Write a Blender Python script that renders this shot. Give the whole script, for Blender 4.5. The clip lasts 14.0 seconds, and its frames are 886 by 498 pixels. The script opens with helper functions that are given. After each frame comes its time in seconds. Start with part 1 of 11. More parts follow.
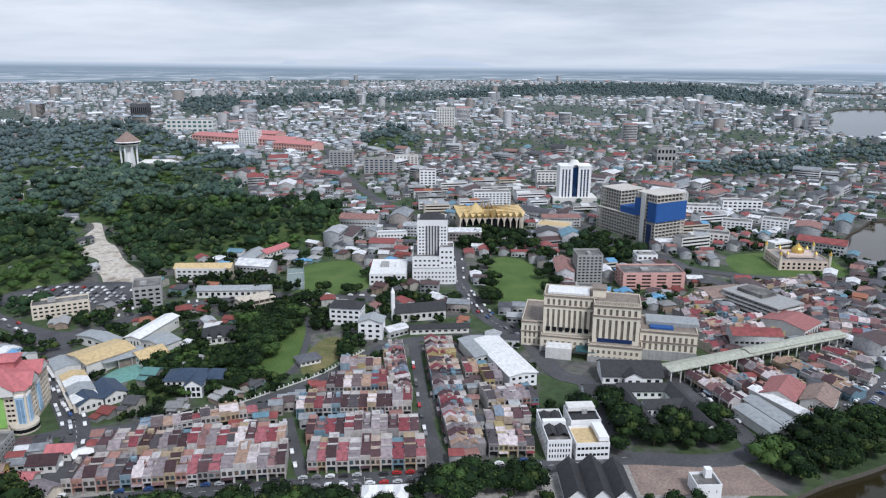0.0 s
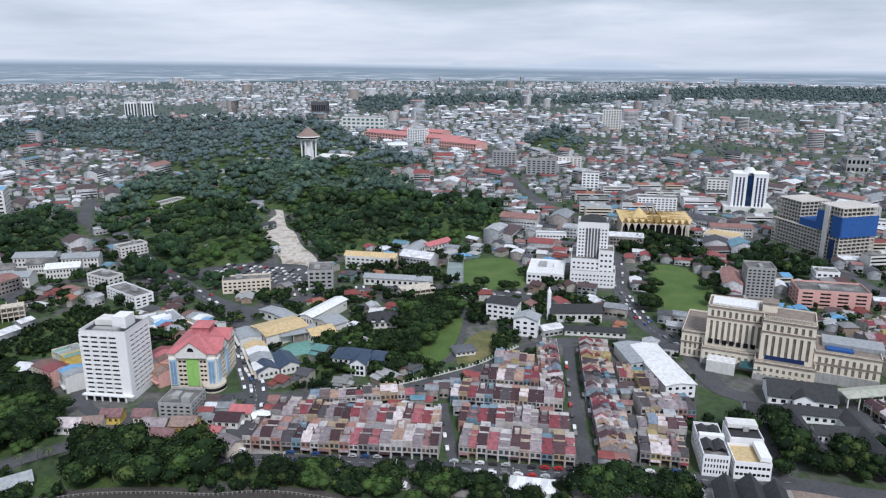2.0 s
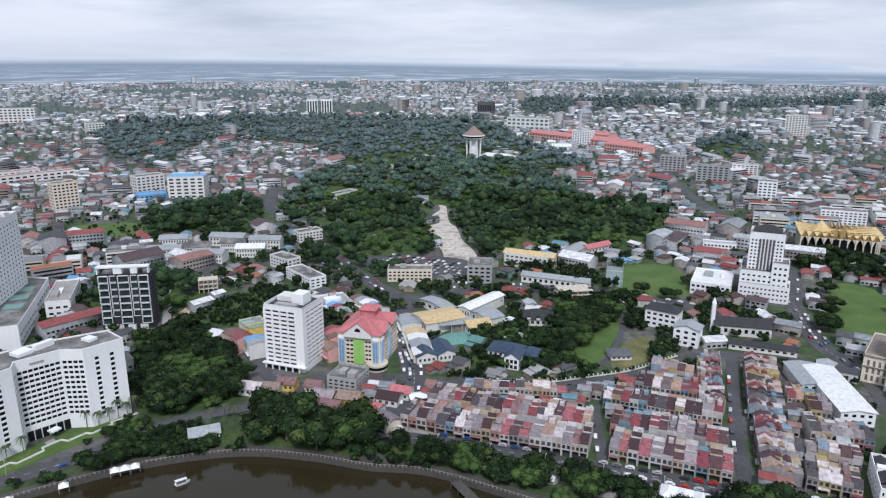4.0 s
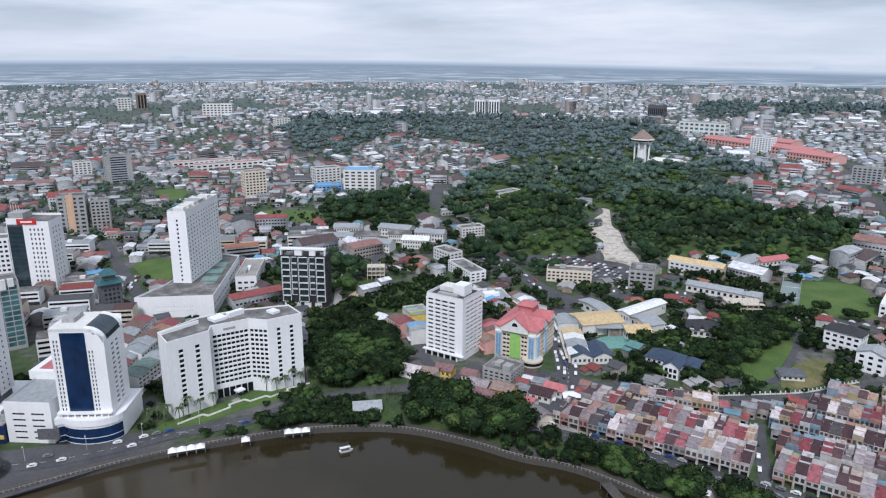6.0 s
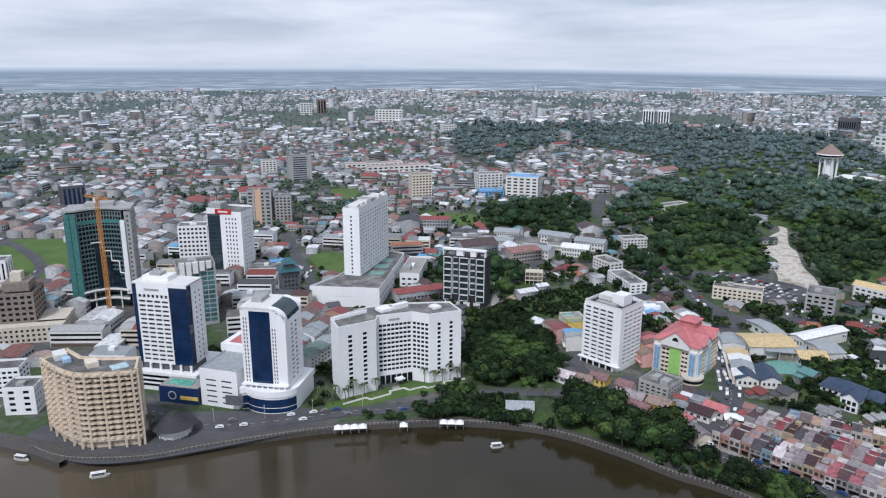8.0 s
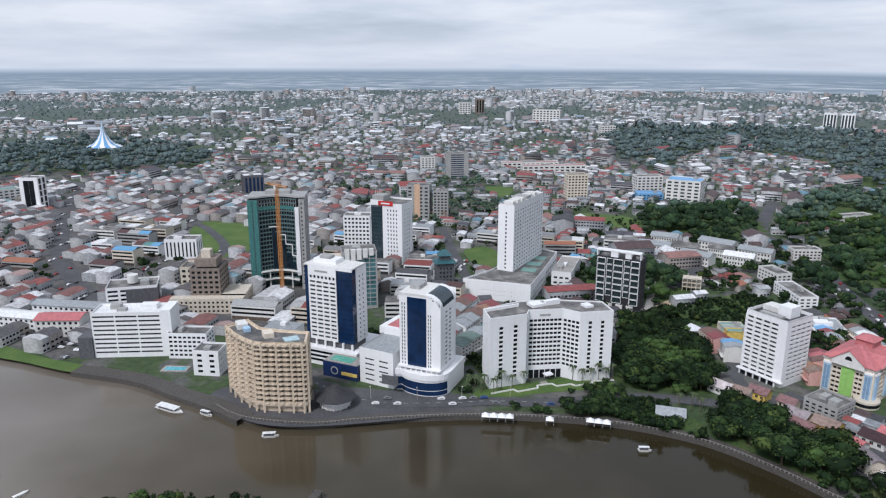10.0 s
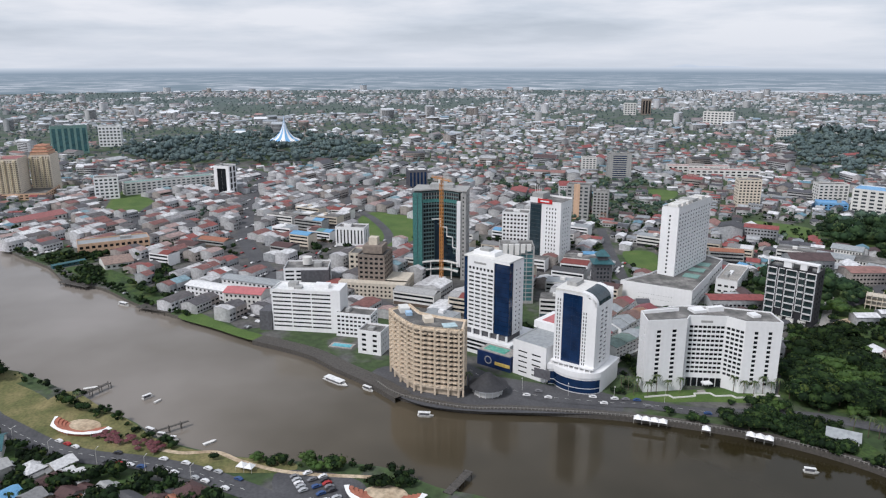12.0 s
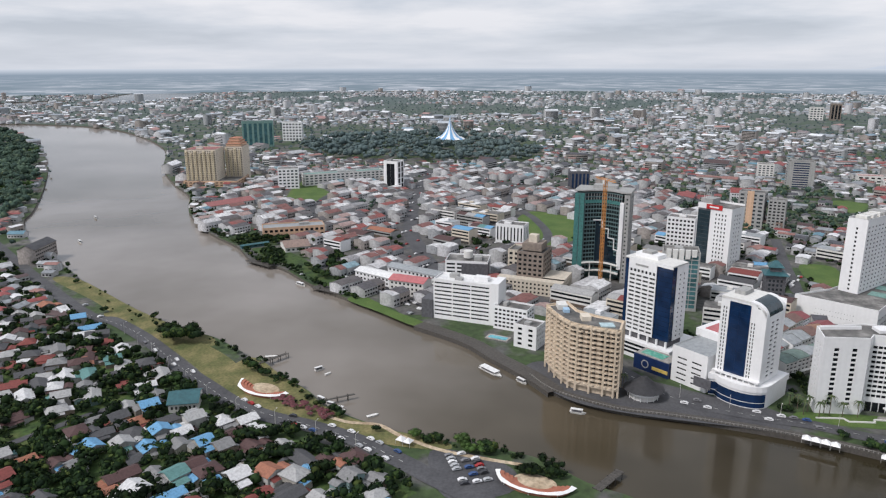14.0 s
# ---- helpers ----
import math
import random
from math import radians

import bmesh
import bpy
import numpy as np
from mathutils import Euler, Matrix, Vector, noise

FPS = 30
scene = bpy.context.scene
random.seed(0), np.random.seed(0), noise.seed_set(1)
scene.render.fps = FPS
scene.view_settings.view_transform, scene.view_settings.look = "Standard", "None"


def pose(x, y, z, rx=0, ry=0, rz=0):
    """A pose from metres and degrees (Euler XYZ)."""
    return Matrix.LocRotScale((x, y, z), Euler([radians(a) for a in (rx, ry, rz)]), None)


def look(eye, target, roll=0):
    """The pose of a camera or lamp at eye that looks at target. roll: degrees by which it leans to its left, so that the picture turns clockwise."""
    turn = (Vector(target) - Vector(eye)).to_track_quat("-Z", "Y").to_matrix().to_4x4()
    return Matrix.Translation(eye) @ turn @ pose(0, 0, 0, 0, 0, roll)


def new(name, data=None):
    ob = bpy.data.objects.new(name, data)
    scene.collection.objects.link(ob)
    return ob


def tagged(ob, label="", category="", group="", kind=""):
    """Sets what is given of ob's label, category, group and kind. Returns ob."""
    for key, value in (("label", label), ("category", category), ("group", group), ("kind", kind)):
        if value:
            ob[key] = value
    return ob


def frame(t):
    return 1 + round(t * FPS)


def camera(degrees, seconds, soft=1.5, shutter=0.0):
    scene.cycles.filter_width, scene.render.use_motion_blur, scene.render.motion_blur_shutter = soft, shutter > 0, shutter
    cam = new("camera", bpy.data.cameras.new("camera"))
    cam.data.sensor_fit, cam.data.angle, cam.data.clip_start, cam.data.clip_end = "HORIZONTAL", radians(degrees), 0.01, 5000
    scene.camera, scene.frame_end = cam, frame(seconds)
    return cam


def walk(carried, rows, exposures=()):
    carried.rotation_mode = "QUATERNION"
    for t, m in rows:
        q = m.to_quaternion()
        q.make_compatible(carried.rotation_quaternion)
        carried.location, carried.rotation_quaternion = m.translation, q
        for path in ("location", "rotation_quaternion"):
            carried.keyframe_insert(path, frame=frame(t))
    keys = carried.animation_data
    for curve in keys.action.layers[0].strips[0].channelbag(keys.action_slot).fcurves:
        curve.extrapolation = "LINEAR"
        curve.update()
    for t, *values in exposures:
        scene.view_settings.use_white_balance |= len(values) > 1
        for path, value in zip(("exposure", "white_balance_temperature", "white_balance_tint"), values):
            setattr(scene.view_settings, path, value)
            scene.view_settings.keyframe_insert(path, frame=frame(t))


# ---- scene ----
cam = camera(63.8, 14.0, soft=1.2)
METRES, EYE, TILT, LEAN, TURN = 64.06, 185.0, 0.0, 0.0, 0.0
ROWS = [
    (0.0, 0.0, 0.0, 0.0, 0.05, -15.56, -0.19),
    (0.5, -0.0081, -0.0315, 0.0007, 3.31, -15.54, -0.15),
    (1.0, -0.0184, -0.0607, -0.0007, 6.53, -15.53, -0.16),
    (1.5, -0.0252, -0.0938, -0.0012, 9.77, -15.52, -0.15),
    (2.0, -0.0297, -0.1251, -0.0027, 12.98, -15.5, -0.15),
    (4.5, -0.0263, -0.2922, -0.0091, 29.22, -15.43, -0.16),
    (5.0, -0.0216, -0.3217, -0.0174, 32.49, -15.4, -0.2),
    (5.5, -0.0135, -0.3584, -0.0159, 35.74, -15.4, -0.18),
    (6.0, -0.0036, -0.3917, -0.0215, 39.01, -15.37, -0.21),
    (6.5, 0.0076, -0.4243, -0.0239, 42.24, -15.38, -0.21),
    (7.0, 0.0204, -0.4574, -0.0255, 45.47, -15.19, -0.22),
    (7.5, 0.0374, -0.488, -0.0283, 48.69, -14.91, -0.2),
    (8.0, 0.0544, -0.5201, -0.0324, 51.93, -14.76, -0.2),
    (10.5, 0.1617, -0.6577, -0.0541, 67.37, -14.78, -0.03),
    (11.0, 0.1878, -0.681, -0.0594, 70.55, -14.78, -0.01),
    (11.5, 0.2178, -0.7062, -0.0603, 73.77, -14.78, 0.01),
    (12.0, 0.2511, -0.7296, -0.0647, 76.97, -14.77, 0.01),
    (12.5, 0.2874, -0.7523, -0.0645, 80.17, -14.78, 0.02),
    (13.0, 0.3237, -0.7708, -0.0687, 83.39, -14.74, 0.03),
    (13.5, 0.3609, -0.7894, -0.0748, 86.6, -14.7, 0.04),
    (14.0, 0.3976, -0.8058, -0.0811, 89.81, -14.67, 0.03),
]
walk(cam, [(t, pose(0, 0, EYE, TILT, LEAN, TURN) @ pose(METRES * x, METRES * y, METRES * z, 90 + pitch, roll, yaw)) for t, x, y, z, yaw, pitch, roll in ROWS], [(0, 0.0, 5820, 12.5), (5, 0.02, 5800, 14), (7.5, 0.0, 5780, 13.5), (11, -0.03, 6000, 13.5), (14, -0.03, 6280, 14)])

# ---- sky, sun and exposure ----
SUN_HEIGHT, SUN_TURN = radians(50), radians(150)
world = bpy.data.worlds.new("overcast_sky")
scene.world = world
world.use_nodes = True
wn, wl = world.node_tree.nodes, world.node_tree.links
wn.clear()


sky = wn.new("ShaderNodeTexSky")
sky.sky_type, sky.sun_disc = "NISHITA", False
sky.sun_elevation, sky.sun_rotation = SUN_HEIGHT, SUN_TURN
geo = wn.new("ShaderNodeTexCoord")
sep = wn.new("ShaderNodeSeparateXYZ")
wl.new(geo.outputs["Generated"], sep.inputs[0])
# the cloud deck, seen as a flat layer that narrows to bands at the horizon
lift = wn.new("ShaderNodeMath"); lift.operation = "ADD"; lift.inputs[1].default_value = 0.10
wl.new(sep.outputs[2], lift.inputs[0])
top = wn.new("ShaderNodeMath"); top.operation = "MAXIMUM"; top.inputs[1].default_value = 0.03
wl.new(lift.outputs[0], top.inputs[0])
flat = wn.new("ShaderNodeVectorMath"); flat.operation = "DIVIDE"
comb = wn.new("ShaderNodeCombineXYZ")
for i in range(3):
    wl.new(top.outputs[0], comb.inputs[i])
wl.new(geo.outputs["Generated"], flat.inputs[0]); wl.new(comb.outputs[0], flat.inputs[1])
big = wn.new("ShaderNodeTexNoise")
big.inputs["Scale"].default_value, big.inputs["Detail"].default_value, big.inputs["Roughness"].default_value = 0.38, 7.0, 0.55
wl.new(flat.outputs[0], big.inputs["Vector"])
ramp = wn.new("ShaderNodeValToRGB")
ramp.color_ramp.elements[0].position, ramp.color_ramp.elements[0].color = 0.38, (0.50, 0.555, 0.61, 1)
ramp.color_ramp.elements[1].position, ramp.color_ramp.elements[1].color = 0.63, (0.95, 0.95, 0.95, 1)
mid_stop = ramp.color_ramp.elements.new(0.50); mid_stop.color = (0.70, 0.745, 0.79, 1)
wl.new(big.outputs["Fac"], ramp.inputs[0])
# brighter, smoother band low over the horizon
band = wn.new("ShaderNodeMapRange"); band.interpolation_type = "SMOOTHSTEP"
for i, v in enumerate((0.0, 0.085, 1.0, 0.0)):
    band.inputs[i + 1].default_value = v
wl.new(sep.outputs[2], band.inputs[0])
mix_low = wn.new("ShaderNodeMix"); mix_low.data_type = "RGBA"
mix_low.inputs[7].default_value = (0.80, 0.84, 0.88, 1)
scale_low = wn.new("ShaderNodeMath"); scale_low.operation = "MULTIPLY"; scale_low.inputs[1].default_value = 0.65
wl.new(band.outputs[0], scale_low.inputs[0]); wl.new(scale_low.outputs[0], mix_low.inputs[0]); wl.new(ramp.outputs[0], mix_low.inputs[6])
dim = wn.new("ShaderNodeVectorMath"); dim.operation = "SCALE"; dim.inputs[3].default_value = 0.10
wl.new(sky.outputs[0], dim.inputs[0])
blend = wn.new("ShaderNodeMix"); blend.data_type = "RGBA"; blend.inputs[0].default_value = 0.9
wl.new(dim.outputs[0], blend.inputs[6]); wl.new(mix_low.outputs[2], blend.inputs[7])
back = wn.new("ShaderNodeBackground"); back.inputs[1].default_value = 0.94
wl.new(blend.outputs[2], back.inputs[0])
wout = wn.new("ShaderNodeOutputWorld")
wl.new(back.outputs[0], wout.inputs[0])

sun = new("sun", bpy.data.lights.new("sun", "SUN"))
sun.data.energy, sun.data.angle, sun.data.color = 2.7, radians(11), (1.0, 0.96, 0.9)
sun.matrix_world = look((0, 0, 300), (0 - math.sin(SUN_TURN) * math.cos(SUN_HEIGHT), 0 - math.cos(SUN_TURN) * math.cos(SUN_HEIGHT), 300 - math.sin(SUN_HEIGHT)))

# ---- materials ----
def nodes_of(name):
    m = bpy.data.materials.new(name)
    m.use_nodes = True
    return m, m.node_tree.nodes, m.node_tree.links, m.node_tree.nodes["Principled BSDF"]


def ramp_of(nt, stops, step=False):
    r = nt.new("ShaderNodeValToRGB")
    r.color_ramp.interpolation = "CONSTANT" if step else "LINEAR"
    while len(r.color_ramp.elements) < len(stops):
        r.color_ramp.elements.new(0.5)
    for e, (p, c) in zip(r.color_ramp.elements, stops):
        e.position, e.color = p, (*c, 1)
    return r


def surface(name, stops, rough=0.75, metal=0.0, by="plain", grain=0.5, patch=0.03, bump=0.0, streaks=0.0, dirt=0.25, spec=0.5):
    """Colour from stops: by = plain (noise runs through them), object or island (one at random each); then grain and stains on top."""
    m, nt, ln, p = nodes_of(name)
    co = nt.new("ShaderNodeNewGeometry")
    n1 = nt.new("ShaderNodeTexNoise"); n1.inputs["Scale"].default_value, n1.inputs["Detail"].default_value = patch, 5
    n2 = nt.new("ShaderNodeTexNoise"); n2.inputs["Scale"].default_value, n2.inputs["Detail"].default_value = grain, 4
    for n in (n1, n2):
        ln.new(co.outputs["Position"], n.inputs["Vector"])
    r = ramp_of(nt, stops, by != "plain")
    if by == "plain":
        ln.new(n1.outputs["Fac"], r.inputs[0])
    elif by == "mixed":    # each roof of each house
        oi = nt.new("ShaderNodeObjectInfo"); sm = nt.new("ShaderNodeMath"); fr_ = nt.new("ShaderNodeMath"); fr_.operation = "FRACT"
        od = nt.new("ShaderNodeMath"); od.operation = "GREATER_THAN"; od.inputs[1].default_value = 0.82
        sm.operation = "MULTIPLY_ADD"; sm.inputs[1].default_value = 0.37
        ln.new(co.outputs["Random Per Island"], od.inputs[0]); ln.new(od.outputs[0], sm.inputs[0]); ln.new(oi.outputs["Random"], sm.inputs[2])
        ln.new(sm.outputs[0], fr_.inputs[0]); ln.new(fr_.outputs[0], r.inputs[0])
    elif by == "object":
        oi = nt.new("ShaderNodeObjectInfo"); ln.new(oi.outputs["Random"], r.inputs[0])
    else:
        ln.new(co.outputs["Random Per Island"], r.inputs[0])
    mul = nt.new("ShaderNodeMix"); mul.data_type, mul.blend_type = "RGBA", "MULTIPLY"
    mul.inputs[0].default_value = 1.0
    lo, hi = 1 - dirt, 1 + dirt * 0.35
    tone = ramp_of(nt, [(0.28, (lo, lo, lo)), (0.62, (hi, hi, hi))])
    if streaks:
        st = nt.new("ShaderNodeTexNoise"); st.inputs["Scale"].default_value, st.inputs["Detail"].default_value = 1.0, 4
        mp = nt.new("ShaderNodeMapping"); mp.inputs["Scale"].default_value = (streaks, streaks, streaks * 0.06)
        ln.new(co.outputs["Position"], mp.inputs[0]); ln.new(mp.outputs[0], st.inputs["Vector"])
        av = nt.new("ShaderNodeMath"); av.operation = "ADD"
        hf = nt.new("ShaderNodeMath"); hf.operation = "MULTIPLY"; hf.inputs[1].default_value = 0.5
        ln.new(st.outputs["Fac"], av.inputs[0]); ln.new(n2.outputs["Fac"], av.inputs[1]); ln.new(av.outputs[0], hf.inputs[0])
        ln.new(hf.outputs[0], tone.inputs[0])
    else:
        ln.new(n2.outputs["Fac"], tone.inputs[0])
    ln.new(r.outputs[0], mul.inputs[6]); ln.new(tone.outputs[0], mul.inputs[7])
    ln.new(mul.outputs[2], p.inputs["Base Color"])
    p.inputs["Roughness"].default_value, p.inputs["Metallic"].default_value = rough, metal
    p.inputs["Specular IOR Level"].default_value = spec
    if bump:
        b = nt.new("ShaderNodeBump"); b.inputs["Strength"].default_value, b.inputs["Distance"].default_value = bump, 0.3
        ln.new(n2.outputs["Fac"], b.inputs["Height"]); ln.new(b.outputs[0], p.inputs["Normal"])
    return m


def one(name, c, d=0.06, **k):
    """A single colour, a little uneven."""
    return surface(name, [(0.3, tuple(max(0, a * (1 - d)) for a in c)), (0.7, tuple(min(1, a * (1 + d)) for a in c))], **k)


WHITE = one("white_render", (0.78, 0.78, 0.78), streaks=0.5, dirt=0.07)
OFFWHITE = one("off_white_render", (0.66, 0.65, 0.62), streaks=0.6, dirt=0.15)
HOTELCREAM = one("pale_cream_render", (0.70, 0.635, 0.52), streaks=0.5, dirt=0.12)
CREAM = one("cream_render", (0.64, 0.57, 0.47), streaks=0.6, dirt=0.14)
BRONZEWIN = one("bronze_window_glass", (0.20, 0.175, 0.145), rough=0.2, dirt=0.4, grain=0.25)
BEIGE = one("beige_render", (0.60, 0.50, 0.385), streaks=0.6, dirt=0.25)
STONE = one("pale_stone", (0.56, 0.50, 0.41), streaks=0.6, dirt=0.25)
GREY = one("grey_concrete", (0.34, 0.34, 0.33), streaks=0.8, dirt=0.3)
PALECONC = one("pale_bare_concrete", (0.52, 0.49, 0.44), streaks=0.6, dirt=0.25)
# shaded copy of the pale concrete, for the inside of open floors
SHADECONC = one("shaded_bare_concrete", (0.10, 0.095, 0.09), streaks=0.5, dirt=0.3)
SLABGREY = one("bare_concrete_floor", (0.10, 0.165, 0.17), streaks=0.8, dirt=0.3)
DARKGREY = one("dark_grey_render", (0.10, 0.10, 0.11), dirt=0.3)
PINK = one("pink_render", (0.62, 0.36, 0.32), streaks=0.7, dirt=0.2)
ROSE = one("pale_rose_render", (0.62, 0.50, 0.43), streaks=0.6, dirt=0.2)
PEACH = one("peach_render", (0.60, 0.40, 0.27), streaks=0.7, dirt=0.2)
BROWN = one("brown_stone_cladding", (0.22, 0.18, 0.15), dirt=0.3)
LIME = one("lime_green_paint", (0.28, 0.52, 0.13), dirt=0.15)
PALEBLUE = one("pale_blue_paint", (0.36, 0.52, 0.68), dirt=0.15)
YELLOW = one("yellow_paint", (0.68, 0.50, 0.13), dirt=0.2)
GOLD = one("golden_yellow_roof", (0.58, 0.43, 0.19), rough=0.55, streaks=0.5, dirt=0.22)
DOMEGOLD = one("gilded_dome", (0.60, 0.40, 0.10), rough=0.4, metal=0.6)
NAVY = one("navy_blue_cladding", (0.012, 0.03, 0.10), rough=0.4, dirt=0.2)
REDSIGN = one("red_sign_face", (0.50, 0.03, 0.03), rough=0.4)
ORANGE = one("orange_paint", (0.55, 0.24, 0.06), rough=0.5)
BLUENET = one("blue_safety_net", (0.02, 0.09, 0.30), rough=0.8, dirt=0.35, grain=0.8)
TEALNET = one("green_safety_net", (0.05, 0.17, 0.16), rough=0.8, dirt=0.35, grain=0.8)
REDROOF = one("red_tile_roof", (0.46, 0.15, 0.155), streaks=0.4, dirt=0.25, bump=0.3)
DARKROOF = one("dark_slate_roof", (0.032, 0.032, 0.035), dirt=0.35, bump=0.3)
BLUEROOF = one("blue_tile_roof", (0.03, 0.052, 0.092), dirt=0.3, bump=0.3, rough=0.55)
LIGHTBLUEROOF = one("light_blue_metal_roof", (0.16, 0.36, 0.60), rough=0.5, dirt=0.25)
TEALROOF = one("teal_green_roof", (0.035, 0.11, 0.125), rough=0.5, dirt=0.3)
GREENROOF = one("sea_green_roof", (0.17, 0.30, 0.27), rough=0.6, dirt=0.3)
METALROOF = one("grey_metal_roof", (0.34, 0.36, 0.37), rough=0.5, metal=0.2, streaks=0.5, dirt=0.3)
WHITEROOF = one("white_metal_roof", (0.72, 0.72, 0.71), rough=0.5, dirt=0.2)
TANROOF = one("tan_metal_roof", (0.56, 0.42, 0.22), rough=0.6, dirt=0.25)
SHINGLE = one("brown_shingle_roof", (0.25, 0.18, 0.15), dirt=0.35, bump=0.4)
FLATROOF = surface("weathered_flat_roof", [(0.3, (0.07, 0.07, 0.068)), (0.5, (0.135, 0.13, 0.122)), (0.7, (0.27, 0.26, 0.245))], patch=0.12, grain=0.6, dirt=0.3)
POOLGREEN = one("green_pool_water", (0.13, 0.40, 0.31), rough=0.1)
COURT = one("green_painted_court", (0.16, 0.33, 0.29), dirt=0.25, rough=0.9)
COURTGREY = one("grey_painted_court", (0.22, 0.27, 0.26), dirt=0.2, rough=0.9)
POOL = one("pool_water", (0.12, 0.42, 0.50), rough=0.08)
TURF = surface("mown_grass", [(0.3, (0.055, 0.105, 0.02)), (0.55, (0.08, 0.135, 0.028)), (0.75, (0.115, 0.15, 0.04))], patch=0.05, grain=0.9, dirt=0.3, rough=0.95, bump=0.4)
WILDGRASS = surface("rough_grass", [(0.3, (0.022, 0.045, 0.012)), (0.5, (0.045, 0.085, 0.018)), (0.72, (0.09, 0.115, 0.032))], patch=0.08, grain=0.5, dirt=0.5, rough=0.95, bump=0.6)
ASPHALT = surface("asphalt", [(0.3, (0.055, 0.055, 0.060)), (0.7, (0.095, 0.095, 0.10))], patch=0.06, grain=0.7, dirt=0.25, rough=0.9)
TOWNPAVE = surface("town_paving", [(0.3, (0.06, 0.06, 0.06)), (0.55, (0.11, 0.105, 0.10)), (0.75, (0.05, 0.07, 0.035))], patch=0.03, grain=0.3, dirt=0.35, rough=0.92)
VERGE = surface("dry_grass_verge", [(0.3, (0.07, 0.09, 0.025)), (0.5, (0.14, 0.135, 0.05)), (0.7, (0.24, 0.20, 0.09))], patch=0.06, grain=0.6, dirt=0.35, rough=0.95, bump=0.4)
PAVING = surface("pale_paving", [(0.3, (0.26, 0.25, 0.235)), (0.7, (0.36, 0.34, 0.31))], patch=0.1, grain=0.8, dirt=0.3, rough=0.85)
BRICKPAVE = surface("reddish_paving", [(0.3, (0.20, 0.15, 0.13)), (0.7, (0.29, 0.22, 0.18))], patch=0.1, grain=0.8, dirt=0.3, rough=0.85)
SAND = surface("bare_sandy_earth", [(0.3, (0.34, 0.25, 0.16)), (0.7, (0.56, 0.46, 0.33))], patch=0.08, grain=0.5, dirt=0.35, rough=0.95)
QUARRY = surface("quarried_clay", [(0.3, (0.22, 0.18, 0.13)), (0.45, (0.48, 0.43, 0.37)), (0.55, (0.58, 0.54, 0.48)), (0.7, (0.36, 0.28, 0.20))], patch=0.07, grain=0.35, dirt=0.4, rough=0.95, bump=0.5)
CLAYTILE = one("terracotta_deck", (0.36, 0.13, 0.08), dirt=0.25)
PAINTLINE = one("road_paint", (0.62, 0.62, 0.58), dirt=0.3)
SANDSTONE = one("sandy_pier_render", (0.66, 0.55, 0.42), streaks=0.6, dirt=0.2)
SHADEWALL = one("shaded_loggia_wall", (0.50, 0.41, 0.31), dirt=0.25)
BRICKRED = one("brick_red_roof", (0.30, 0.12, 0.115), streaks=0.5, dirt=0.3)
GROUND = surface("town_ground", [(0.30, (0.028, 0.055, 0.018)), (0.49, (0.05, 0.08, 0.028)), (0.55, (0.09, 0.09, 0.085)), (0.62, (0.13, 0.125, 0.115)), (0.70, (0.05, 0.08, 0.03))], patch=0.022, grain=0.22, dirt=0.4, rough=0.95)
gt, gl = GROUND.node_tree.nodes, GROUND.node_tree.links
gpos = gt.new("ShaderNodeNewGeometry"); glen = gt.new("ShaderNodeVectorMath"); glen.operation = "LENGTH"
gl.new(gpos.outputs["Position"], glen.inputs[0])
ghaze = gt.new("ShaderNodeMapRange"); ghaze.inputs[1].default_value, ghaze.inputs[2].default_value, ghaze.inputs[4].default_value = 1400.0, 3600.0, 0.8
gl.new(glen.outputs["Value"], ghaze.inputs[0])
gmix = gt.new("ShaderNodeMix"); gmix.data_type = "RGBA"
# haze painted into the ground colour: bluer further from the origin
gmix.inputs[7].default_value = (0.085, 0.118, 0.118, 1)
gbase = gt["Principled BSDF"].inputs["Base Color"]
gl.new(gbase.links[0].from_socket, gmix.inputs[6]); gl.new(ghaze.outputs[0], gmix.inputs[0]); gl.new(gmix.outputs[2], gbase)
BARK = one("bark", (0.10, 0.075, 0.05), dirt=0.4, grain=3.0, bump=0.5)
QUAY = one("quay_stone", (0.10, 0.09, 0.075), dirt=0.4, grain=0.8, bump=0.5)
TIMBER = one("weathered_deck_timber", (0.075, 0.068, 0.06), dirt=0.4, grain=1.0)
RAILPAINT = one("pale_rail_paint", (0.50, 0.49, 0.46), dirt=0.2)
TYRE = one("tyre_rubber", (0.02, 0.02, 0.02))
CARGLASS = one("car_glass", (0.015, 0.018, 0.02), rough=0.1)
TENT = one("white_tent_canvas", (0.78, 0.78, 0.77), dirt=0.1)

LEAF = surface("foliage", [(0.0, (0.0077, 0.0161, 0.0077)), (0.25, (0.0123, 0.0254, 0.01)), (0.55, (0.02, 0.0393, 0.0131)), (0.8, (0.0339, 0.0586, 0.0177)), (0.93, (0.0616, 0.0848, 0.0239))], by="island", grain=0.03, dirt=0.6, rough=0.8, spec=0.10)
LEAF_LIGHT = surface("young_foliage", [(0.0, (0.0324, 0.0684, 0.0144)), (0.3, (0.0446, 0.0864, 0.0187)), (0.7, (0.0612, 0.1044, 0.023))], by="island", grain=0.1, dirt=0.35, rough=0.7, spec=0.25)
PALM = surface("palm_fronds", [(0.0, (0.03, 0.06, 0.02)), (0.4, (0.06, 0.09, 0.03)), (0.8, (0.09, 0.10, 0.04))], by="island", rough=0.6, spec=0.3)
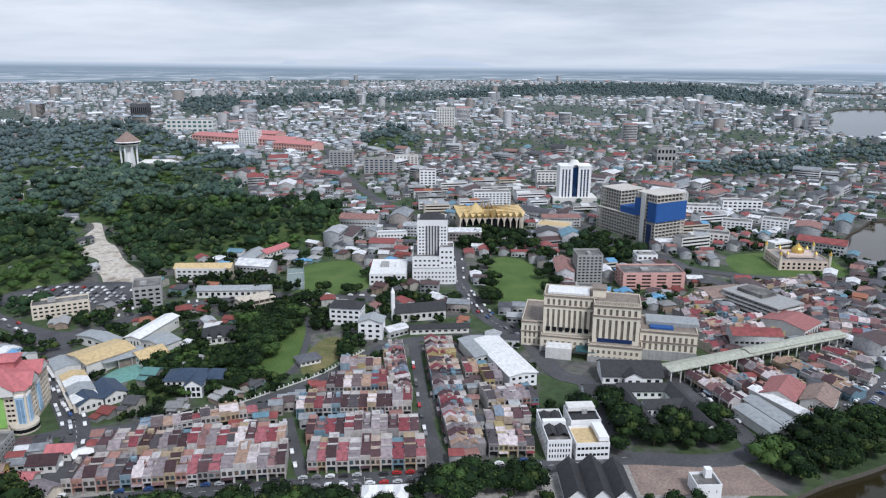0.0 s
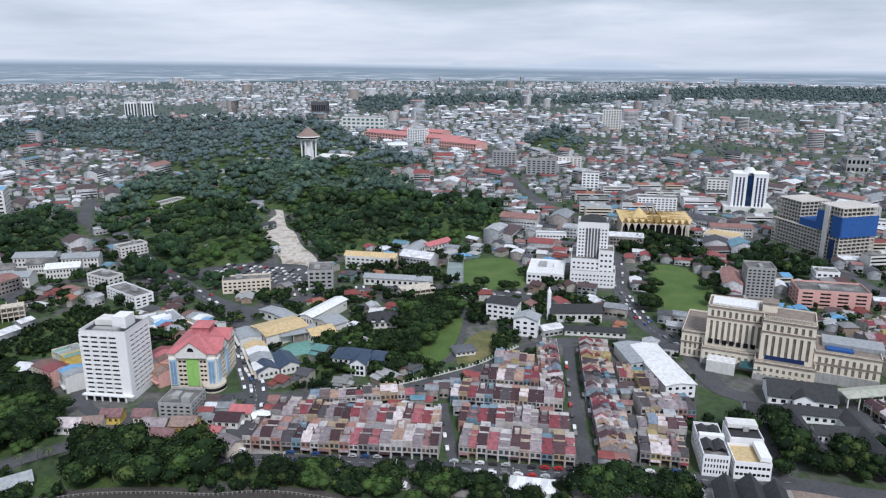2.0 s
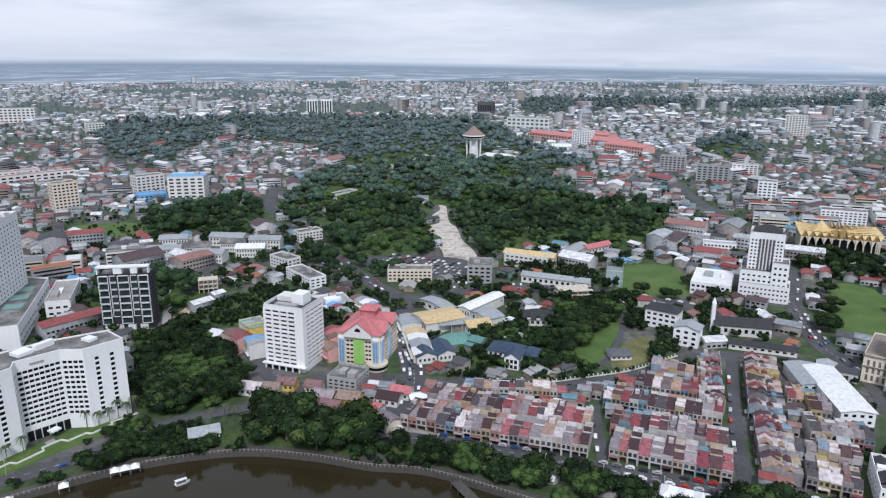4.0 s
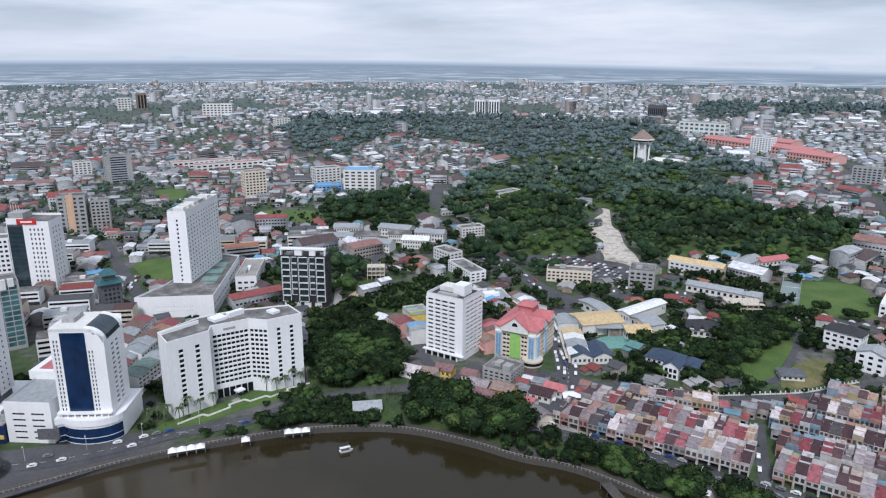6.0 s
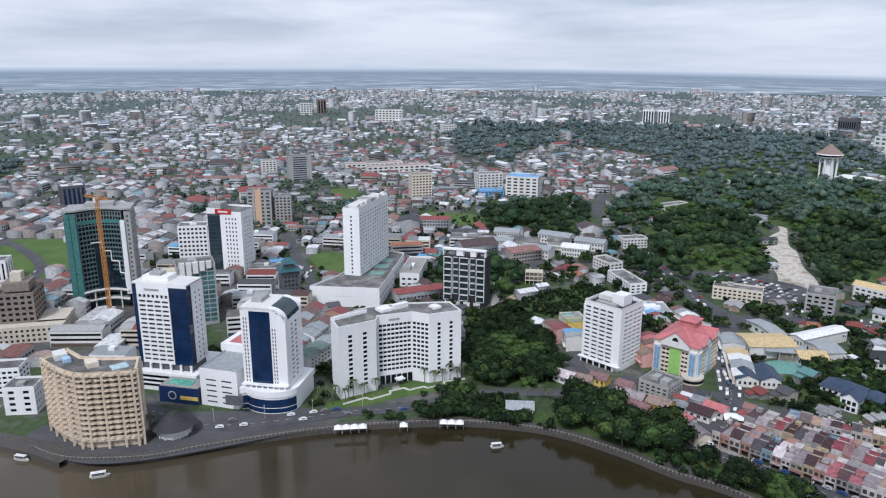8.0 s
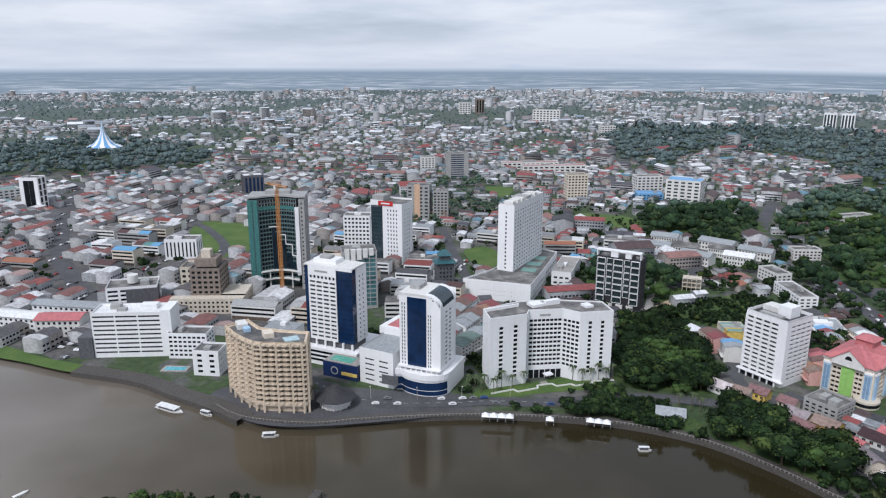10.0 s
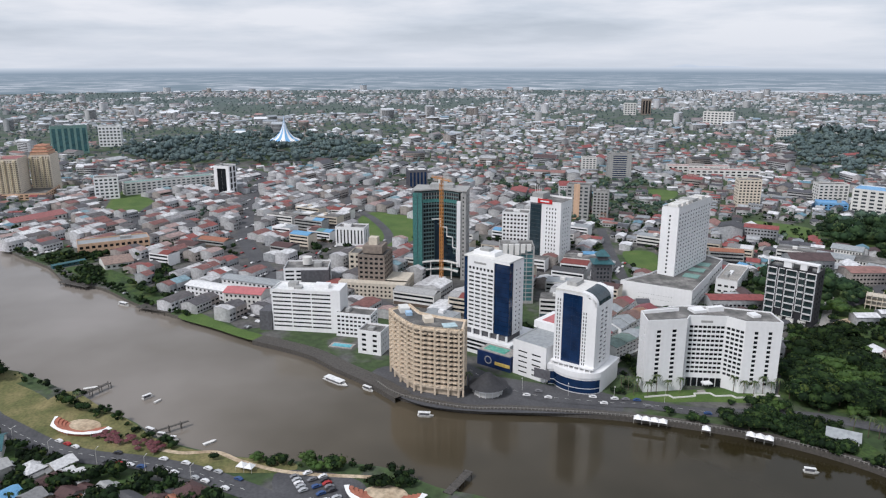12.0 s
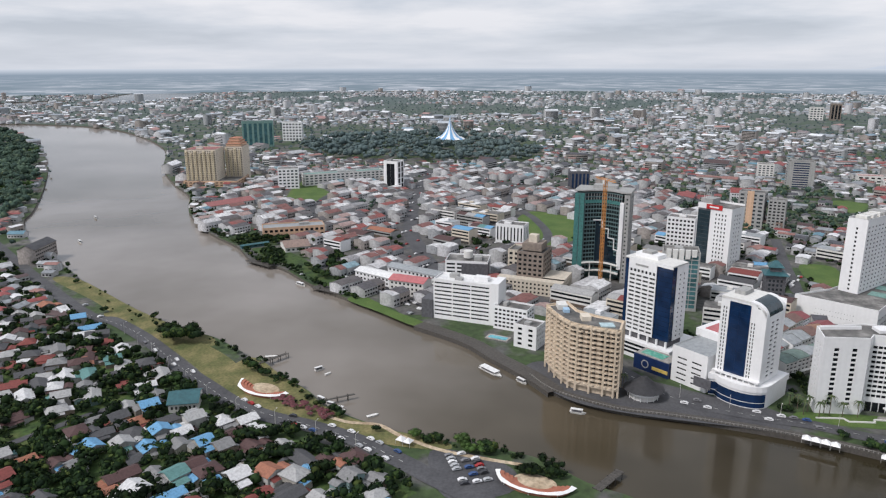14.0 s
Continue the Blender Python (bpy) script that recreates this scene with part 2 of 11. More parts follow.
# leaf colour with some haze painted in, for trees at middle distance
MIDHAZELEAF = surface("lightly_hazed_foliage", [(0.0, (0.044, 0.074, 0.062)), (0.28, (0.060, 0.098, 0.074)), (0.58, (0.078, 0.120, 0.084)), (0.84, (0.100, 0.142, 0.092)), (0.97, (0.125, 0.155, 0.09))], by="island", grain=0.014, dirt=0.45, rough=0.8, spec=0.12)
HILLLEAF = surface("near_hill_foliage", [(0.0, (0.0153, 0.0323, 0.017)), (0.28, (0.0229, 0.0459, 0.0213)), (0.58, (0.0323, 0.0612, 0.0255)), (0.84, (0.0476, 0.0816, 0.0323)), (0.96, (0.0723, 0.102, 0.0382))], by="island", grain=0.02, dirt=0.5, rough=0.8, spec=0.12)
# leaf colour with strong blue haze painted in, for far woods
FARHAZELEAF = surface("hazed_far_foliage", [(0.0, (0.088, 0.124, 0.128)), (0.35, (0.104, 0.142, 0.142)), (0.7, (0.122, 0.160, 0.152))], by="island", grain=0.02, dirt=0.3, rough=0.8, spec=0.1)
SHOPWALL = surface("shop_walls", [(0, (0.43, 0.3956, 0.3698)), (0.22, (0.3612, 0.2838, 0.1892)), (0.34, (0.4988, 0.473, 0.4644)), (0.56, (0.344, 0.1892, 0.1548)), (0.63, (0.2064, 0.2838, 0.3354)), (0.7, (0.43, 0.344, 0.2838)), (0.8, (0.258, 0.2408, 0.2408)), (0.9, (0.1376, 0.2236, 0.2752)), (0.96, (0.3612, 0.2924, 0.1376))], by="object", streaks=0.9, dirt=0.35)
SHOPROOF = surface("shop_roofs", [(0, (0.0455, 0.0196, 0.0235)), (0.15, (0.2059, 0.1765, 0.1863)), (0.26, (0.1842, 0.0392, 0.049)), (0.36, (0.0813, 0.0392, 0.0451)), (0.5, (0.2817, 0.2402, 0.25)), (0.58, (0.0596, 0.051, 0.0569)), (0.67, (0.2059, 0.1127, 0.1127)), (0.75, (0.2926, 0.0931, 0.1078)), (0.83, (0.3359, 0.2255, 0.1667)), (0.86, (0.1734, 0.2157, 0.2745)), (0.89, (0.5418, 0.4804, 0.4804)), (0.96, (0.13, 0.098, 0.098))], by="mixed", grain=0.55, streaks=0.0, dirt=0.4, rough=0.75, bump=0.15)
HOUSEWALL = surface("house_walls", [(0, (0.36, 0.34, 0.30)), (0.35, (0.46, 0.45, 0.43)), (0.6, (0.28, 0.22, 0.17)), (0.8, (0.22, 0.22, 0.21)), (0.92, (0.20, 0.29, 0.29))], by="object", streaks=0.9, dirt=0.35)
HOUSEROOF = surface("house_roofs", [(0, (0.19, 0.048, 0.040)), (0.13, (0.20, 0.20, 0.20)), (0.30, (0.080, 0.042, 0.040)), (0.44, (0.34, 0.34, 0.335)), (0.56, (0.070, 0.070, 0.074)), (0.70, (0.30, 0.125, 0.075)), (0.76, (0.13, 0.31, 0.50)), (0.84, (0.10, 0.22, 0.21)), (0.88, (0.56, 0.56, 0.56))], by="mixed", grain=0.9, dirt=0.25, rough=0.75, bump=0.15)
TOWNWALL = surface("town_walls", [(0, (0.4392, 0.4392, 0.4392)), (0.4, (0.549, 0.549, 0.56)), (0.64, (0.3294, 0.2965, 0.2745)), (0.8, (0.3404, 0.3514, 0.3623))], by="island", dirt=0.3)
TOWNROOF = surface("town_roofs", [(0, (0.25, 0.065, 0.06)), (0.14, (0.24, 0.255, 0.27)), (0.28, (0.085, 0.055, 0.055)), (0.42, (0.38, 0.39, 0.40)), (0.52, (0.075, 0.075, 0.085)), (0.66, (0.27, 0.14, 0.12)), (0.76, (0.64, 0.64, 0.65)), (0.89, (0.12, 0.23, 0.29)), (0.93, (0.055, 0.055, 0.06))], by="island", grain=0.3, dirt=0.35, rough=0.7)
# roof colours with blue haze painted in, for houses beyond about 1500 m
HAZEDROOF = surface("hazed_town_roofs", [(0, (0.4256, 0.4592, 0.4928)), (0.2, (0.2912, 0.3192, 0.3528)), (0.38, (0.56, 0.5824, 0.6048)), (0.54, (0.2352, 0.2016, 0.2072)), (0.64, (0.7392, 0.7616, 0.784)), (0.84, (0.224, 0.3024, 0.3696)), (0.91, (0.3808, 0.224, 0.2072))], by="island", grain=0.3, dirt=0.3, rough=0.7)
OLDROOF = surface("old_town_roofs", [(0, (0.48, 0.475, 0.48)), (0.20, (0.19, 0.085, 0.075)), (0.36, (0.25, 0.245, 0.25)), (0.50, (0.10, 0.09, 0.09)), (0.64, (0.33, 0.235, 0.215)), (0.76, (0.60, 0.60, 0.60)), (0.86, (0.24, 0.07, 0.06)), (0.91, (0.20, 0.30, 0.34)), (0.94, (0.09, 0.085, 0.09))], by="island", grain=0.4, dirt=0.4, rough=0.7)
CARPAINT = surface("car_paint", [(0, (0.70, 0.70, 0.70)), (0.4, (0.40, 0.41, 0.42)), (0.58, (0.04, 0.04, 0.045)), (0.75, (0.18, 0.18, 0.19)), (0.85, (0.35, 0.03, 0.03)), (0.92, (0.04, 0.08, 0.20))], by="object", rough=0.25, dirt=0.08)
DARKWIN = one("dark_window_glass", (0.012, 0.014, 0.017), rough=0.2, spec=0.22, dirt=0.5, grain=0.25)
MIDWIN = one("grey_window_glass", (0.04, 0.05, 0.058), rough=0.15, spec=0.35, dirt=0.5, grain=0.25)
BLUEGLASS = one("blue_curtain_glass", (0.008, 0.026, 0.075), rough=0.07, dirt=0.35, grain=0.15)
TEALGLASS = one("teal_curtain_glass", (0.06, 0.15, 0.165), rough=0.08, dirt=0.4, grain=0.15)
NAVYGLASS = one("navy_curtain_glass", (0.010, 0.022, 0.034), rough=0.1, dirt=0.4, grain=0.15)
BLACKWALL = one("charcoal_render", (0.022, 0.022, 0.027), streaks=0.4, dirt=0.3)
GREENPANE = one("greenish_balcony_glass", (0.030, 0.050, 0.052), rough=0.12, dirt=0.4, grain=0.2)
GREYGLASS = one("grey_curtain_glass", (0.028, 0.045, 0.055), rough=0.08, dirt=0.4, grain=0.15)
SHUTTER = surface("shop_shutters", [(0, (0.03, 0.03, 0.035)), (0.4, (0.06, 0.055, 0.05)), (0.7, (0.12, 0.09, 0.07)), (0.85, (0.05, 0.08, 0.09))], by="object", rough=0.5)

# muddy river
WATER, nt, ln, p = nodes_of("river_water")
co = nt.new("ShaderNodeNewGeometry")
n1 = nt.new("ShaderNodeTexNoise"); n1.inputs["Scale"].default_value, n1.inputs["Detail"].default_value = 0.006, 4
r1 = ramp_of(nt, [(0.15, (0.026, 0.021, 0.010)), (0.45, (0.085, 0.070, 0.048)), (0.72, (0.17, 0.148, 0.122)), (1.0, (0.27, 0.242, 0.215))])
n2 = nt.new("ShaderNodeTexNoise"); n2.inputs["Scale"].default_value, n2.inputs["Detail"].default_value = 0.9, 3
for n in (n1, n2):
    ln.new(co.outputs["Position"], n.inputs["Vector"])
bm_ = nt.new("ShaderNodeBump"); bm_.inputs["Strength"].default_value, bm_.inputs["Distance"].default_value = 0.045, 0.10
ln.new(n2.outputs["Fac"], bm_.inputs["Height"]); ln.new(bm_.outputs[0], p.inputs["Normal"])
# reflections painted into the base colour: darker beside the quays, paler upstream
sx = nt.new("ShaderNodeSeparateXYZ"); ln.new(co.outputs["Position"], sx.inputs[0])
reflect_tone = nt.new("ShaderNodeMapRange"); reflect_tone.inputs[1].default_value, reflect_tone.inputs[2].default_value, reflect_tone.inputs[3].default_value, reflect_tone.inputs[4].default_value = 100.0, -150.0, -0.36, 0.36
ln.new(sx.outputs[1], reflect_tone.inputs[0])
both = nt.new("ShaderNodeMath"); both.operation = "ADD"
ln.new(n1.outputs["Fac"], both.inputs[0]); ln.new(reflect_tone.outputs[0], both.inputs[1])
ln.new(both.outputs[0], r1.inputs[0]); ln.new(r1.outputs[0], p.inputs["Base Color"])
p.inputs["Roughness"].default_value = 0.11
p.inputs["IOR"].default_value = 1.38


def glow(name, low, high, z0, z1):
    """Far distance: haze put into the colour by the mesh's own v coordinate, giving off its own faint light."""
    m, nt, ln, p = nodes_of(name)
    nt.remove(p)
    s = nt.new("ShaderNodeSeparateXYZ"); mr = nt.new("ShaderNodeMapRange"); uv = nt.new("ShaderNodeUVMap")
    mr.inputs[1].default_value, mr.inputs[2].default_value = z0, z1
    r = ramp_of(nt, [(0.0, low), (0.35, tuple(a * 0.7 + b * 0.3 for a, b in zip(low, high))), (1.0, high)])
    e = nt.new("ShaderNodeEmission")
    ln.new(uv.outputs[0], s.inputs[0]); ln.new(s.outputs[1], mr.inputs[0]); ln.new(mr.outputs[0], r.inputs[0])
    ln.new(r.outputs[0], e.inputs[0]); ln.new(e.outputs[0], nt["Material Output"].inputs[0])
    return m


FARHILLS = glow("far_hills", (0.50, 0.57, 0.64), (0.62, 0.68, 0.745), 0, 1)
# the far plain behind the rim, drawn on an upright ring to suit the camera's height: woods and districts with pale
# roofs that shrink with distance, haze put into the glowing colour towards its edge
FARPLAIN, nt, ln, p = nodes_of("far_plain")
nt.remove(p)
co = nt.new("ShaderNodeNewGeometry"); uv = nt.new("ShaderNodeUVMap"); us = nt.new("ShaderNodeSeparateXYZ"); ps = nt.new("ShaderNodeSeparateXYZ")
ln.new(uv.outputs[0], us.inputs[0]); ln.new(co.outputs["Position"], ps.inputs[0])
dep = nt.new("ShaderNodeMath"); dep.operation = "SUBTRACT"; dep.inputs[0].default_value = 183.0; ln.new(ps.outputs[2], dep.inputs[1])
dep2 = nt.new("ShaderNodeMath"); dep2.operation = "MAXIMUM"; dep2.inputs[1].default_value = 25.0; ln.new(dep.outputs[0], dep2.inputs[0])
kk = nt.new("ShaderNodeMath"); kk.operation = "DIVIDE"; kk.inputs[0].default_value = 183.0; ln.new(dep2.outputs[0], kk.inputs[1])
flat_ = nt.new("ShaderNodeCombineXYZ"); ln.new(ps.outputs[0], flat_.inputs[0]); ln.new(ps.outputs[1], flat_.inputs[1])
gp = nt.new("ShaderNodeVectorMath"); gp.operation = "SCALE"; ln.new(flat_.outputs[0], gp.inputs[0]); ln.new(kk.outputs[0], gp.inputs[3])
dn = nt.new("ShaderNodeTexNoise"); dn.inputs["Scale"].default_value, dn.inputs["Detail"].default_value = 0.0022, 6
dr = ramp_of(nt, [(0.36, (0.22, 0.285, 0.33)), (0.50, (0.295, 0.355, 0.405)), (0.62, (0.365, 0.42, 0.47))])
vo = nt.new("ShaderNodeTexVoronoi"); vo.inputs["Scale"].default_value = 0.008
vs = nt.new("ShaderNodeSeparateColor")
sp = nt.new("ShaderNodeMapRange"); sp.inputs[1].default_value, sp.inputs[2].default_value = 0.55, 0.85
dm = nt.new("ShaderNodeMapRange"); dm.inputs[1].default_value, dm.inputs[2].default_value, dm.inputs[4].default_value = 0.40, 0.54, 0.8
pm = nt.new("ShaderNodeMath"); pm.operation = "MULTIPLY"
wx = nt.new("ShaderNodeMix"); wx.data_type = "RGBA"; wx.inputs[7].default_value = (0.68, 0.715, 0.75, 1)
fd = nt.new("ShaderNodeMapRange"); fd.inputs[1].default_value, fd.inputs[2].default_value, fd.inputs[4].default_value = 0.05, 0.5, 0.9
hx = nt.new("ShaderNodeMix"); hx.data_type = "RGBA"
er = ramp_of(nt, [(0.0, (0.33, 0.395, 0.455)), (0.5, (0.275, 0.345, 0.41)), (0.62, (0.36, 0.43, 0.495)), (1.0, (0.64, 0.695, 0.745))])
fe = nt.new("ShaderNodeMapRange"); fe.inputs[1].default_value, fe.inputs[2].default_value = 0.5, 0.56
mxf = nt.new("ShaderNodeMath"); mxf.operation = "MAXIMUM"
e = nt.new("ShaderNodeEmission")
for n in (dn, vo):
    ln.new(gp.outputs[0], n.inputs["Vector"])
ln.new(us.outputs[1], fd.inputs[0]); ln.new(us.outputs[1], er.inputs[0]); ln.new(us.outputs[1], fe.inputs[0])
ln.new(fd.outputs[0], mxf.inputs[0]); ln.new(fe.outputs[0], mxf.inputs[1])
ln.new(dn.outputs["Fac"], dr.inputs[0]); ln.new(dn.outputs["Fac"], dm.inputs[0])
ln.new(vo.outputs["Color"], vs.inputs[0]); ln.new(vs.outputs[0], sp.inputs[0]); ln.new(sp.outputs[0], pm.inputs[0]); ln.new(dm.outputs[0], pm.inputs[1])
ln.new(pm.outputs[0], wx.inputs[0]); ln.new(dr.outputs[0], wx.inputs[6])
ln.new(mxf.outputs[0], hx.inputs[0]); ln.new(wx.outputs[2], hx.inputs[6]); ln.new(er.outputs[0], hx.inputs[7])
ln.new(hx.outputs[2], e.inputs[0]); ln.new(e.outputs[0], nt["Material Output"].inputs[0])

# ---- building tools ----


class Mesh:
    """Collects faces; make() links them as one mesh object."""

    def __init__(self):
        self.v, self.f = [], []

    def face(self, *pts):
        k = len(self.v)
        self.v += [tuple(p) for p in pts]
        self.f.append(tuple(range(k, k + len(pts))))

    def box(self, x0, y0, z0, x1, y1, z1):
        k = len(self.v)
        self.v += [(x0, y0, z0), (x1, y0, z0), (x1, y1, z0), (x0, y1, z0), (x0, y0, z1), (x1, y0, z1), (x1, y1, z1), (x0, y1, z1)]
        self.f += [tuple(k + i for i in q) for q in ((0, 1, 5, 4), (1, 2, 6, 5), (2, 3, 7, 6), (3, 0, 4, 7), (4, 5, 6, 7), (3, 2, 1, 0))]
        return self

    def prism(self, plan, z0, z1, top=True, bottom=False, shrink=1.0):
        """An upright prism on a plan that runs anticlockwise; shrink narrows its top."""
        n, k = len(plan), len(self.v)
        cx, cy = sum(p[0] for p in plan) / n, sum(p[1] for p in plan) / n
        self.v += [(x, y, z0) for x, y in plan] + [(cx + (x - cx) * shrink, cy + (y - cy) * shrink, z1) for x, y in plan]
        self.f += [(k + i, k + (i + 1) % n, k + n + (i + 1) % n, k + n + i) for i in range(n)]
        if top:
            self.f.append(tuple(k + n + i for i in range(n)))
        if bottom:
            self.f.append(tuple(k + n - 1 - i for i in range(n)))
        return self

    def bar(self, a, b, w):
        """A square bar from a to b."""
        a, b = Vector(a), Vector(b)
        d = (b - a).normalized()
        s = d.cross(Vector((0, 0, 1)) if abs(d.z) < 0.9 else Vector((1, 0, 0))).normalized() * w / 2
        t = d.cross(s).normalized() * w / 2
        k = len(self.v)
        self.v += [tuple(p + i * s + j * t) for p in (a, b) for i, j in ((-1, -1), (1, -1), (1, 1), (-1, 1))]
        self.f += [tuple(k + i for i in q) for q in ((0, 1, 5, 4), (1, 2, 6, 5), (2, 3, 7, 6), (3, 0, 4, 7), (4, 5, 6, 7), (3, 2, 1, 0))]
        return self

    def gable(self, x0, y0, x1, y1, z, rise, over=0.5, thick=0.25, along="x"):
        """A pitched roof with its ridge along x or y, and some thickness."""
        x0, y0, x1, y1 = x0 - over, y0 - over, x1 + over, y1 + over
        for dz in (0, -thick):
            k = len(self.v)
            if along == "x":
                ym = (y0 + y1) / 2
                self.v += [(x0, y0, z + dz), (x1, y0, z + dz), (x1, ym, z + rise + dz), (x0, ym, z + rise + dz), (x1, y1, z + dz), (x0, y1, z + dz)]
            else:
                xm = (x0 + x1) / 2
                self.v += [(x1, y0, z + dz), (x1, y1, z + dz), (xm, y1, z + rise + dz), (xm, y0, z + rise + dz), (x0, y1, z + dz), (x0, y0, z + dz)]
            self.f += [(k, k + 1, k + 2, k + 3), (k + 3, k + 2, k + 4, k + 5)] if dz == 0 else [(k + 3, k + 2, k + 1, k), (k + 5, k + 4, k + 2, k + 3)]
        k -= 6
        for a, b in ((0, 1), (1, 2), (2, 4), (4, 5), (5, 3), (3, 0)):
            self.f.append((k + 6 + a, k + 6 + b, k + b, k + a))
        return self

    def hip(self, x0, y0, x1, y1, z, rise, over=0.6, ridge=None):
        """A hipped roof; the ridge runs along the longer side."""
        x0, y0, x1, y1 = x0 - over, y0 - over, x1 + over, y1 + over
        k = len(self.v)
        w, d = x1 - x0, y1 - y0
        if ridge is None:
            ridge = max(0.05, 1 - min(w, d) / max(w, d))
        cx, cy = (x0 + x1) / 2, (y0 + y1) / 2
        if w >= d:
            a, b = (cx - w / 2 * ridge, cy, z + rise), (cx + w / 2 * ridge, cy, z + rise)
            q = ((0, 1, 5, 4), (1, 2, 5), (2, 3, 4, 5), (3, 0, 4))
        else:
            a, b = (cx, cy - d / 2 * ridge, z + rise), (cx, cy + d / 2 * ridge, z + rise)
            q = ((0, 1, 4), (1, 2, 5, 4), (2, 3, 5), (3, 0, 4, 5))
        self.v += [(x0, y0, z), (x1, y0, z), (x1, y1, z), (x0, y1, z), a, b]
        self.f += [tuple(k + i for i in t) for t in q]
        self.box(x0, y0, z - 0.25, x1, y1, z - 0.01)
        return self

    def cone(self, cx, cy, z0, z1, r0, r1, n=24, top=True):
        ring = [(math.cos(2 * math.pi * i / n), math.sin(2 * math.pi * i / n)) for i in range(n)]
        k = len(self.v)
        self.v += [(cx + r0 * a, cy + r0 * b, z0) for a, b in ring] + [(cx + r1 * a, cy + r1 * b, z1) for a, b in ring]
        self.f += [(k + i, k + (i + 1) % n, k + n + (i + 1) % n, k + n + i) for i in range(n)]
        if top:
            self.f.append(tuple(k + n + i for i in range(n)))
        return self

    def data(self, name, material):
        me = bpy.data.meshes.new(name)
        me.from_pydata(self.v, [], self.f)
        me.materials.append(material)
        me.update()
        return me

    def make(self, name, material, parent=None, label=""):
        ob = new(name, self.data(name, material))
        if parent is not None:
            ob.parent = parent
        return tagged(ob, label=label)


def thing(name, x, y, turn=0.0, label="", category="", group="", kind="", z=0.0):
    """An Empty at the base of a thing."""
    ob = new(name)
    ob.matrix_basis = pose(x, y, z, 0, 0, turn)
    return tagged(ob, label, category, group, kind)


def piece(name, data, parent, m):
    ob = new(name, data)
    ob.parent = parent
    ob.matrix_basis = m
    return ob


WINDOW_MESHES = {}


def window_mesh(w, h, glass, bars=1):
    """A window: a pane set in a thin frame with upright bars. Origin at its lower left, facing -y."""
    key = (round(w, 2), round(h, 2), glass.name, bars)
    if key not in WINDOW_MESHES:
        b = Mesh().box(0, 0, 0, w, 0.08, h)
        me = b.data("window", glass)
        me.materials.append(GREY if glass not in (BLUEGLASS, TEALGLASS) else glass)
        f = Mesh()
        for i in range(1, bars + 1):
            f.box(w * i / (bars + 1) - 0.05, -0.06, 0, w * i / (bars + 1) + 0.05, 0, h)
        k = len(b.v)
        me.clear_geometry()
        me.from_pydata(b.v + f.v, [], b.f + [tuple(k + i for i in q) for q in f.f])
        for i, poly in enumerate(me.polygons):
            poly.material_index = 0 if i < 6 else 1
        me.update()
        WINDOW_MESHES[key] = me
    return WINDOW_MESHES[key]


def facade(wall, parent, a, b, z0, z1, nx, nz, wf=0.6, hf=0.55, deep=0.35, glass=None, side=0.0, head=0.0, foot=0.0, bars=1, name="window", skip=None, sill=0.5):
    """A wall from a to b (its outside to the right of that way) with nx by nz openings that go in by deep, each with its own window.
    side, head, foot: plain metres at the ends, the top and the bottom."""
    glass = glass or DARKWIN
    a, b = Vector(a), Vector(b)
    length = (b - a).length
    u = (b - a) / length
    n = Vector((u.y, -u.x))
    turn = math.degrees(math.atan2(u.y, u.x))

    def at(s, z, d=0.0):
        p = a + u * s - n * d
        return (p.x, p.y, z)

    def flat(s0, s1, v0, v1):
        if s1 - s0 > 1e-4 and v1 - v0 > 1e-4:
            wall.face(at(s0, v0), at(s1, v0), at(s1, v1), at(s0, v1))

    cell_w, cell_h = (length - 2 * side) / nx, (z1 - z0 - head - foot) / nz
    w, h = cell_w * wf, cell_h * hf
    me = window_mesh(w, h, glass, bars)
    # windows too small to pick apart singly stay one part
    small = w * 1260 / max(100.0, parent.matrix_basis.translation.length) < SINGLE and nx * nz > 6
    rows = Mesh()
    last = z0
    for j in range(nz):
        v0 = z0 + foot + j * cell_h + (cell_h - h) * sill
        v1 = v0 + h
        flat(0, length, last, v0)
        last = v1
        s_last = 0.0
        for i in range(nx):
            if skip and skip(i, j):
                continue
            s0 = side + i * cell_w + (cell_w - w) / 2
            s1 = s0 + w
            flat(s_last, s0, v0, v1)
            s_last = s1
            wall.face(at(s0, v0), at(s0, v0, deep), at(s0, v1, deep), at(s0, v1))
            wall.face(at(s1, v0, deep), at(s1, v0), at(s1, v1), at(s1, v1, deep))
            wall.face(at(s0, v0), at(s1, v0), at(s1, v0, deep), at(s0, v0, deep))
            wall.face(at(s0, v1, deep), at(s1, v1, deep), at(s1, v1), at(s0, v1))
            x, y, _ = at(s0, v0, deep)
            if small:
                rows.face(at(s0, v0, deep), at(s1, v0, deep), at(s1, v1, deep), at(s0, v1, deep))
            else:
                piece(name, me, parent, pose(x, y, v0, 0, 0, turn))
        flat(s_last, length, v0, v1)
    flat(0, length, last, z1)
    if rows.f:
        tagged(rows.make("window_band", glass, parent), kind="stuff")


SINGLE = 9.8


def plain(wall, a, b, z0, z1):
    wall.face((*a, z0), (*b, z0), (*b, z1), (*a, z1))


def inset(plan, d):
    """The plan drawn in by d, for convex plans."""
    n = len(plan)
    out = []
    for i in range(n):
        p0, p1, p2 = Vector(plan[i - 1]), Vector(plan[i]), Vector(plan[(i + 1) % n])
        u, v = (p1 - p0).normalized(), (p2 - p1).normalized()
        n1, n2 = Vector((-u.y, u.x)), Vector((-v.y, v.x))
        m = (n1 + n2) / max(0.2, 1 + n1.dot(n2))
        q = p1 + m * d
        out.append((q.x, q.y))
    return out


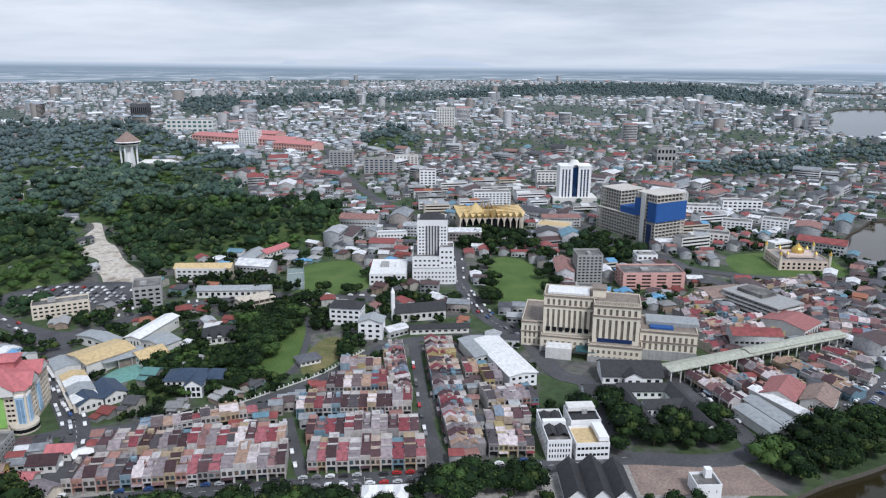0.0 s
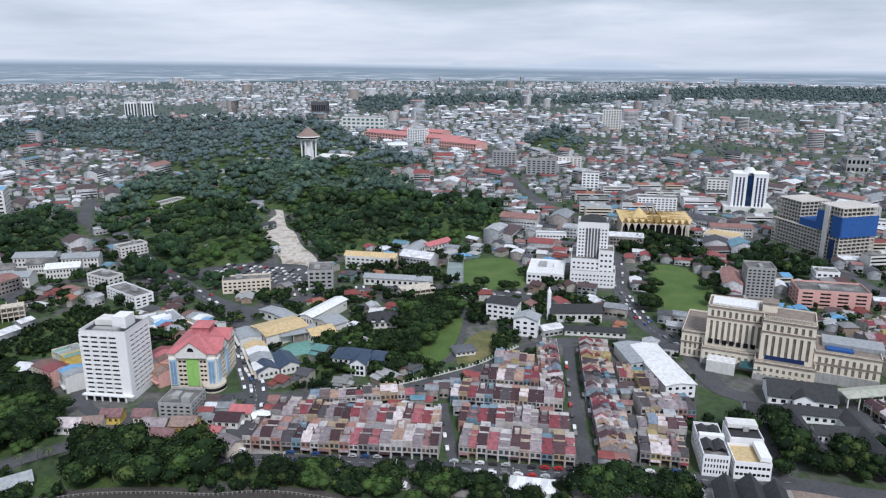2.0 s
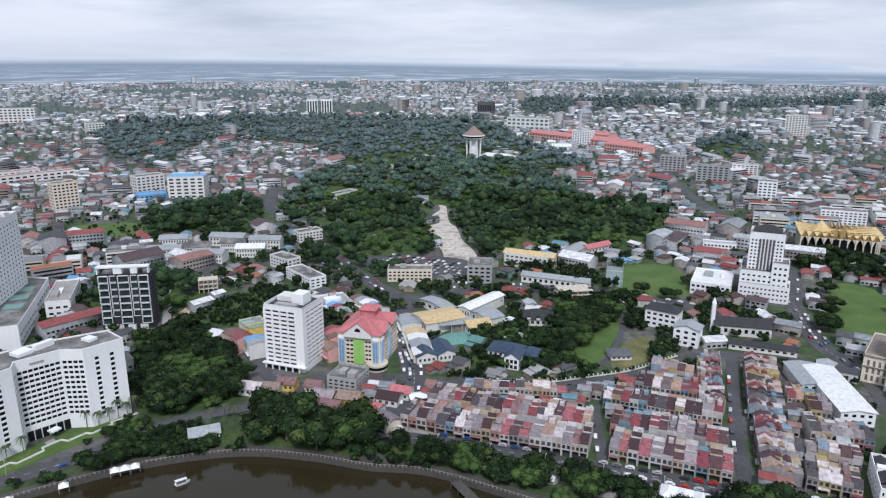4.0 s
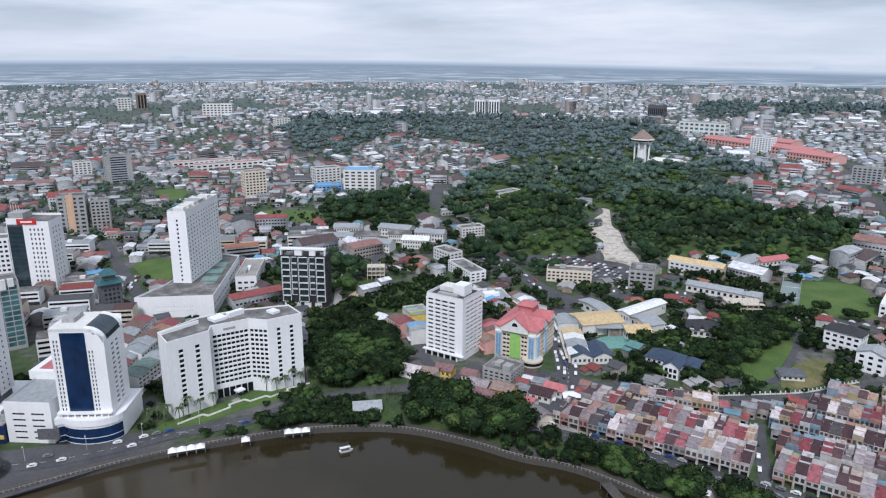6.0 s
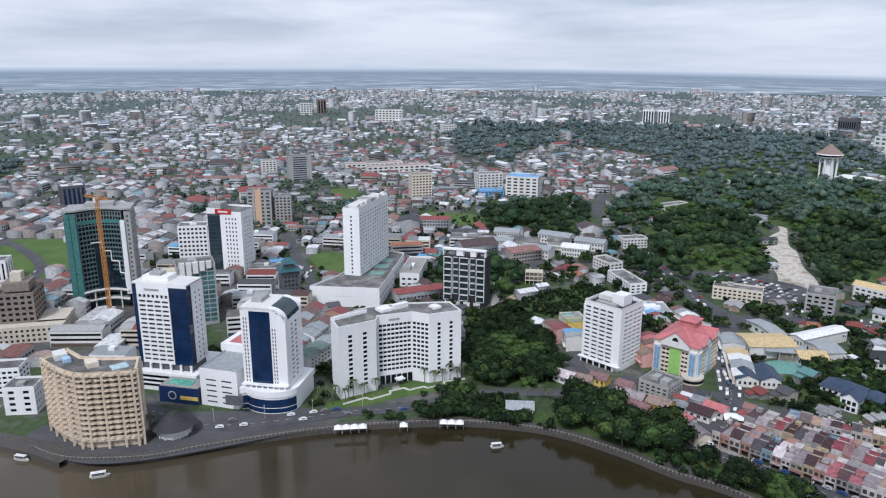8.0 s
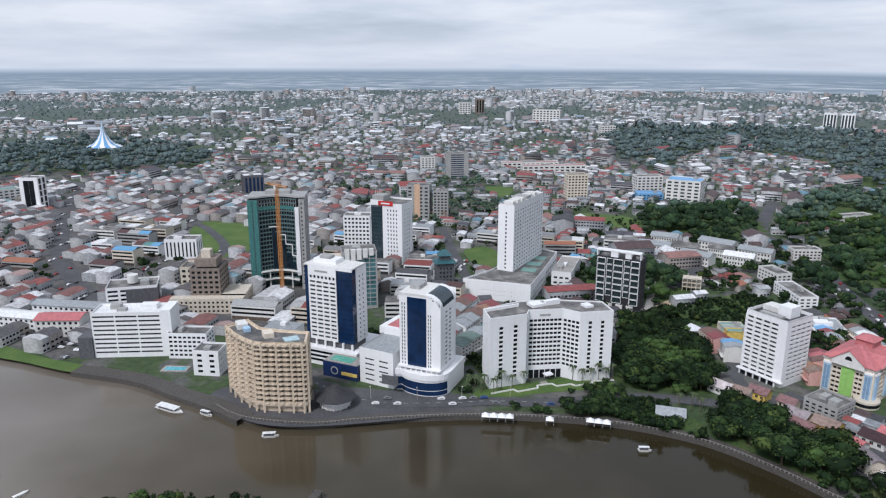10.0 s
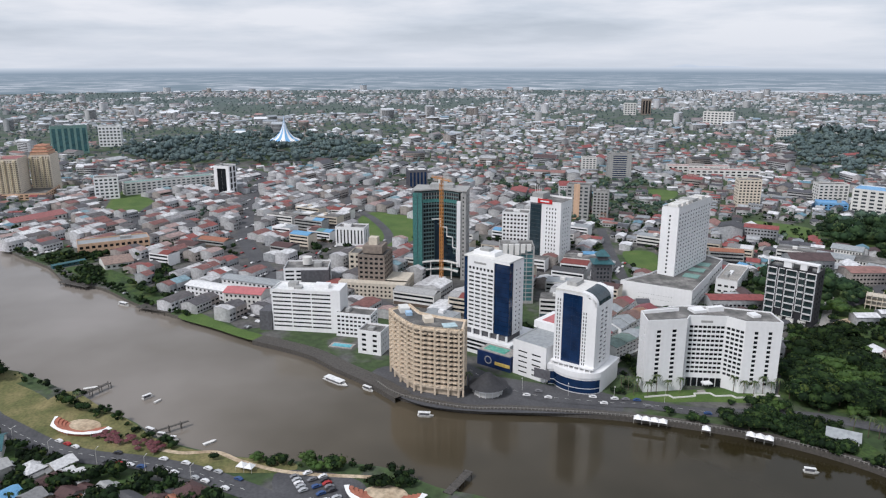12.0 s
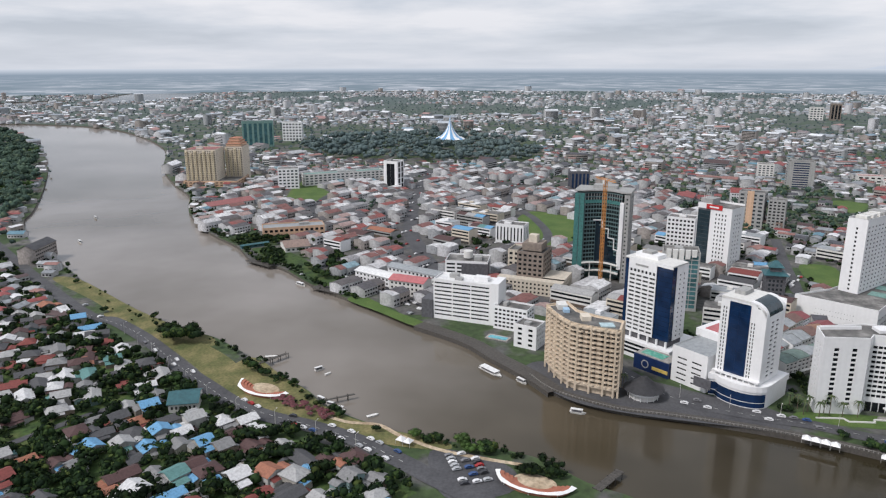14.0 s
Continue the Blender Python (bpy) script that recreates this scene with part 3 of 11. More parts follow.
def flat_roof(parent, plan, z, wall_mat, roof_mat=None, parapet=1.2, thick=0.35, boxes=0, seed=1):
    """Parapet, roof skin and a few plant rooms; the roof lies parapet below z."""
    inner = inset(plan, thick)
    rim = Mesh()
    n = len(plan)
    for i in range(n):
        j = (i + 1) % n
        rim.face((*plan[i], z), (*plan[j], z), (*inner[j], z), (*inner[i], z))
        rim.face((*inner[j], z - parapet), (*inner[i], z - parapet), (*inner[i], z), (*inner[j], z))
    rim.make("parapet", wall_mat, parent)
    skin = Mesh()
    skin.face(*[(*p, z - parapet + 0.02) for p in inset(plan, thick * 0.5)])
    skin.make("roof", roof_mat or FLATROOF, parent)
    g = random.Random(seed)
    xs, ys = [p[0] for p in plan], [p[1] for p in plan]
    cx, cy, w, d = (min(xs) + max(xs)) / 2, (min(ys) + max(ys)) / 2, max(xs) - min(xs), max(ys) - min(ys)
    for i in range(boxes):
        bx, by = cx + g.uniform(-0.28, 0.28) * w, cy + g.uniform(-0.25, 0.25) * d
        sx, sy, sz = g.uniform(0.05, 0.13) * w, g.uniform(0.08, 0.18) * d, g.uniform(1.2, 3.4)
        Mesh().box(bx - sx, by - sy, z - parapet, bx + sx, by + sy, z - parapet + sz).make("plant_room", wall_mat if i % 2 else GREY, parent)


def rect(w, d, x=0.0, y=0.0):
    return [(x, y), (x + w, y), (x + w, y + d), (x, y + d)]


def block(name, x, y, turn, w, d, h, mat_, label, category="building", front=(8, 5), side=(4, 5), wf=0.6, hf=0.5, glass=None, roof=None, boxes=2, group="", foot=1.0, head=1.4, deep=0.35, bars=1, back=True, z0=0.0):
    """A plain flat-roofed building: origin at the front left corner, front along x."""
    t = thing(name, x, y, turn, label, category, group, z=z0)
    wall = Mesh()
    pl = rect(w, d)
    for i, spec in enumerate((front, side, None, side)):
        a, b = pl[i], pl[(i + 1) % 4]
        if spec:
            facade(wall, t, a, b, 0, h, *spec, wf=wf, hf=hf, glass=glass, foot=foot, head=head, deep=deep, side=0.5, bars=bars)
        else:
            plain(wall, a, b, 0, h)
    wall.make("wall", mat_, t)
    flat_roof(t, pl, h, mat_, roof, boxes=boxes, seed=int(abs(x) + abs(y)))
    return t


def ribbon(name, pts, width, z, material, label, category="road", kind="structure", joints=10):
    """A flat strip along a smooth line."""
    line = smooth(pts, joints)
    m = Mesh()
    edge = []
    for i, p in enumerate(line):
        q0, q1 = Vector(line[max(0, i - 1)]), Vector(line[min(len(line) - 1, i + 1)])
        d = (q1 - q0).normalized()
        nrm = Vector((-d.y, d.x)) * width / 2
        edge.append((Vector(p) + nrm, Vector(p) - nrm))
    for (a, b), (c, d) in zip(edge, edge[1:]):
        m.face((*b, z), (*d, z), (*c, z), (*a, z))
    ob = m.make(name, material)
    mark_line(line, width / 2 + 1.0, ROAD)
    return tagged(ob, label, category, kind=kind)


def smooth(pts, joints=6, closed=False):
    """A line through the points with rounded bends."""
    out, n = [], len(pts)
    for i in range(n if closed else n - 1):
        if closed:
            p = [Vector(pts[(i + k) % n]) for k in (-1, 0, 1, 2)]
        else:
            p = [Vector(pts[max(0, min(n - 1, i + k))]) for k in (-1, 0, 1, 2)]
        for s in range(joints):
            t = s / joints
            q = 0.5 * (2 * p[1] + (p[2] - p[0]) * t + (2 * p[0] - 5 * p[1] + 4 * p[2] - p[3]) * t * t + (3 * p[1] - p[0] - 3 * p[2] + p[3]) * t ** 3)
            out.append((q.x, q.y))
    if not closed:
        out.append(tuple(pts[-1]))
    return out


# ---- a plan of what stands where, so that nothing overlaps ----
CELL, GX, GY = 3.0, -4900.0, -4900.0
PLAN = np.zeros((3270, 3270), np.uint8)
WET, WOOD, GRASS, ROAD, BUILT = 1, 2, 3, 4, 5


def inside(poly, xs, ys):
    hit = np.zeros(xs.shape, bool)
    n = len(poly)
    for i in range(n):
        (x0, y0), (x1, y1) = poly[i], poly[(i + 1) % n]
        if y0 == y1:
            continue
        cond = (y0 > ys) != (y1 > ys)
        hit ^= cond & (xs < (x1 - x0) * (ys - y0) / (y1 - y0) + x0)
    return hit


def mark(poly, code, over=True):
    xs, ys = [p[0] for p in poly], [p[1] for p in poly]
    i0, i1 = max(0, int((min(xs) - GX) / CELL) - 1), min(3269, int((max(xs) - GX) / CELL) + 2)
    j0, j1 = max(0, int((min(ys) - GY) / CELL) - 1), min(3269, int((max(ys) - GY) / CELL) + 2)
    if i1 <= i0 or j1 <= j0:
        return
    X, Y = np.meshgrid(GX + (np.arange(i0, i1) + 0.5) * CELL, GY + (np.arange(j0, j1) + 0.5) * CELL, indexing="ij")
    hit = inside(poly, X, Y)
    part_ = PLAN[i0:i1, j0:j1]
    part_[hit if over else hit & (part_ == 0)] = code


def mark_line(line, r, code):
    for (x0, y0), (x1, y1) in zip(line, line[1:]):
        d = Vector((x1 - x0, y1 - y0))
        if d.length < 1e-6:
            continue
        d.normalize()
        n = Vector((-d.y, d.x)) * r
        mark([(x0 + n.x, y0 + n.y), (x1 + n.x, y1 + n.y), (x1 - n.x, y1 - n.y), (x0 - n.x, y0 - n.y)], code)


def code_at(x, y):
    i, j = int((x - GX) / CELL), int((y - GY) / CELL)
    return int(PLAN[i, j]) if 0 <= i < 3270 and 0 <= j < 3270 else 9


def footprint(x, y, turn, w, d, grow=2.0):
    """Claims the ground of a building whose origin is its front left corner."""
    c, s = math.cos(radians(turn)), math.sin(radians(turn))
    mark([(x + c * a - s * b, y + s * a + c * b) for a, b in ((-grow, -grow), (w + grow, -grow), (w + grow, d + grow), (-grow, d + grow))], BUILT)


def free(x, y, r, codes=(0,)):
    return all(code_at(x + a * r, y + b * r) in codes for a, b in ((0, 0), (1, 0), (-1, 0), (0, 1), (0, -1), (0.7, 0.7), (-0.7, 0.7), (0.7, -0.7), (-0.7, -0.7)))


def big_mesh(name, verts, tris, materials, index=None):
    """Quick mesh from arrays of triangles."""
    me = bpy.data.meshes.new(name)
    me.vertices.add(len(verts)); me.loops.add(len(tris) * 3); me.polygons.add(len(tris))
    me.vertices.foreach_set("co", np.asarray(verts, np.float32).ravel())
    me.loops.foreach_set("vertex_index", np.asarray(tris, np.int32).ravel())
    me.polygons.foreach_set("loop_start", np.arange(0, len(tris) * 3, 3, dtype=np.int32))
    for m in materials:
        me.materials.append(m)
    if index is not None:
        me.polygons.foreach_set("material_index", np.asarray(index, np.int32))
    me.update(calc_edges=True)
    return new(name, me)

# ---- river, ground, fields and roads ----
SOUTH = [(520, 560), (440, 500), (380, 420), (300, 340), (207, 293), (170, 277), (120, 252), (40, 243), (-60, 238), (-128, 239), (-160, 230), (-188, 225), (-222, 213), (-254, 186), (-278, 152), (-294, 122), (-306, 92), (-315, 66), (-322, 42), (-343, 13), (-366, 1), (-391, -16), (-419, -34), (-450, -68), (-480, -94), (-505, -122), (-545, -160), (-595, -196), (-618, -228), (-674, -258), (-736, -306), (-842, -364), (-957, -403), (-1051, -457), (-1230, -542), (-1528, -653), (-1840, -844), (-2038, -1023), (-2154, -1247), (-2250, -1700)]
NORTH = [(-2100, -1750), (-1980, -1300), (-1704, -1032), (-1305, -788), (-1052, -656), (-860, -567), (-790, -540), (-675, -465), (-616, -408), (-534, -338), (-477, -279), (-441, -236), (-428, -207), (-394, -173), (-366, -147), (-345, -127), (-322, -109), (-301, -78), (-289, -48), (-275, -9), (-253, 13), (-225, 45), (-120, 95), (0, 110), (150, 140), (260, 170), (420, 260), (560, 400)]
river = smooth(SOUTH, 4)[:-1] + [SOUTH[-1]] + smooth(NORTH, 4)
BENDS = [
    smooth([(520, 800), (454, 755), (416, 714), (388, 670), (384, 645), (405, 623), (560, 590), (640, 700)], 4, True),
    smooth([(1494, 2442), (1361, 2436), (1242, 2318), (1098, 2028), (985, 1870), (931, 1699), (950, 1615), (1100, 1622), (1500, 1800), (1700, 2300)], 4, True),
    smooth([(1690, 3560), (2032, 3340), (2400, 3250), (2300, 2900), (1900, 2990), (1660, 3130)], 4, True),
    smooth([(-3400, -1640), (-3900, -1850), (-4500, -1900), (-4500, -1500), (-3797, -1420)], 4, True),
    smooth([(-2600, -2250), (-3300, -2100), (-3560, -1960), (-3400, -1830), (-3000, -1950), (-2500, -2050)], 4, True),
]
RIM = 4850.0
loops = [[(RIM * math.cos(2 * math.pi * i / 96), RIM * math.sin(2 * math.pi * i / 96)) for i in range(96)], river] + BENDS
from mathutils import geometry
pts, edges = [], []
for lp in loops:
    k = len(pts)
    pts += [Vector(q) for q in lp]
    edges += [(k + i, k + (i + 1) % len(lp)) for i in range(len(lp))]
gv, _, gf, *_ = geometry.delaunay_2d_cdt(pts, edges, [], 0, 0.01)
cx = np.array([sum(gv[i].x for i in f) / 3 for f in gf]); cy = np.array([sum(gv[i].y for i in f) / 3 for f in gf])
wet = np.zeros(len(gf), bool)
for lp in loops[1:]:
    wet |= inside(lp, cx, cy)
    mark(lp, WET)
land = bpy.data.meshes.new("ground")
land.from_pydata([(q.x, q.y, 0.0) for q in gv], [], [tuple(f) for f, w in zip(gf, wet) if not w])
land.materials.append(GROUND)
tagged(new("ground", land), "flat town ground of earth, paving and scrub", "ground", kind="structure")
sheet = Mesh()
sheet.face(*[(RIM * math.cos(2 * math.pi * i / 64), RIM * math.sin(2 * math.pi * i / 64), -2.6) for i in range(64)])
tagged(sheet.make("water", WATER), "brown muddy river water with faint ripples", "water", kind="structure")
for lp in loops[1:]:
    bank = Mesh()
    for i in range(len(lp)):
        a, b = lp[i], lp[(i + 1) % len(lp)]
        bank.face((*b, 0), (*a, 0), (*a, -3), (*b, -3))
    tagged(bank.make("river_bank", QUAY), "dark stone and mud bank of the river", "bank", kind="structure")

# far plain and hills behind everything
def skyline(deg):
    """Height of the hazy edge of the plain at the rim, by azimuth in degrees to the left of straight ahead."""
    t = min(1.0, max(0.0, (deg + 5) / 58))
    return 54 + 56 * t * t * (3 - 2 * t)


def hill_height(deg):
    """Height of the faint hills over the plain's edge, in thousandths of the distance."""
    h = 1.0
    for mid, wide, tall in ((0.5, 3.0, 13), (3, 2.5, 9), (11.8, 0.7, 8), (-30, 5, 9), (-36, 5, 12), (59, 1.2, 6), (57, 3, 3.5), (-1.5, 2, 10), (6, 2, 5)):
        h = max(h, tall * math.exp(-((deg - mid) / wide) ** 2))
    return h + 0.4 * noise.noise((deg * 0.8, 0, 5))


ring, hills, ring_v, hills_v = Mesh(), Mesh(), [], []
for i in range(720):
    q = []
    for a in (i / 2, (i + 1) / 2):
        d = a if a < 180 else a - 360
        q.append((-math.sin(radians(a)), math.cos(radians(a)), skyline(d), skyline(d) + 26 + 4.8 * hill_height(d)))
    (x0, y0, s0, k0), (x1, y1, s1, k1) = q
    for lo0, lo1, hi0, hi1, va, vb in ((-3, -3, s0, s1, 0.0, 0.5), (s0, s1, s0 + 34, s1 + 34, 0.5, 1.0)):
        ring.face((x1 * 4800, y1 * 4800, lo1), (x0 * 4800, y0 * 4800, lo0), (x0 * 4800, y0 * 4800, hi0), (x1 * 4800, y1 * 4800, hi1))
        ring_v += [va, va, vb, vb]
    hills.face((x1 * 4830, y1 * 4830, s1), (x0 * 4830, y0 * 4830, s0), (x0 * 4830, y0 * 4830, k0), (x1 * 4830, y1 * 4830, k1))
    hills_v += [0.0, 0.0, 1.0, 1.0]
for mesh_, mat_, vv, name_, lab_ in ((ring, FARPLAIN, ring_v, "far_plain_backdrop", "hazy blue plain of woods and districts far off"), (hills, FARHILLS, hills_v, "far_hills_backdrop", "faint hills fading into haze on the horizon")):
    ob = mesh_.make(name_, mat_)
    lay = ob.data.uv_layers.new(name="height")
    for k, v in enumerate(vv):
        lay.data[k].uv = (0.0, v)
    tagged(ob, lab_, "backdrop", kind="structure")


def lawn(pts, material, label, name="grass_field", z=0.10, category="grass", code=None, round_=True):
    line = smooth(pts, 5, True) if round_ else pts
    m = Mesh()
    if sum((b[0] - a[0]) * (b[1] + a[1]) for a, b in zip(line, line[1:] + line[:1])) > 0:
        line = line[::-1]
    tris = geometry.tessellate_polygon([[Vector((*q, 0)) for q in line]])
    m.v = [(*q, z) for q in line]
    m.f = []
    for t in tris:
        a, b, c = (Vector(line[i]) for i in t)
        m.f.append(tuple(t) if (b - a).cross(c - a) > 0 else tuple(reversed(t)))
    ob = m.make(name, material)
    if code != 0:
        mark(line, GRASS if code is None else code)
    return tagged(ob, label, category, kind="structure")


# woods: only their ground is claimed here, the trees come later
WOODS = [
    [(-382, 485), (-321, 462), (-272, 490), (-272, 532), (-316, 596), (-357, 650), (-392, 729), (-432, 773), (-483, 787), (-496, 745), (-487, 686), (-464, 620), (-425, 588), (-423, 542)],
    [(-478, 600), (-573, 690), (-618, 791), (-660, 879), (-612, 933), (-492, 1057), (-401, 1075), (-332, 1010), (-285, 960), (-240, 880), (-205, 800), (-190, 720), (-205, 660), (-212, 590), (-246, 572), (-322, 690), (-374, 765), (-401, 775), (-440, 800), (-483, 787), (-495, 690)],
    [(-1500, 1420), (-1620, 1350), (-1480, 1120), (-1350, 1060), (-1390, 1250), (-1440, 1380)],
    [(-1352, 1067), (-1459, 1393), (-1471, 1588), (-1255, 1690), (-991, 1760), (-811, 1821), (-628, 1607), (-474, 1332), (-395, 1260), (-300, 1148), (-289, 1095), (-357, 1066), (-497, 1068), (-672, 990), (-875, 1170), (-1072, 1148), (-1081, 1054), (-927, 819), (-1029, 834)],
    [(-174, 1553), (-89, 1688), (-54, 1421), (-124, 1319)],
    [(-376, 288), (-365, 319), (-307, 301), (-262, 270), (-258, 255), (-275, 232), (-292, 218), (-310, 230)],
    [(-226, 222), (-238, 250), (-226, 268), (-202, 264), (-176, 262), (-166, 246), (-176, 230), (-205, 222)],
    [(-166, 243), (-143, 258), (-116, 255), (-126, 243)],
    [(-122, 391), (-136, 460), (-120, 500), (-99, 470), (-106, 426), (-110, 385)],
    [(75, 348), (100, 361), (101, 342), (145, 330), (145, 308), (87, 308), (80, 324)],
    [(-3, 279), (20, 287), (40, 282), (43, 265), (-3, 258)],
    [(144, 288), (178, 320), (229, 331), (202, 296), (167, 280), (150, 270)],
    [(119, 668), (179, 690), (178, 621), (110, 611)],
    [(-1648, -348), (-1843, -65), (-1581, 146), (-1310, 112), (-1303, -82), (-1375, -285)],
    [(-1910, -1250), (-1655, -1020), (-1285, -790), (-880, -590), (-830, -575), (-790, -580), (-1200, -900), (-1700, -1300)],
    [(-205, 800), (-150, 860), (-110, 800), (-100, 720), (-128, 650), (-185, 655), (-190, 720)],
    [(-492, 351), (-478, 415), (-400, 380), (-395, 335), (-424, 305)],
    [(-652, 622), (-603, 663), (-540, 615), (-486, 546), (-506, 513), (-546, 515), (-586, 495), (-659, 536), (-686, 587)],
    [(-705, 2074), (-470, 2504), (-58, 2653), (333, 3000), (745, 3042), (1040, 2875), (1172, 2440), (1384, 2893), (1324, 3900), (624, 4000), (-73, 3115), (-558, 2962), (-921, 2703)],
    [(411, 1155), (630, 1287), (891, 1451), (756, 1223), (434, 1050)],
    [(-309, 464), (-294, 480), (-275, 505), (-300, 500), (-325, 475)],
]
for w in WOODS:
    mark(smooth(w, 4, True), WOOD)
# clearings with a few houses in the woods
CLEAR = []
cl = random.Random(31)
while len(CLEAR) < 26:
    x, y = cl.uniform(-760, -60), cl.uniform(500, 1500)
    if code_at(x, y) == WOOD:
        CLEAR.append((x, y))
        q = cl.uniform(9, 17)
        mark([(x + q * math.cos(k * 0.7854) * cl.uniform(0.7, 1.3), y + q * math.sin(k * 0.7854) * cl.uniform(0.7, 1.3) - 4) for k in range(8)], GRASS)

lawn([(45, 628), (78, 619), (92, 520), (62, 500), (36, 520)], TURF, "mown green playing field beside the avenue")
lawn([(-124, 600), (-85, 623), (-64, 576), (-65, 539), (-113, 532)], TURF, "mown green school field")
lawn([(-697, 486), (-650, 528), (-600, 500), (-615, 462), (-650, 455)], TURF, "bright green grass on an empty plot")
lawn([(-602, 278), (-591, 305), (-534, 275), (-552, 262)], TURF, "green plot beside the hotel podium")
lawn([(-915, 476), (-889, 507), (-837, 466), (-852, 449)], TURF, "green field among houses")
lawn([(-691, 34), (-723, 50), (-757, 100), (-709, 96), (-676, 62)], TURF, "bright green field in the old town")
lawn([(-935, -263), (-1086, -268), (-960, -205), (-894, -232)], TURF, "green lawn among blocks")
lawn([(-372, 340), (-380, 415), (-340, 418), (-322, 395), (-335, 335)], WILDGRASS, "overgrown green plot")
lawn([(-84, 388), (-86, 415), (-79, 440), (-68, 441), (-64, 413), (-74, 389)], VERGE, "sloping lawn below the school")
lawn([(-120, 378), (-112, 400), (-104, 455), (-95, 462), (-91, 417), (-93, 390), (-104, 380)], TURF, "sloping lawn in the park", z=0.14)
lawn([(-172, 350), (-184, 425), (-160, 470), (-124, 500), (-108, 470), (-120, 384)], WILDGRASS, "shaded park ground below the trees", "undergrowth", z=0.07, category="undergrowth", code=0)
lawn([(-497, 268), (-560, 300), (-540, 330), (-505, 300)], WILDGRASS, "green plot behind the hotel")
lawn([(-396, 778), (-382, 772), (-358, 728), (-336, 688), (-318, 668), (-290, 622), (-262, 588), (-250, 562), (-268, 541), (-288, 572), (-303, 594), (-314, 622), (-338, 640), (-352, 655), (-346, 684), (-368, 706), (-376, 745)], QUARRY, "bare pale clay of a quarried hillside", "bare_ground", category="earth")
lawn([(-266, 188), (-279, 201), (-272, 215), (-240, 226), (-226, 220), (-242, 199)], WILDGRASS, "grass strip with shrubs beside the promenade", z=0.11)
lawn([(-306, 142), (-298, 176), (-290, 206), (-296, 216), (-310, 198), (-314, 172), (-318, 140), (-312, 134)], TURF, "hotel lawn with hedges", z=0.12)
lawn([(-505, -125), (-476, -98), (-446, -70), (-452, -62), (-480, -88), (-512, -112)], TURF, "strip of lawn on the quay", z=0.12)
lawn([(-660, -240), (-600, -190), (-545, -150), (-540, -135), (-600, -165), (-660, -210)], WILDGRASS, "wild green river edge", z=0.12)
lawn([(-470, -300), (-430, -250), (-375, -200), (-345, -180), (-352, -165), (-385, -180), (-412, -205), (-428, -222), (-450, -250), (-476, -285)], VERGE, "dry grass beside the river road", z=0.08, code=0)
lawn([(-392, -172), (-366, -147), (-345, -128), (-322, -111), (-301, -80), (-289, -50), (-280, -52), (-292, -100), (-310, -142), (-332, -172), (-352, -186)], VERGE, "dry grassy river edge", z=0.12)
lawn([(-560, -362), (-480, -278), (-438, -225), (-425, -205), (-410, -205), (-440, -262), (-500, -320), (-560, -385)], VERGE, "dry grassy strip between road and river", z=0.12)
lawn([(-279, -57), (-242, -50), (-245, -22), (-262, -18), (-276, -34)], ASPHALT, "asphalt car park by the river", "car_park", z=0.13, category="car park", code=ROAD)
lawn([(-385, 14), (-372, -2), (-352, 6), (-330, 22), (-316, 50), (-303, 96), (-297, 122), (-318, 128), (-340, 95), (-362, 62)], ASPHALT, "dark asphalt forecourt between the towers and the river", "forecourt", z=0.09, category="pavement", code=ROAD)
lawn([(86, 268), (86, 292), (140, 291), (150, 268)], BRICKPAVE, "paved riverside square", "pavement", z=0.13, category="pavement", code=ROAD, round_=False)
lawn([(215, 345), (262, 392), (300, 390), (250, 330)], ASPHALT, "asphalt car park by the market", "car_park", z=0.13, category="car park", code=ROAD)
lawn([(-340, 505), (-252, 500), (-240, 530), (-262, 560), (-330, 545)], ASPHALT, "asphalt car park below the hill", "car_park", z=0.13, category="car park", code=ROAD)
lawn([(-170, 268), (-60, 272), (60, 292), (140, 292), (120, 262), (0, 256), (-100, 252), (-150, 250)], PAVING, "paved riverside promenade", "pavement", z=0.06, category="pavement", code=0)

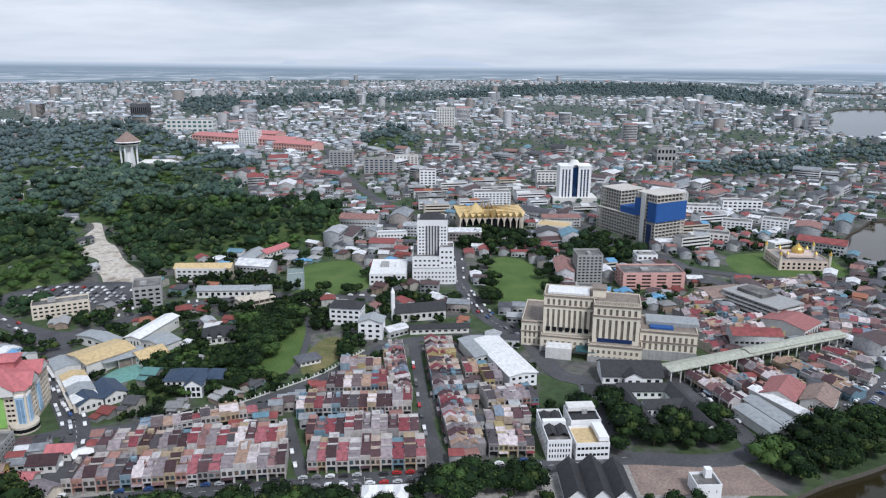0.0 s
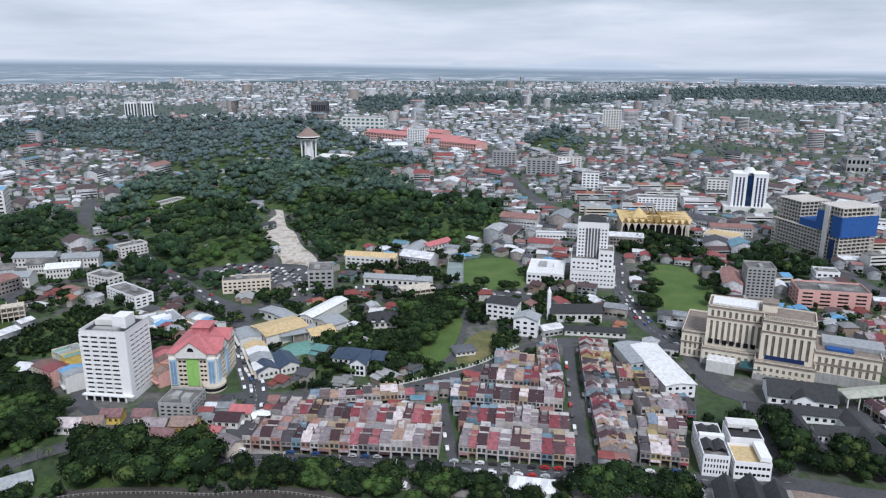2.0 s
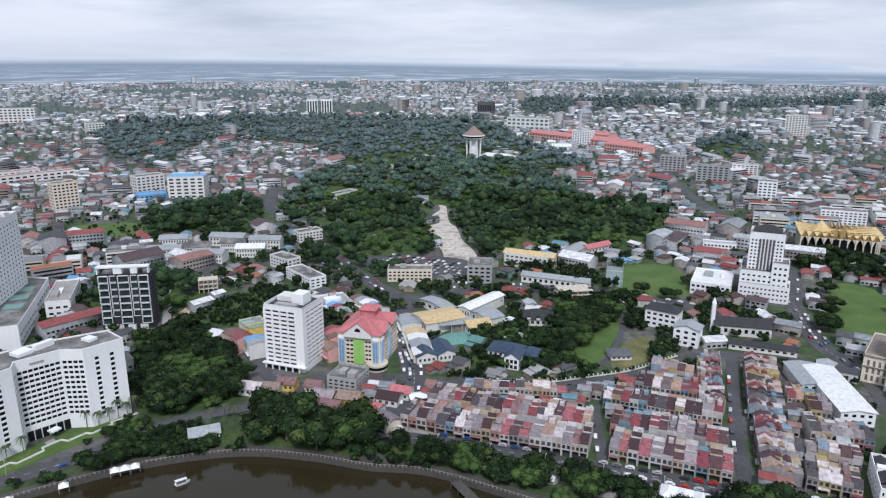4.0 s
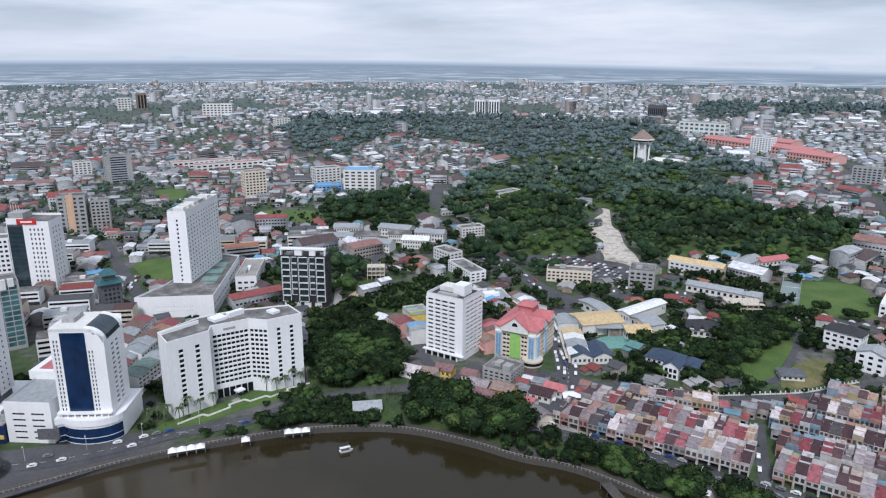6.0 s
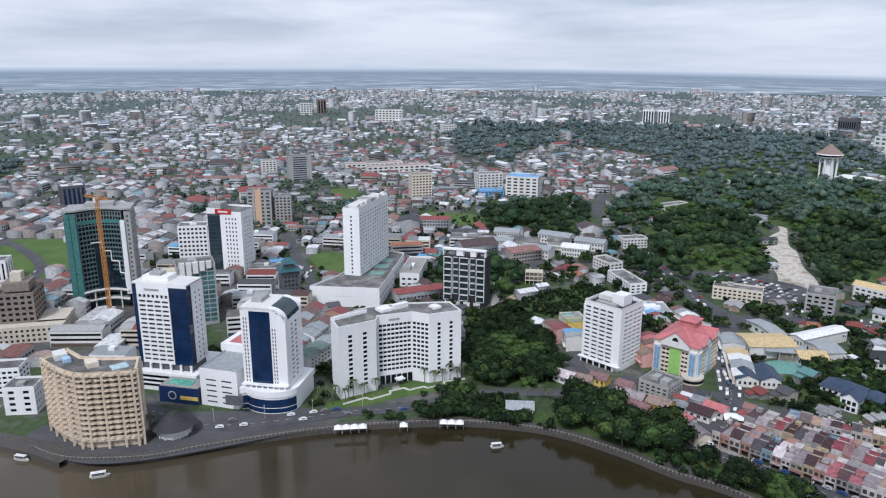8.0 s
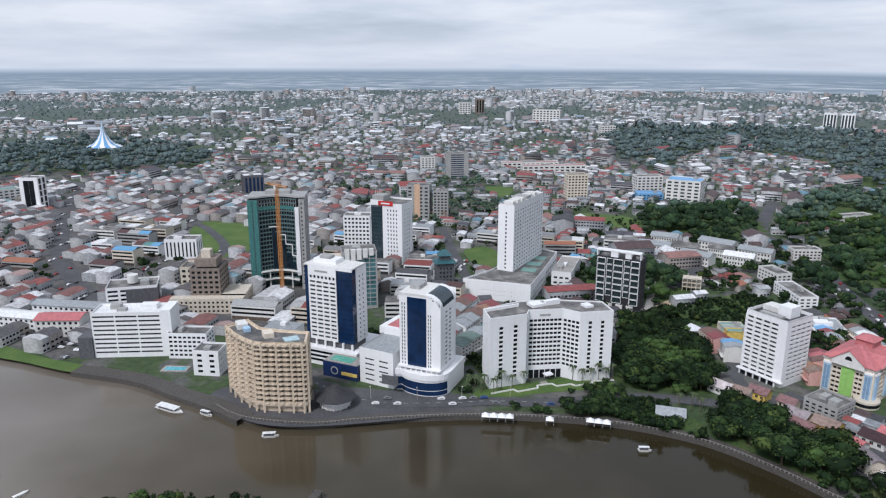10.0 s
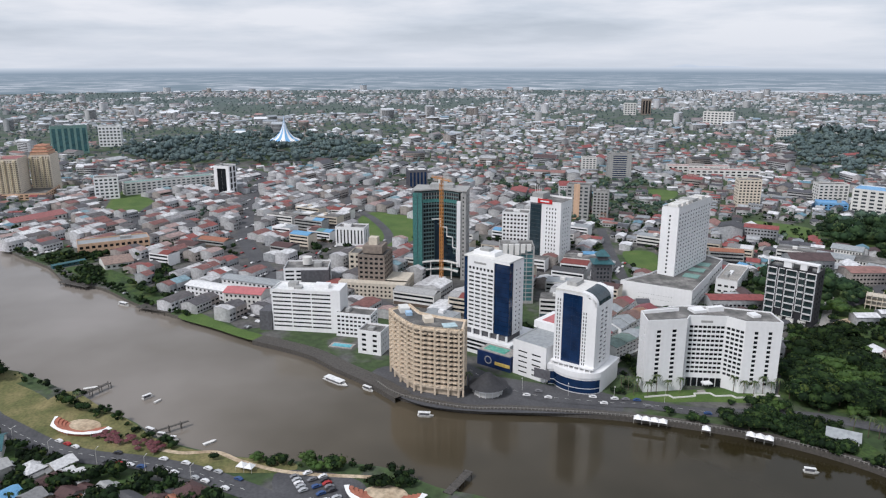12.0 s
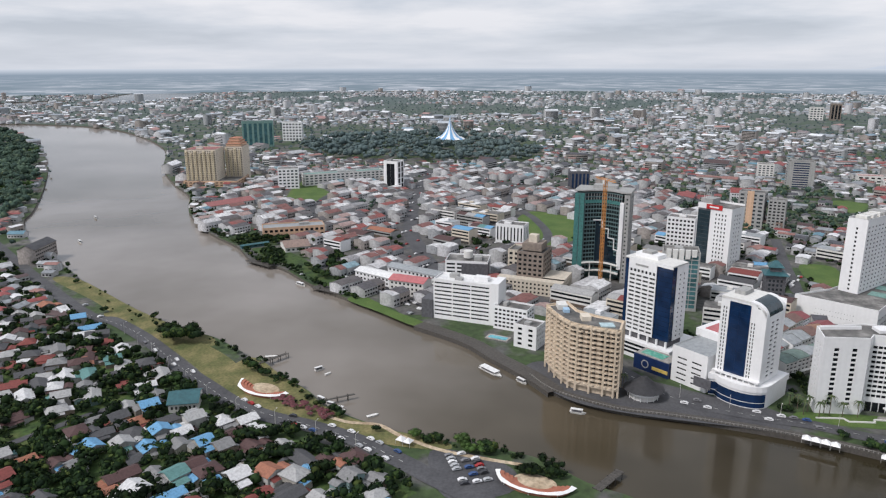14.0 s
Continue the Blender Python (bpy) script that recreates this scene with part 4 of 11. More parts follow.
ROAD_Z = 0.16
for pts_, wide, lab in (
    ([(-170, 256), (-117, 267), (-65, 274), (-36, 279), (-1, 283), (47, 290), (85, 297), (137, 297), (175, 325)], 11, "waterfront road"),
    ([(-1, 288), (-5, 312), (-10, 347), (-16, 405), (-20, 441)], 7, "shop street"),
    ([(-63, 282), (-72, 307), (-81, 334)], 6, "shop lane"),
    ([(-173, 262), (-174, 296), (-185, 322), (-211, 359), (-238, 403), (-253, 445)], 14, "town road"),
    ([(128, 406), (141, 361), (150, 327), (151, 300)], 10, "market street"),
    ([(84, 305), (80, 340), (84, 375), (68, 390), (55, 442), (31, 483), (15, 561), (11, 647), (-28, 786), (-66, 861), (-113, 972), (-168, 1142), (-230, 1400)], 13, "avenue"),
    ([(-187, 316), (-152, 325), (-117, 338), (-84, 366), (-64, 387), (-45, 418), (-22, 438), (25, 446), (53, 451)], 9, "boulevard"),
    ([(-294, 438), (-242, 449), (-203, 499), (-125, 525), (-37, 519), (21, 533)], 12, "road below the hill"),
    ([(-94, 381), (-88, 400), (-91, 450), (-99, 482)], 4, "park drive"),
    ([(-640, 760), (-528, 610), (-450, 574), (-322, 477), (-265, 445), (-239, 447)], 14, "hill road"),
    ([(-460, 0), (-373, 56), (-333, 78), (-312, 116), (-304, 138), (-288, 167), (-276, 206), (-266, 227), (-250, 247), (-232, 268), (-236, 300)], 10, "riverside road"),
    ([(-340, 330), (-297, 312), (-261, 283), (-236, 284), (-225, 300), (-190, 318)], 8, "side road"),
    ([(-455, -18), (-500, -22), (-560, -52), (-606, -62), (-669, -74), (-757, -86), (-947, -86), (-1092, -77), (-1181, -69), (-1250, -101), (-1330, -180)], 16, "town avenue"),
    ([(-600, -60), (-640, 10), (-700, 60), (-800, 60), (-900, 40), (-1050, 50), (-1180, -60)], 10, "town street"),
    ([(-757, -86), (-770, -150), (-800, -200), (-900, -215), (-1000, -200)], 9, "old town street"),
    ([(-669, -74), (-640, -130), (-600, -150)], 8, "old town lane"),
    ([(-550, 3), (-484, 33), (-435, 40), (-412, 73), (-374, 99), (-345, 146)], 9, "hotel road"),
    ([(-720, -540), (-666, -493), (-568, -405), (-472, -314), (-459, -289), (-437, -264), (-411, -239), (-375, -209), (-350, -185), (-329, -164), (-314, -142), (-305, -121), (-290, -94), (-271, -71), (-252, -50), (-215, -5)], 11, "riverbank road"),
    ([(-240, -300), (-302, -249), (-321, -232), (-352, -196)], 5, "village lane"),
    ([(-700, 300), (-560, 250), (-500, 240), (-430, 300), (-420, 380), (-480, 480)], 10, "hotel back road"),
    ([(-420, 130), (-440, 190), (-420, 250), (-395, 275)], 8, "back street"),
    ([(160, 690), (205, 640), (230, 560), (300, 520)], 12, "market road"),
    ([(60, 860), (140, 780), (190, 660), (220, 600), (290, 570)], 12, "inner road"),
):
    ROAD_Z += 0.012
    ribbon("road", pts_, wide, ROAD_Z, ASPHALT, "grey asphalt " + lab)

lawn([(-200, 381), (-193, 400), (-181, 400), (-176, 382), (-190, 370)], COURT, "green painted yard between the sheds", "yard", category="yard", round_=False, code=ROAD)
lawn([(-125, 540), (-111, 542), (-123, 602), (-136, 598)], COURTGREY, "grey green tennis court beside the field", "tennis_court", z=0.2, category="court", round_=False, code=ROAD)
lawn([(-722, 30), (-790, 36), (-845, 62), (-804, 105), (-716, 91), (-698, 62)], TURF, "bright mown playing field in the old town", z=0.13)
lawn([(258, 588), (300, 580), (350, 585), (356, 660), (310, 655), (266, 640)], TURF, "green garden around the mosque", z=0.13)
lawn([(-383, 326), (-391, 342), (-392, 352), (-376, 334), (-367, 316)], SAND, "bare sandy building plot", "bare_ground", z=0.16, category="earth")
ribbon("footpath", [(-316, -114), (-308, -100), (-305, -84), (-294, -72), (-282, -55), (-275, -39), (-267, -14)], 2.6, 0.2, SAND, "sandy footpath along the river", "path")
ribbon("footpath", [(-380, 318), (-400, 338), (-438, 374)], 6, 0.3, PAVING, "pale paved lane beside the apartments", "path")
for k in (5, 6, 7, 8, 16):
    lawn(WOODS[k], WILDGRASS, "shaded undergrowth below the trees", "undergrowth", z=0.06 + 0.005 * k, category="undergrowth", code=WOOD)

lawn([(-470, -80), (-520, -105), (-620, -165), (-720, -245), (-830, -295), (-950, -355), (-1150, -300), (-1190, 100), (-900, 255), (-640, 250), (-470, 120)], TOWNPAVE, "grey streets and yards of the old town", "town_pavement", z=0.04, category="pavement", code=0, round_=False)

# ---- the tall and large buildings ----
def hotel_curved():
    """The white riverside hotel: two wings and a middle that steps back between them."""
    t = thing("hotel_building", -317, 146, 0, "white curved riverside hotel with rows of small dark windows", "hotel")
    f = [(0, 0), (2, 23), (-3, 27.5), (3.5, 46.5), (13, 52), (19, 71)]
    dirs = Vector((19, 71)).normalized()
    n = Vector((-dirs.y, dirs.x))
    back_ = [(p[0] + n.x * 17, p[1] + n.y * 17) for p in (f[5], f[3], f[2], f[0])]
    plan = f + back_
    h = 43.0
    wall = Mesh()
    facade(wall, t, f[0], f[1], 0, h, 2, 12, wf=0.28, hf=0.66, foot=4.5, head=5.5, side=2.5, bars=0, deep=0.5)
    facade(wall, t, f[1], f[2], 0, h, 2, 11, wf=0.8, hf=0.62, foot=7.5, head=5.5, side=0.4, bars=0, deep=0.5)
    facade(wall, t, f[2], f[3], 0, h, 8, 11, wf=0.88, hf=0.62, foot=7.5, head=5.5, side=0.3, bars=1, deep=0.8)
    facade(wall, t, f[3], f[4], 0, h, 4, 11, wf=0.8, hf=0.62, foot=7.5, head=5.5, side=0.3, bars=0, deep=0.6)
    facade(wall, t, f[4], f[5], 0, h, 2, 12, wf=0.28, hf=0.66, foot=4.5, head=5.5, side=2.5, bars=0, deep=0.5)
    facade(wall, t, f[5], back_[0], 0, h, 2, 12, wf=0.18, hf=0.5, foot=4.5, head=5.5, side=3, bars=0)
    for i in range(6, 9):
        plain(wall, plan[i], plan[i + 1], 0, h)
    facade(wall, t, plan[9], plan[0], 0, h, 2, 12, wf=0.18, hf=0.5, foot=4.5, head=5.5, side=3, bars=0)
    wall.make("wall", WHITE, t)
    roof = Mesh()
    for q in ((0, 1, 2, 8, 9), (2, 3, 7, 8), (3, 4, 5, 6, 7)):
        roof.face(*[(*plan[i], h - 0.7) for i in q])
    roof.make("roof", FLATROOF, t)
    para, inner = Mesh(), inset(plan, 0.5)
    for i in range(10):
        j = (i + 1) % 10
        para.face((*plan[i], h), (*plan[j], h), (*inner[j], h), (*inner[i], h))
        para.face((*inner[j], h - 0.7), (*inner[i], h - 0.7), (*inner[i], h), (*inner[j], h))
    para.make("parapet", WHITE, t)
    for (x, y, w, d, z) in ((-13, 4, 1.0, 22, 1.8), (-13, 32, 7, 8, 1.6), (-9, 41, 3, 10, 2.8), (2, 60, 6, 5, 1.4)):
        Mesh().box(x, y, h - 0.6, x + w, y + d, h - 0.6 + z).make("plant_room", WHITE, t)
    entry = Mesh().box(2.0, 35, 3.4, 6.0, 40, 4.2)
    entry.make("porch", WHITE, t)
    for k in range(6):
        gx, gy = -2.6 + 6.5 * k / 6, 28 + 19 * k / 6
        lob = Mesh().box(0, -0.06, 0.2, 2.8, 0.06, 5.4).make("lobby_glazing", DARKWIN, t)
        lob.matrix_basis = pose(gx + 0.1, gy, 0, 0, 0, 71)
    footprint(-330, 146, 0, 32, 76)
    tw = thing("garden_terrace", -317, 146, 0, "stepped white garden walls and steps before the hotel", "garden wall")
    zig = [(6, -2), (7, 12), (10.5, 13), (11.5, 26), (8.5, 27), (10, 36), (14, 37), (15.5, 46), (18.5, 47), (20, 58), (17.5, 59), (22, 72)]
    for a, b in zip(zig, zig[1:]):
        Mesh().bar((*a, 0.45), (*b, 0.45), 0.7).make("garden_wall", OFFWHITE, tw)
    for k in range(4):
        Mesh().box(8.4 - k * 0.7, 30, 0.1, 9.1 - k * 0.7, 34.5, 0.5 + 0.2 * k).make("step", PAVING, tw)
    # letters on the wall are only a plain grey bar
    sg = Mesh().box(0, -0.12, 0, 6.5, -0.02, 1.3).make("sign", GREY, t, "plain grey sign bar")
    sg.matrix_basis = pose(-1.0, 33.5, h - 4.2, 0, 0, 71)
    return t


hotel_curved()


def glass_tower():
    """White framed tower with a blue glass front and a rounded dark glass top on a curved podium."""
    t = thing("office_tower", -341, 101, 42, "white tower with dark blue glass front and arched glass top", "tower")
    w, d, z0, h = 25.0, 23.0, 13.0, 57.0
    wall = Mesh()
    g0, g1 = 4.8, 16.6
    facade(wall, t, (0, 0), (g0, 0), z0, h, 2, 17, wf=0.46, hf=0.7, side=0.9, foot=2, head=4.5, bars=0, deep=0.4)
    plain(wall, (g0, 0), (g1, 0), z0, h)
    facade(wall, t, (g1, 0), (g1 + 3.4, 0), z0, h, 2, 15, wf=0.46, hf=0.7, side=0.3, foot=2, head=10, bars=0, deep=0.4)
    plain(wall, (g1 + 3.4, 0), (w, 0), z0, h - 2)
    Mesh().box(g0 + 0.1, -0.25, z0 + 0.4, g1 - 0.1, -0.02, h - 1.4).make("glass_core", NAVY, t)
    pane_ = Mesh().box(0, -0.12, 0, (g1 - g0 - 0.4) / 2 - 0.12, 0, 2.42).data("glass_panel", BLUEGLASS)
    for j in range(17):
        for k in (0, 1):
            piece("glass_panel", pane_, t, pose(g0 + 0.2 + k * (g1 - g0 - 0.4) / 2, -0.26, z0 + 0.5 + j * 2.5))
    facade(wall, t, (w, 0), (w, d), z0, h - 6, 2, 13, wf=0.55, hf=0.46, side=6, foot=2, head=3, bars=1, deep=0.5)
    plain(wall, (w, d), (0, d), z0, h)
    facade(wall, t, (0, d), (0, 0), z0, h, 5, 14, wf=0.4, hf=0.5, side=1.5, foot=2, head=4, bars=0)
    wall.make("wall", WHITE, t)
    for k in range(8):
        Mesh().box(1 + k * 3.2, -2.2, 12.6, 1.7 + k * 3.2, -1.5, 15).make("column", WHITE, t)
    Mesh().box(-0.5, -2.6, 14.6, w + 0.5, 0.2, 15.3).make("ledge", WHITE, t)
    Mesh().box(-7, -9.5, 5.5, 3, -8.9, 11).make("billboard", DARKGREY, t, "dark roof-edge billboard")
    arch = Mesh()
    n = 10
    for i in range(n):
        a0, a1 = math.pi / 2 * i / n, math.pi / 2 * (i + 1) / n
        p = [(w - 9 + 9 * math.sin(a), h - 6 + 7 * math.cos(a)) for a in (a0, a1)]
        arch.face((p[0][0], 3, p[0][1]), (p[0][0], d - 3, p[0][1]), (p[1][0], d - 3, p[1][1]), (p[1][0], 3, p[1][1]))
        arch.face((w - 9, 3, h - 6), (p[1][0], 3, p[1][1]), (p[0][0], 3, p[0][1]))
    arch.make("arched_glazing", GREYGLASS, t, "rounded dark glass roof end")
    for y0 in (0.0, d - 3.0):
        ribs = Mesh()
        for i in range(n):
            a0, a1 = math.pi / 2 * i / n, math.pi / 2 * (i + 1) / n
            p = [(w - 9 + 9.2 * math.sin(a), h - 6 + 7.2 * math.cos(a)) for a in (a0, a1)]
            q = [(w - 9 + 8 * math.sin(a), h - 6 + 5.6 * math.cos(a)) for a in (a0, a1)]
            ribs.face((p[0][0], y0, p[0][1]), (p[0][0], y0 + 3, p[0][1]), (p[1][0], y0 + 3, p[1][1]), (p[1][0], y0, p[1][1]))
            ribs.face((q[0][0], y0, q[0][1]), (p[0][0], y0, p[0][1]), (p[1][0], y0, p[1][1]), (q[1][0], y0, q[1][1]))
            ribs.face((q[1][0], y0 + 3, q[1][1]), (p[1][0], y0 + 3, p[1][1]), (p[0][0], y0 + 3, p[0][1]), (q[0][0], y0 + 3, q[0][1]))
        ribs.make("arch_rib", WHITE, t)
    Mesh().box(0, 0, h - 0.5, w - 9, d, h + 1).make("roof", OFFWHITE, t)
    Mesh().box(3, 8, h + 1, 9, 18, h + 3.2).make("plant_room", GREY, t)
    # podium with a rounded front
    pod = [(-2, 4), (-1, -3)] + [(13.5 + 15 * math.cos(a) * 1.0, 5 - 10.5 * math.sin(a)) for a in [math.pi * (1 - i / 12) * 0.94 for i in range(2, 13)]] + [(28.5, 28), (-2, 28)]
    pw = Mesh().prism(pod, 0, 12.6)
    pw.make("podium", WHITE, t)
    ring_ = Mesh()
    for z, hh in ((0.6, 2.6), (3.6, 4.6)):
        big_ = inset(pod, -0.12)
        for i in range(1, 11):
            a, b = big_[i], big_[i + 1]
            ring_.face((*a, z), (*b, z), (*b, z + hh), (*a, z + hh))
    ring_.make("window_band", BLUEGLASS, t)
    lip = Mesh().prism(inset(pod, -0.6), 9.6, 12.9, True, True)
    lip.make("canopy", WHITE, t)
    footprint(-341, 101, 37, 30, 30)


glass_tower()


def slab_tower():
    """White slab with square windows between two blue glass ends."""
    t = thing("office_tower", -404, 64, 40, "white slab tower with blue glass corner strips", "tower")
    w, d, z0, h = 34, 17, 15, 63
    wall = Mesh()
    facade(wall, t, (3, 0), (w - 11, 0), z0, h - 9, 4, 14, wf=0.82, hf=0.5, side=0.5, foot=1, head=0.5, bars=3, deep=0.6)
    facade(wall, t, (3, 0), (w - 11, 0), h - 9, h, 7, 1, wf=0.6, hf=0.22, side=0.5, foot=0, head=0.5, bars=0, deep=0.5, sill=0.06)
    plain(wall, (w, d), (0, d), z0, h)
    facade(wall, t, (w, 4.6), (w, d), z0, h, 2, 14, wf=0.28, hf=0.4, side=2, foot=1, head=5, bars=0)
    facade(wall, t, (0, d), (0, 4.5), z0, h, 5, 13, wf=0.5, hf=0.45, side=1, foot=1, head=5, bars=0)
    wall.make("wall", WHITE, t)
    for x0, x1 in ((0, 3), (w - 11, w)):
        panel = Mesh().box(x0 + 0.2, 0.5, 0, x1 - 0.2, 4.5, 2.95).data("glass_panel", BLUEGLASS)
        for j in range(15):
            piece("glass_panel", panel, t, pose(0, 0, z0 + j * 3.12))
        Mesh().box(x0 + 0.3, 0.7, z0, x1 - 0.3, 4.4, z0 + 46.6).make("glass_core", DARKWIN, t)
    Mesh().box(0, 0.2, h - 0.8, w, d, h).make("roof", OFFWHITE, t)
    Mesh().box(4, 5, h, w - 14, d - 3, h + 2.6).make("plant_room", WHITE, t)
    Mesh().box(8, 6, h + 2.6, 15, d - 5, h + 4.2).make("plant_room", GREY, t)
    pod = Mesh().box(-4, -4, 0, w + 4, d + 14, 11.0)
    pod.make("podium", WHITE, t)
    Mesh().box(w - 12, -16, 0, w + 12, -4.0, 9.4).make("podium_wing", NAVY, t, "navy blue clad podium wing")
    Mesh().box(w - 11.5, -15.5, 9.4, w + 11.5, -4.2, 9.8).make("roof_terrace", PAVING, t)
    Mesh().box(w - 9, -13.5, 9.8, w + 6, -6.5, 9.95).make("swimming_pool", POOLGREEN, t, "sea green rooftop swimming pool")
    for k in range(6):
        Mesh().box(0.4 + k * 6.4, -0.6, 11, 1.5 + k * 6.4, 0.6, z0).make("column", WHITE, t)
    # dark solid box behind the columns stands for shade in the open storey
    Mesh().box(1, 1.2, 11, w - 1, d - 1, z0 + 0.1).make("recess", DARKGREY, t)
    Mesh().box(w + 1, -16.4, 2.6, w + 11.6, -16.05, 4.6).make("sign_band", YELLOW, t, "yellow sign band")
    ringm = Mesh()
    for i in range(20):
        a0, a1 = 2 * math.pi * i / 20, 2 * math.pi * (i + 1) / 20
        for r0, r1 in ((1.9, 2.6),):
            ringm.face(*[(w - 4 + r * math.cos(a), -16.08, 4.5 + r * math.sin(a)) for r, a in ((r0, a0), (r1, a0), (r1, a1), (r0, a1))])
    ringm.make("wall_ring", GREY, t, "pale ring on the navy wall")
    bands = Mesh()
    for z in (2.5, 5.2, 7.9):
        bands.box(-4.12, -4.1, z, w - 12, -3.95, z + 1.4)
    bands.make("window_band", DARKWIN, t)
    Mesh().box(w - 11.5, 0, h - 2, w, 0.4, h).make("cornice", WHITE, t)
    Mesh().box(8, -0.2, h - 4.4, 17, 0.04, h - 3.2).make("sign", GREY, t, "plain grey sign bar")
    footprint(-404, 64, 40, w + 6, d + 14, 4)


slab_tower()


def mall():
    t = thing("shopping_podium", -359, 83, 36, "white shopping podium with slot windows", "building")
    w, d, h = 23, 50, 22
    wall = Mesh()
    facade(wall, t, (0, 0), (w, 0), 0, h, 2, 5, wf=0.66, hf=0.32, side=2, foot=1, head=5, bars=3)
    plain(wall, (w, 0), (w, d), 0, h); plain(wall, (w, d), (0, d), 0, h)
    facade(wall, t, (0, d), (0, 0), 0, h, 6, 3, wf=0.4, hf=0.2, side=2, foot=2, head=6)
    wall.make("wall", WHITE, t)
    Mesh().box(0.4, 0.4, h - 1.2, w - 0.4, d - 0.4, h - 0.9).make("roof", METALROOF, t)
    Mesh().box(-3, 26, h - 1, w - 4, 48, h + 3.5).make("roof_block", WHITE, t)
    Mesh().box(1, 29, h + 3.5, w - 8, 45, h + 3.8).make("roof_tiles", REDROOF, t, "dark red roof panel")
    footprint(-359, 83, 36, w, d)


mall()


def beige_tower():
    """Beige waterfront apartments, bowed, with rows of arched balconies."""
    t = thing("apartment_tower", -345.8, 19.7, 0, "beige bowed waterfront apartment tower with rows of balconies", "tower")
    t.matrix_basis = t.matrix_basis @ Matrix.Diagonal((0.87, 0.87, 0.95, 1))
    outer = [(-36, -9), (-27, -7.5), (-18, -5.2), (-9, -2.0), (-2.5, 1.0), (1.5, 5), (6, 13), (10, 21), (13, 27), (13, 30)]
    plan = outer + [(-3, 36), (-14, 20), (-24, 10), (-42, 6)]
    h = 42.0
    floors = 12
    step = (h - 7) / floors
    # core behind the balconies; the loggias' shade is put into its darker colour
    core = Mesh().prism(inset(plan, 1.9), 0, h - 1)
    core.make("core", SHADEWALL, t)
    band_ = inset(plan, 0.0)
    for j in range(floors + 1):
        z = 5.5 + j * step
        s = Mesh()
        for i in range(len(plan)):
            a, b = band_[i], band_[(i + 1) % len(plan)]
            a2, b2 = inset(plan, 1.7)[i], inset(plan, 1.7)[(i + 1) % len(plan)]
            s.face((*a, z - 0.25), (*b, z - 0.25), (*b, z + 0.95), (*a, z + 0.95))
            s.face((*a, z + 0.95), (*b, z + 0.95), (*b2, z + 0.95), (*a2, z + 0.95))
            s.face((*b, z - 0.25), (*a, z - 0.25), (*a2, z - 0.25), (*b2, z - 0.25))
        s.make("balcony_band", BEIGE, t)
    for i in range(9):
        a, b = Vector(band_[i]), Vector(band_[i + 1])
        m = 1 if (b - a).length < 6 else 2
        out = Vector(((b - a).y, -(b - a).x)).normalized()
        for k in range(m):
            p, q = a.lerp(b, k / m), a.lerp(b, (k + 1) / m)
            arc = [p.lerp(q, 0.1 + 0.8 * e / 6) + out * (1.15 * math.sin(math.pi * e / 6)) for e in range(7)]
            bow = Mesh()
            for e, f in zip(arc, arc[1:]):
                bow.face((*e, 0.1), (*f, 0.1), (*f, 1.05), (*e, 1.05))
            bow.face(*[(*e, 0.35) for e in arc])
            bow.face(*[(*e, 0.1) for e in reversed(arc)])
            bow_data = bow.data("balcony", SANDSTONE)
            for j in range(floors + 1):
                piece("balcony", bow_data, t, pose(0, 0, 5.5 + j * step))
    win = window_mesh(1.9, 1.7, DARKWIN, 1)
    core_line = inset(plan, 1.8)
    for i in range(len(plan)):
        a, b = Vector(core_line[i]), Vector(core_line[(i + 1) % len(plan)])
        L = (b - a).length
        n = max(1, int(L / 3.1))
        u = (b - a) / L
        turn = math.degrees(math.atan2(u.y, u.x))
        for j in range(floors):
            for k in range(n):
                if i in (9, 10, 11, 12, 13):
                    continue
                p = a + u * ((k + 0.5) * L / n - 0.95)
                piece("window", win, t, pose(p.x, p.y, 5.6 + j * step + 0.9, 0, 0, turn))
        # piers up the whole front
        for k in range(1):
            pier = Mesh()
            q = Vector(band_[i]).lerp(Vector(band_[(i + 1) % len(plan)]), k / 2)
            pier.box(q.x - 0.55, q.y - 0.55, 0, q.x + 0.55, q.y + 0.55, h + 0.4)
            pier.make("pier", SANDSTONE, t)
    crown = Mesh().prism(inset(plan, -0.4), h - 2.2, h - 0.6, True, True)
    crown.make("cornice", BEIGE, t)
    flat_roof(t, plan, h + 0.6, BEIGE, FLATROOF, parapet=1.2, boxes=0)
    Mesh().box(-36, -3, h - 0.5, -27, 3.5, h + 2.6).make("plant_room", OFFWHITE, t)
    Mesh().box(-26, 0, h - 0.5, -21, 4, h + 1.6).make("roof_tank", PALEBLUE, t, "pale blue roof tank")
    Mesh().box(-13, 9, h - 0.5, -5, 15, h + 2.2).make("plant_room", CREAM, t)
    arch_ = Mesh()
    for i in range(9):    # arch-headed openings under the cornice, their shade put in as flat dark faces
        a, b = Vector(band_[i]), Vector(band_[i + 1])
        n_ = max(1, int((b - a).length / 3.0))
        o_ = Vector(((b - a).y, -(b - a).x)).normalized() * 0.06
        for k in range(n_):
            c0, c1 = a.lerp(b, (k + 0.22) / n_) + o_, a.lerp(b, (k + 0.78) / n_) + o_
            arch_.face((*c0, h - 4.6), (*c1, h - 4.6), *[(*c1.lerp(c0, 0.5 - 0.5 * math.cos(math.pi * e / 6)), h - 3.6 + 0.8 * math.sin(math.pi * e / 6)) for e in range(7)])
    tagged(arch_.make("arched_opening", BRONZEWIN, t), kind="stuff")
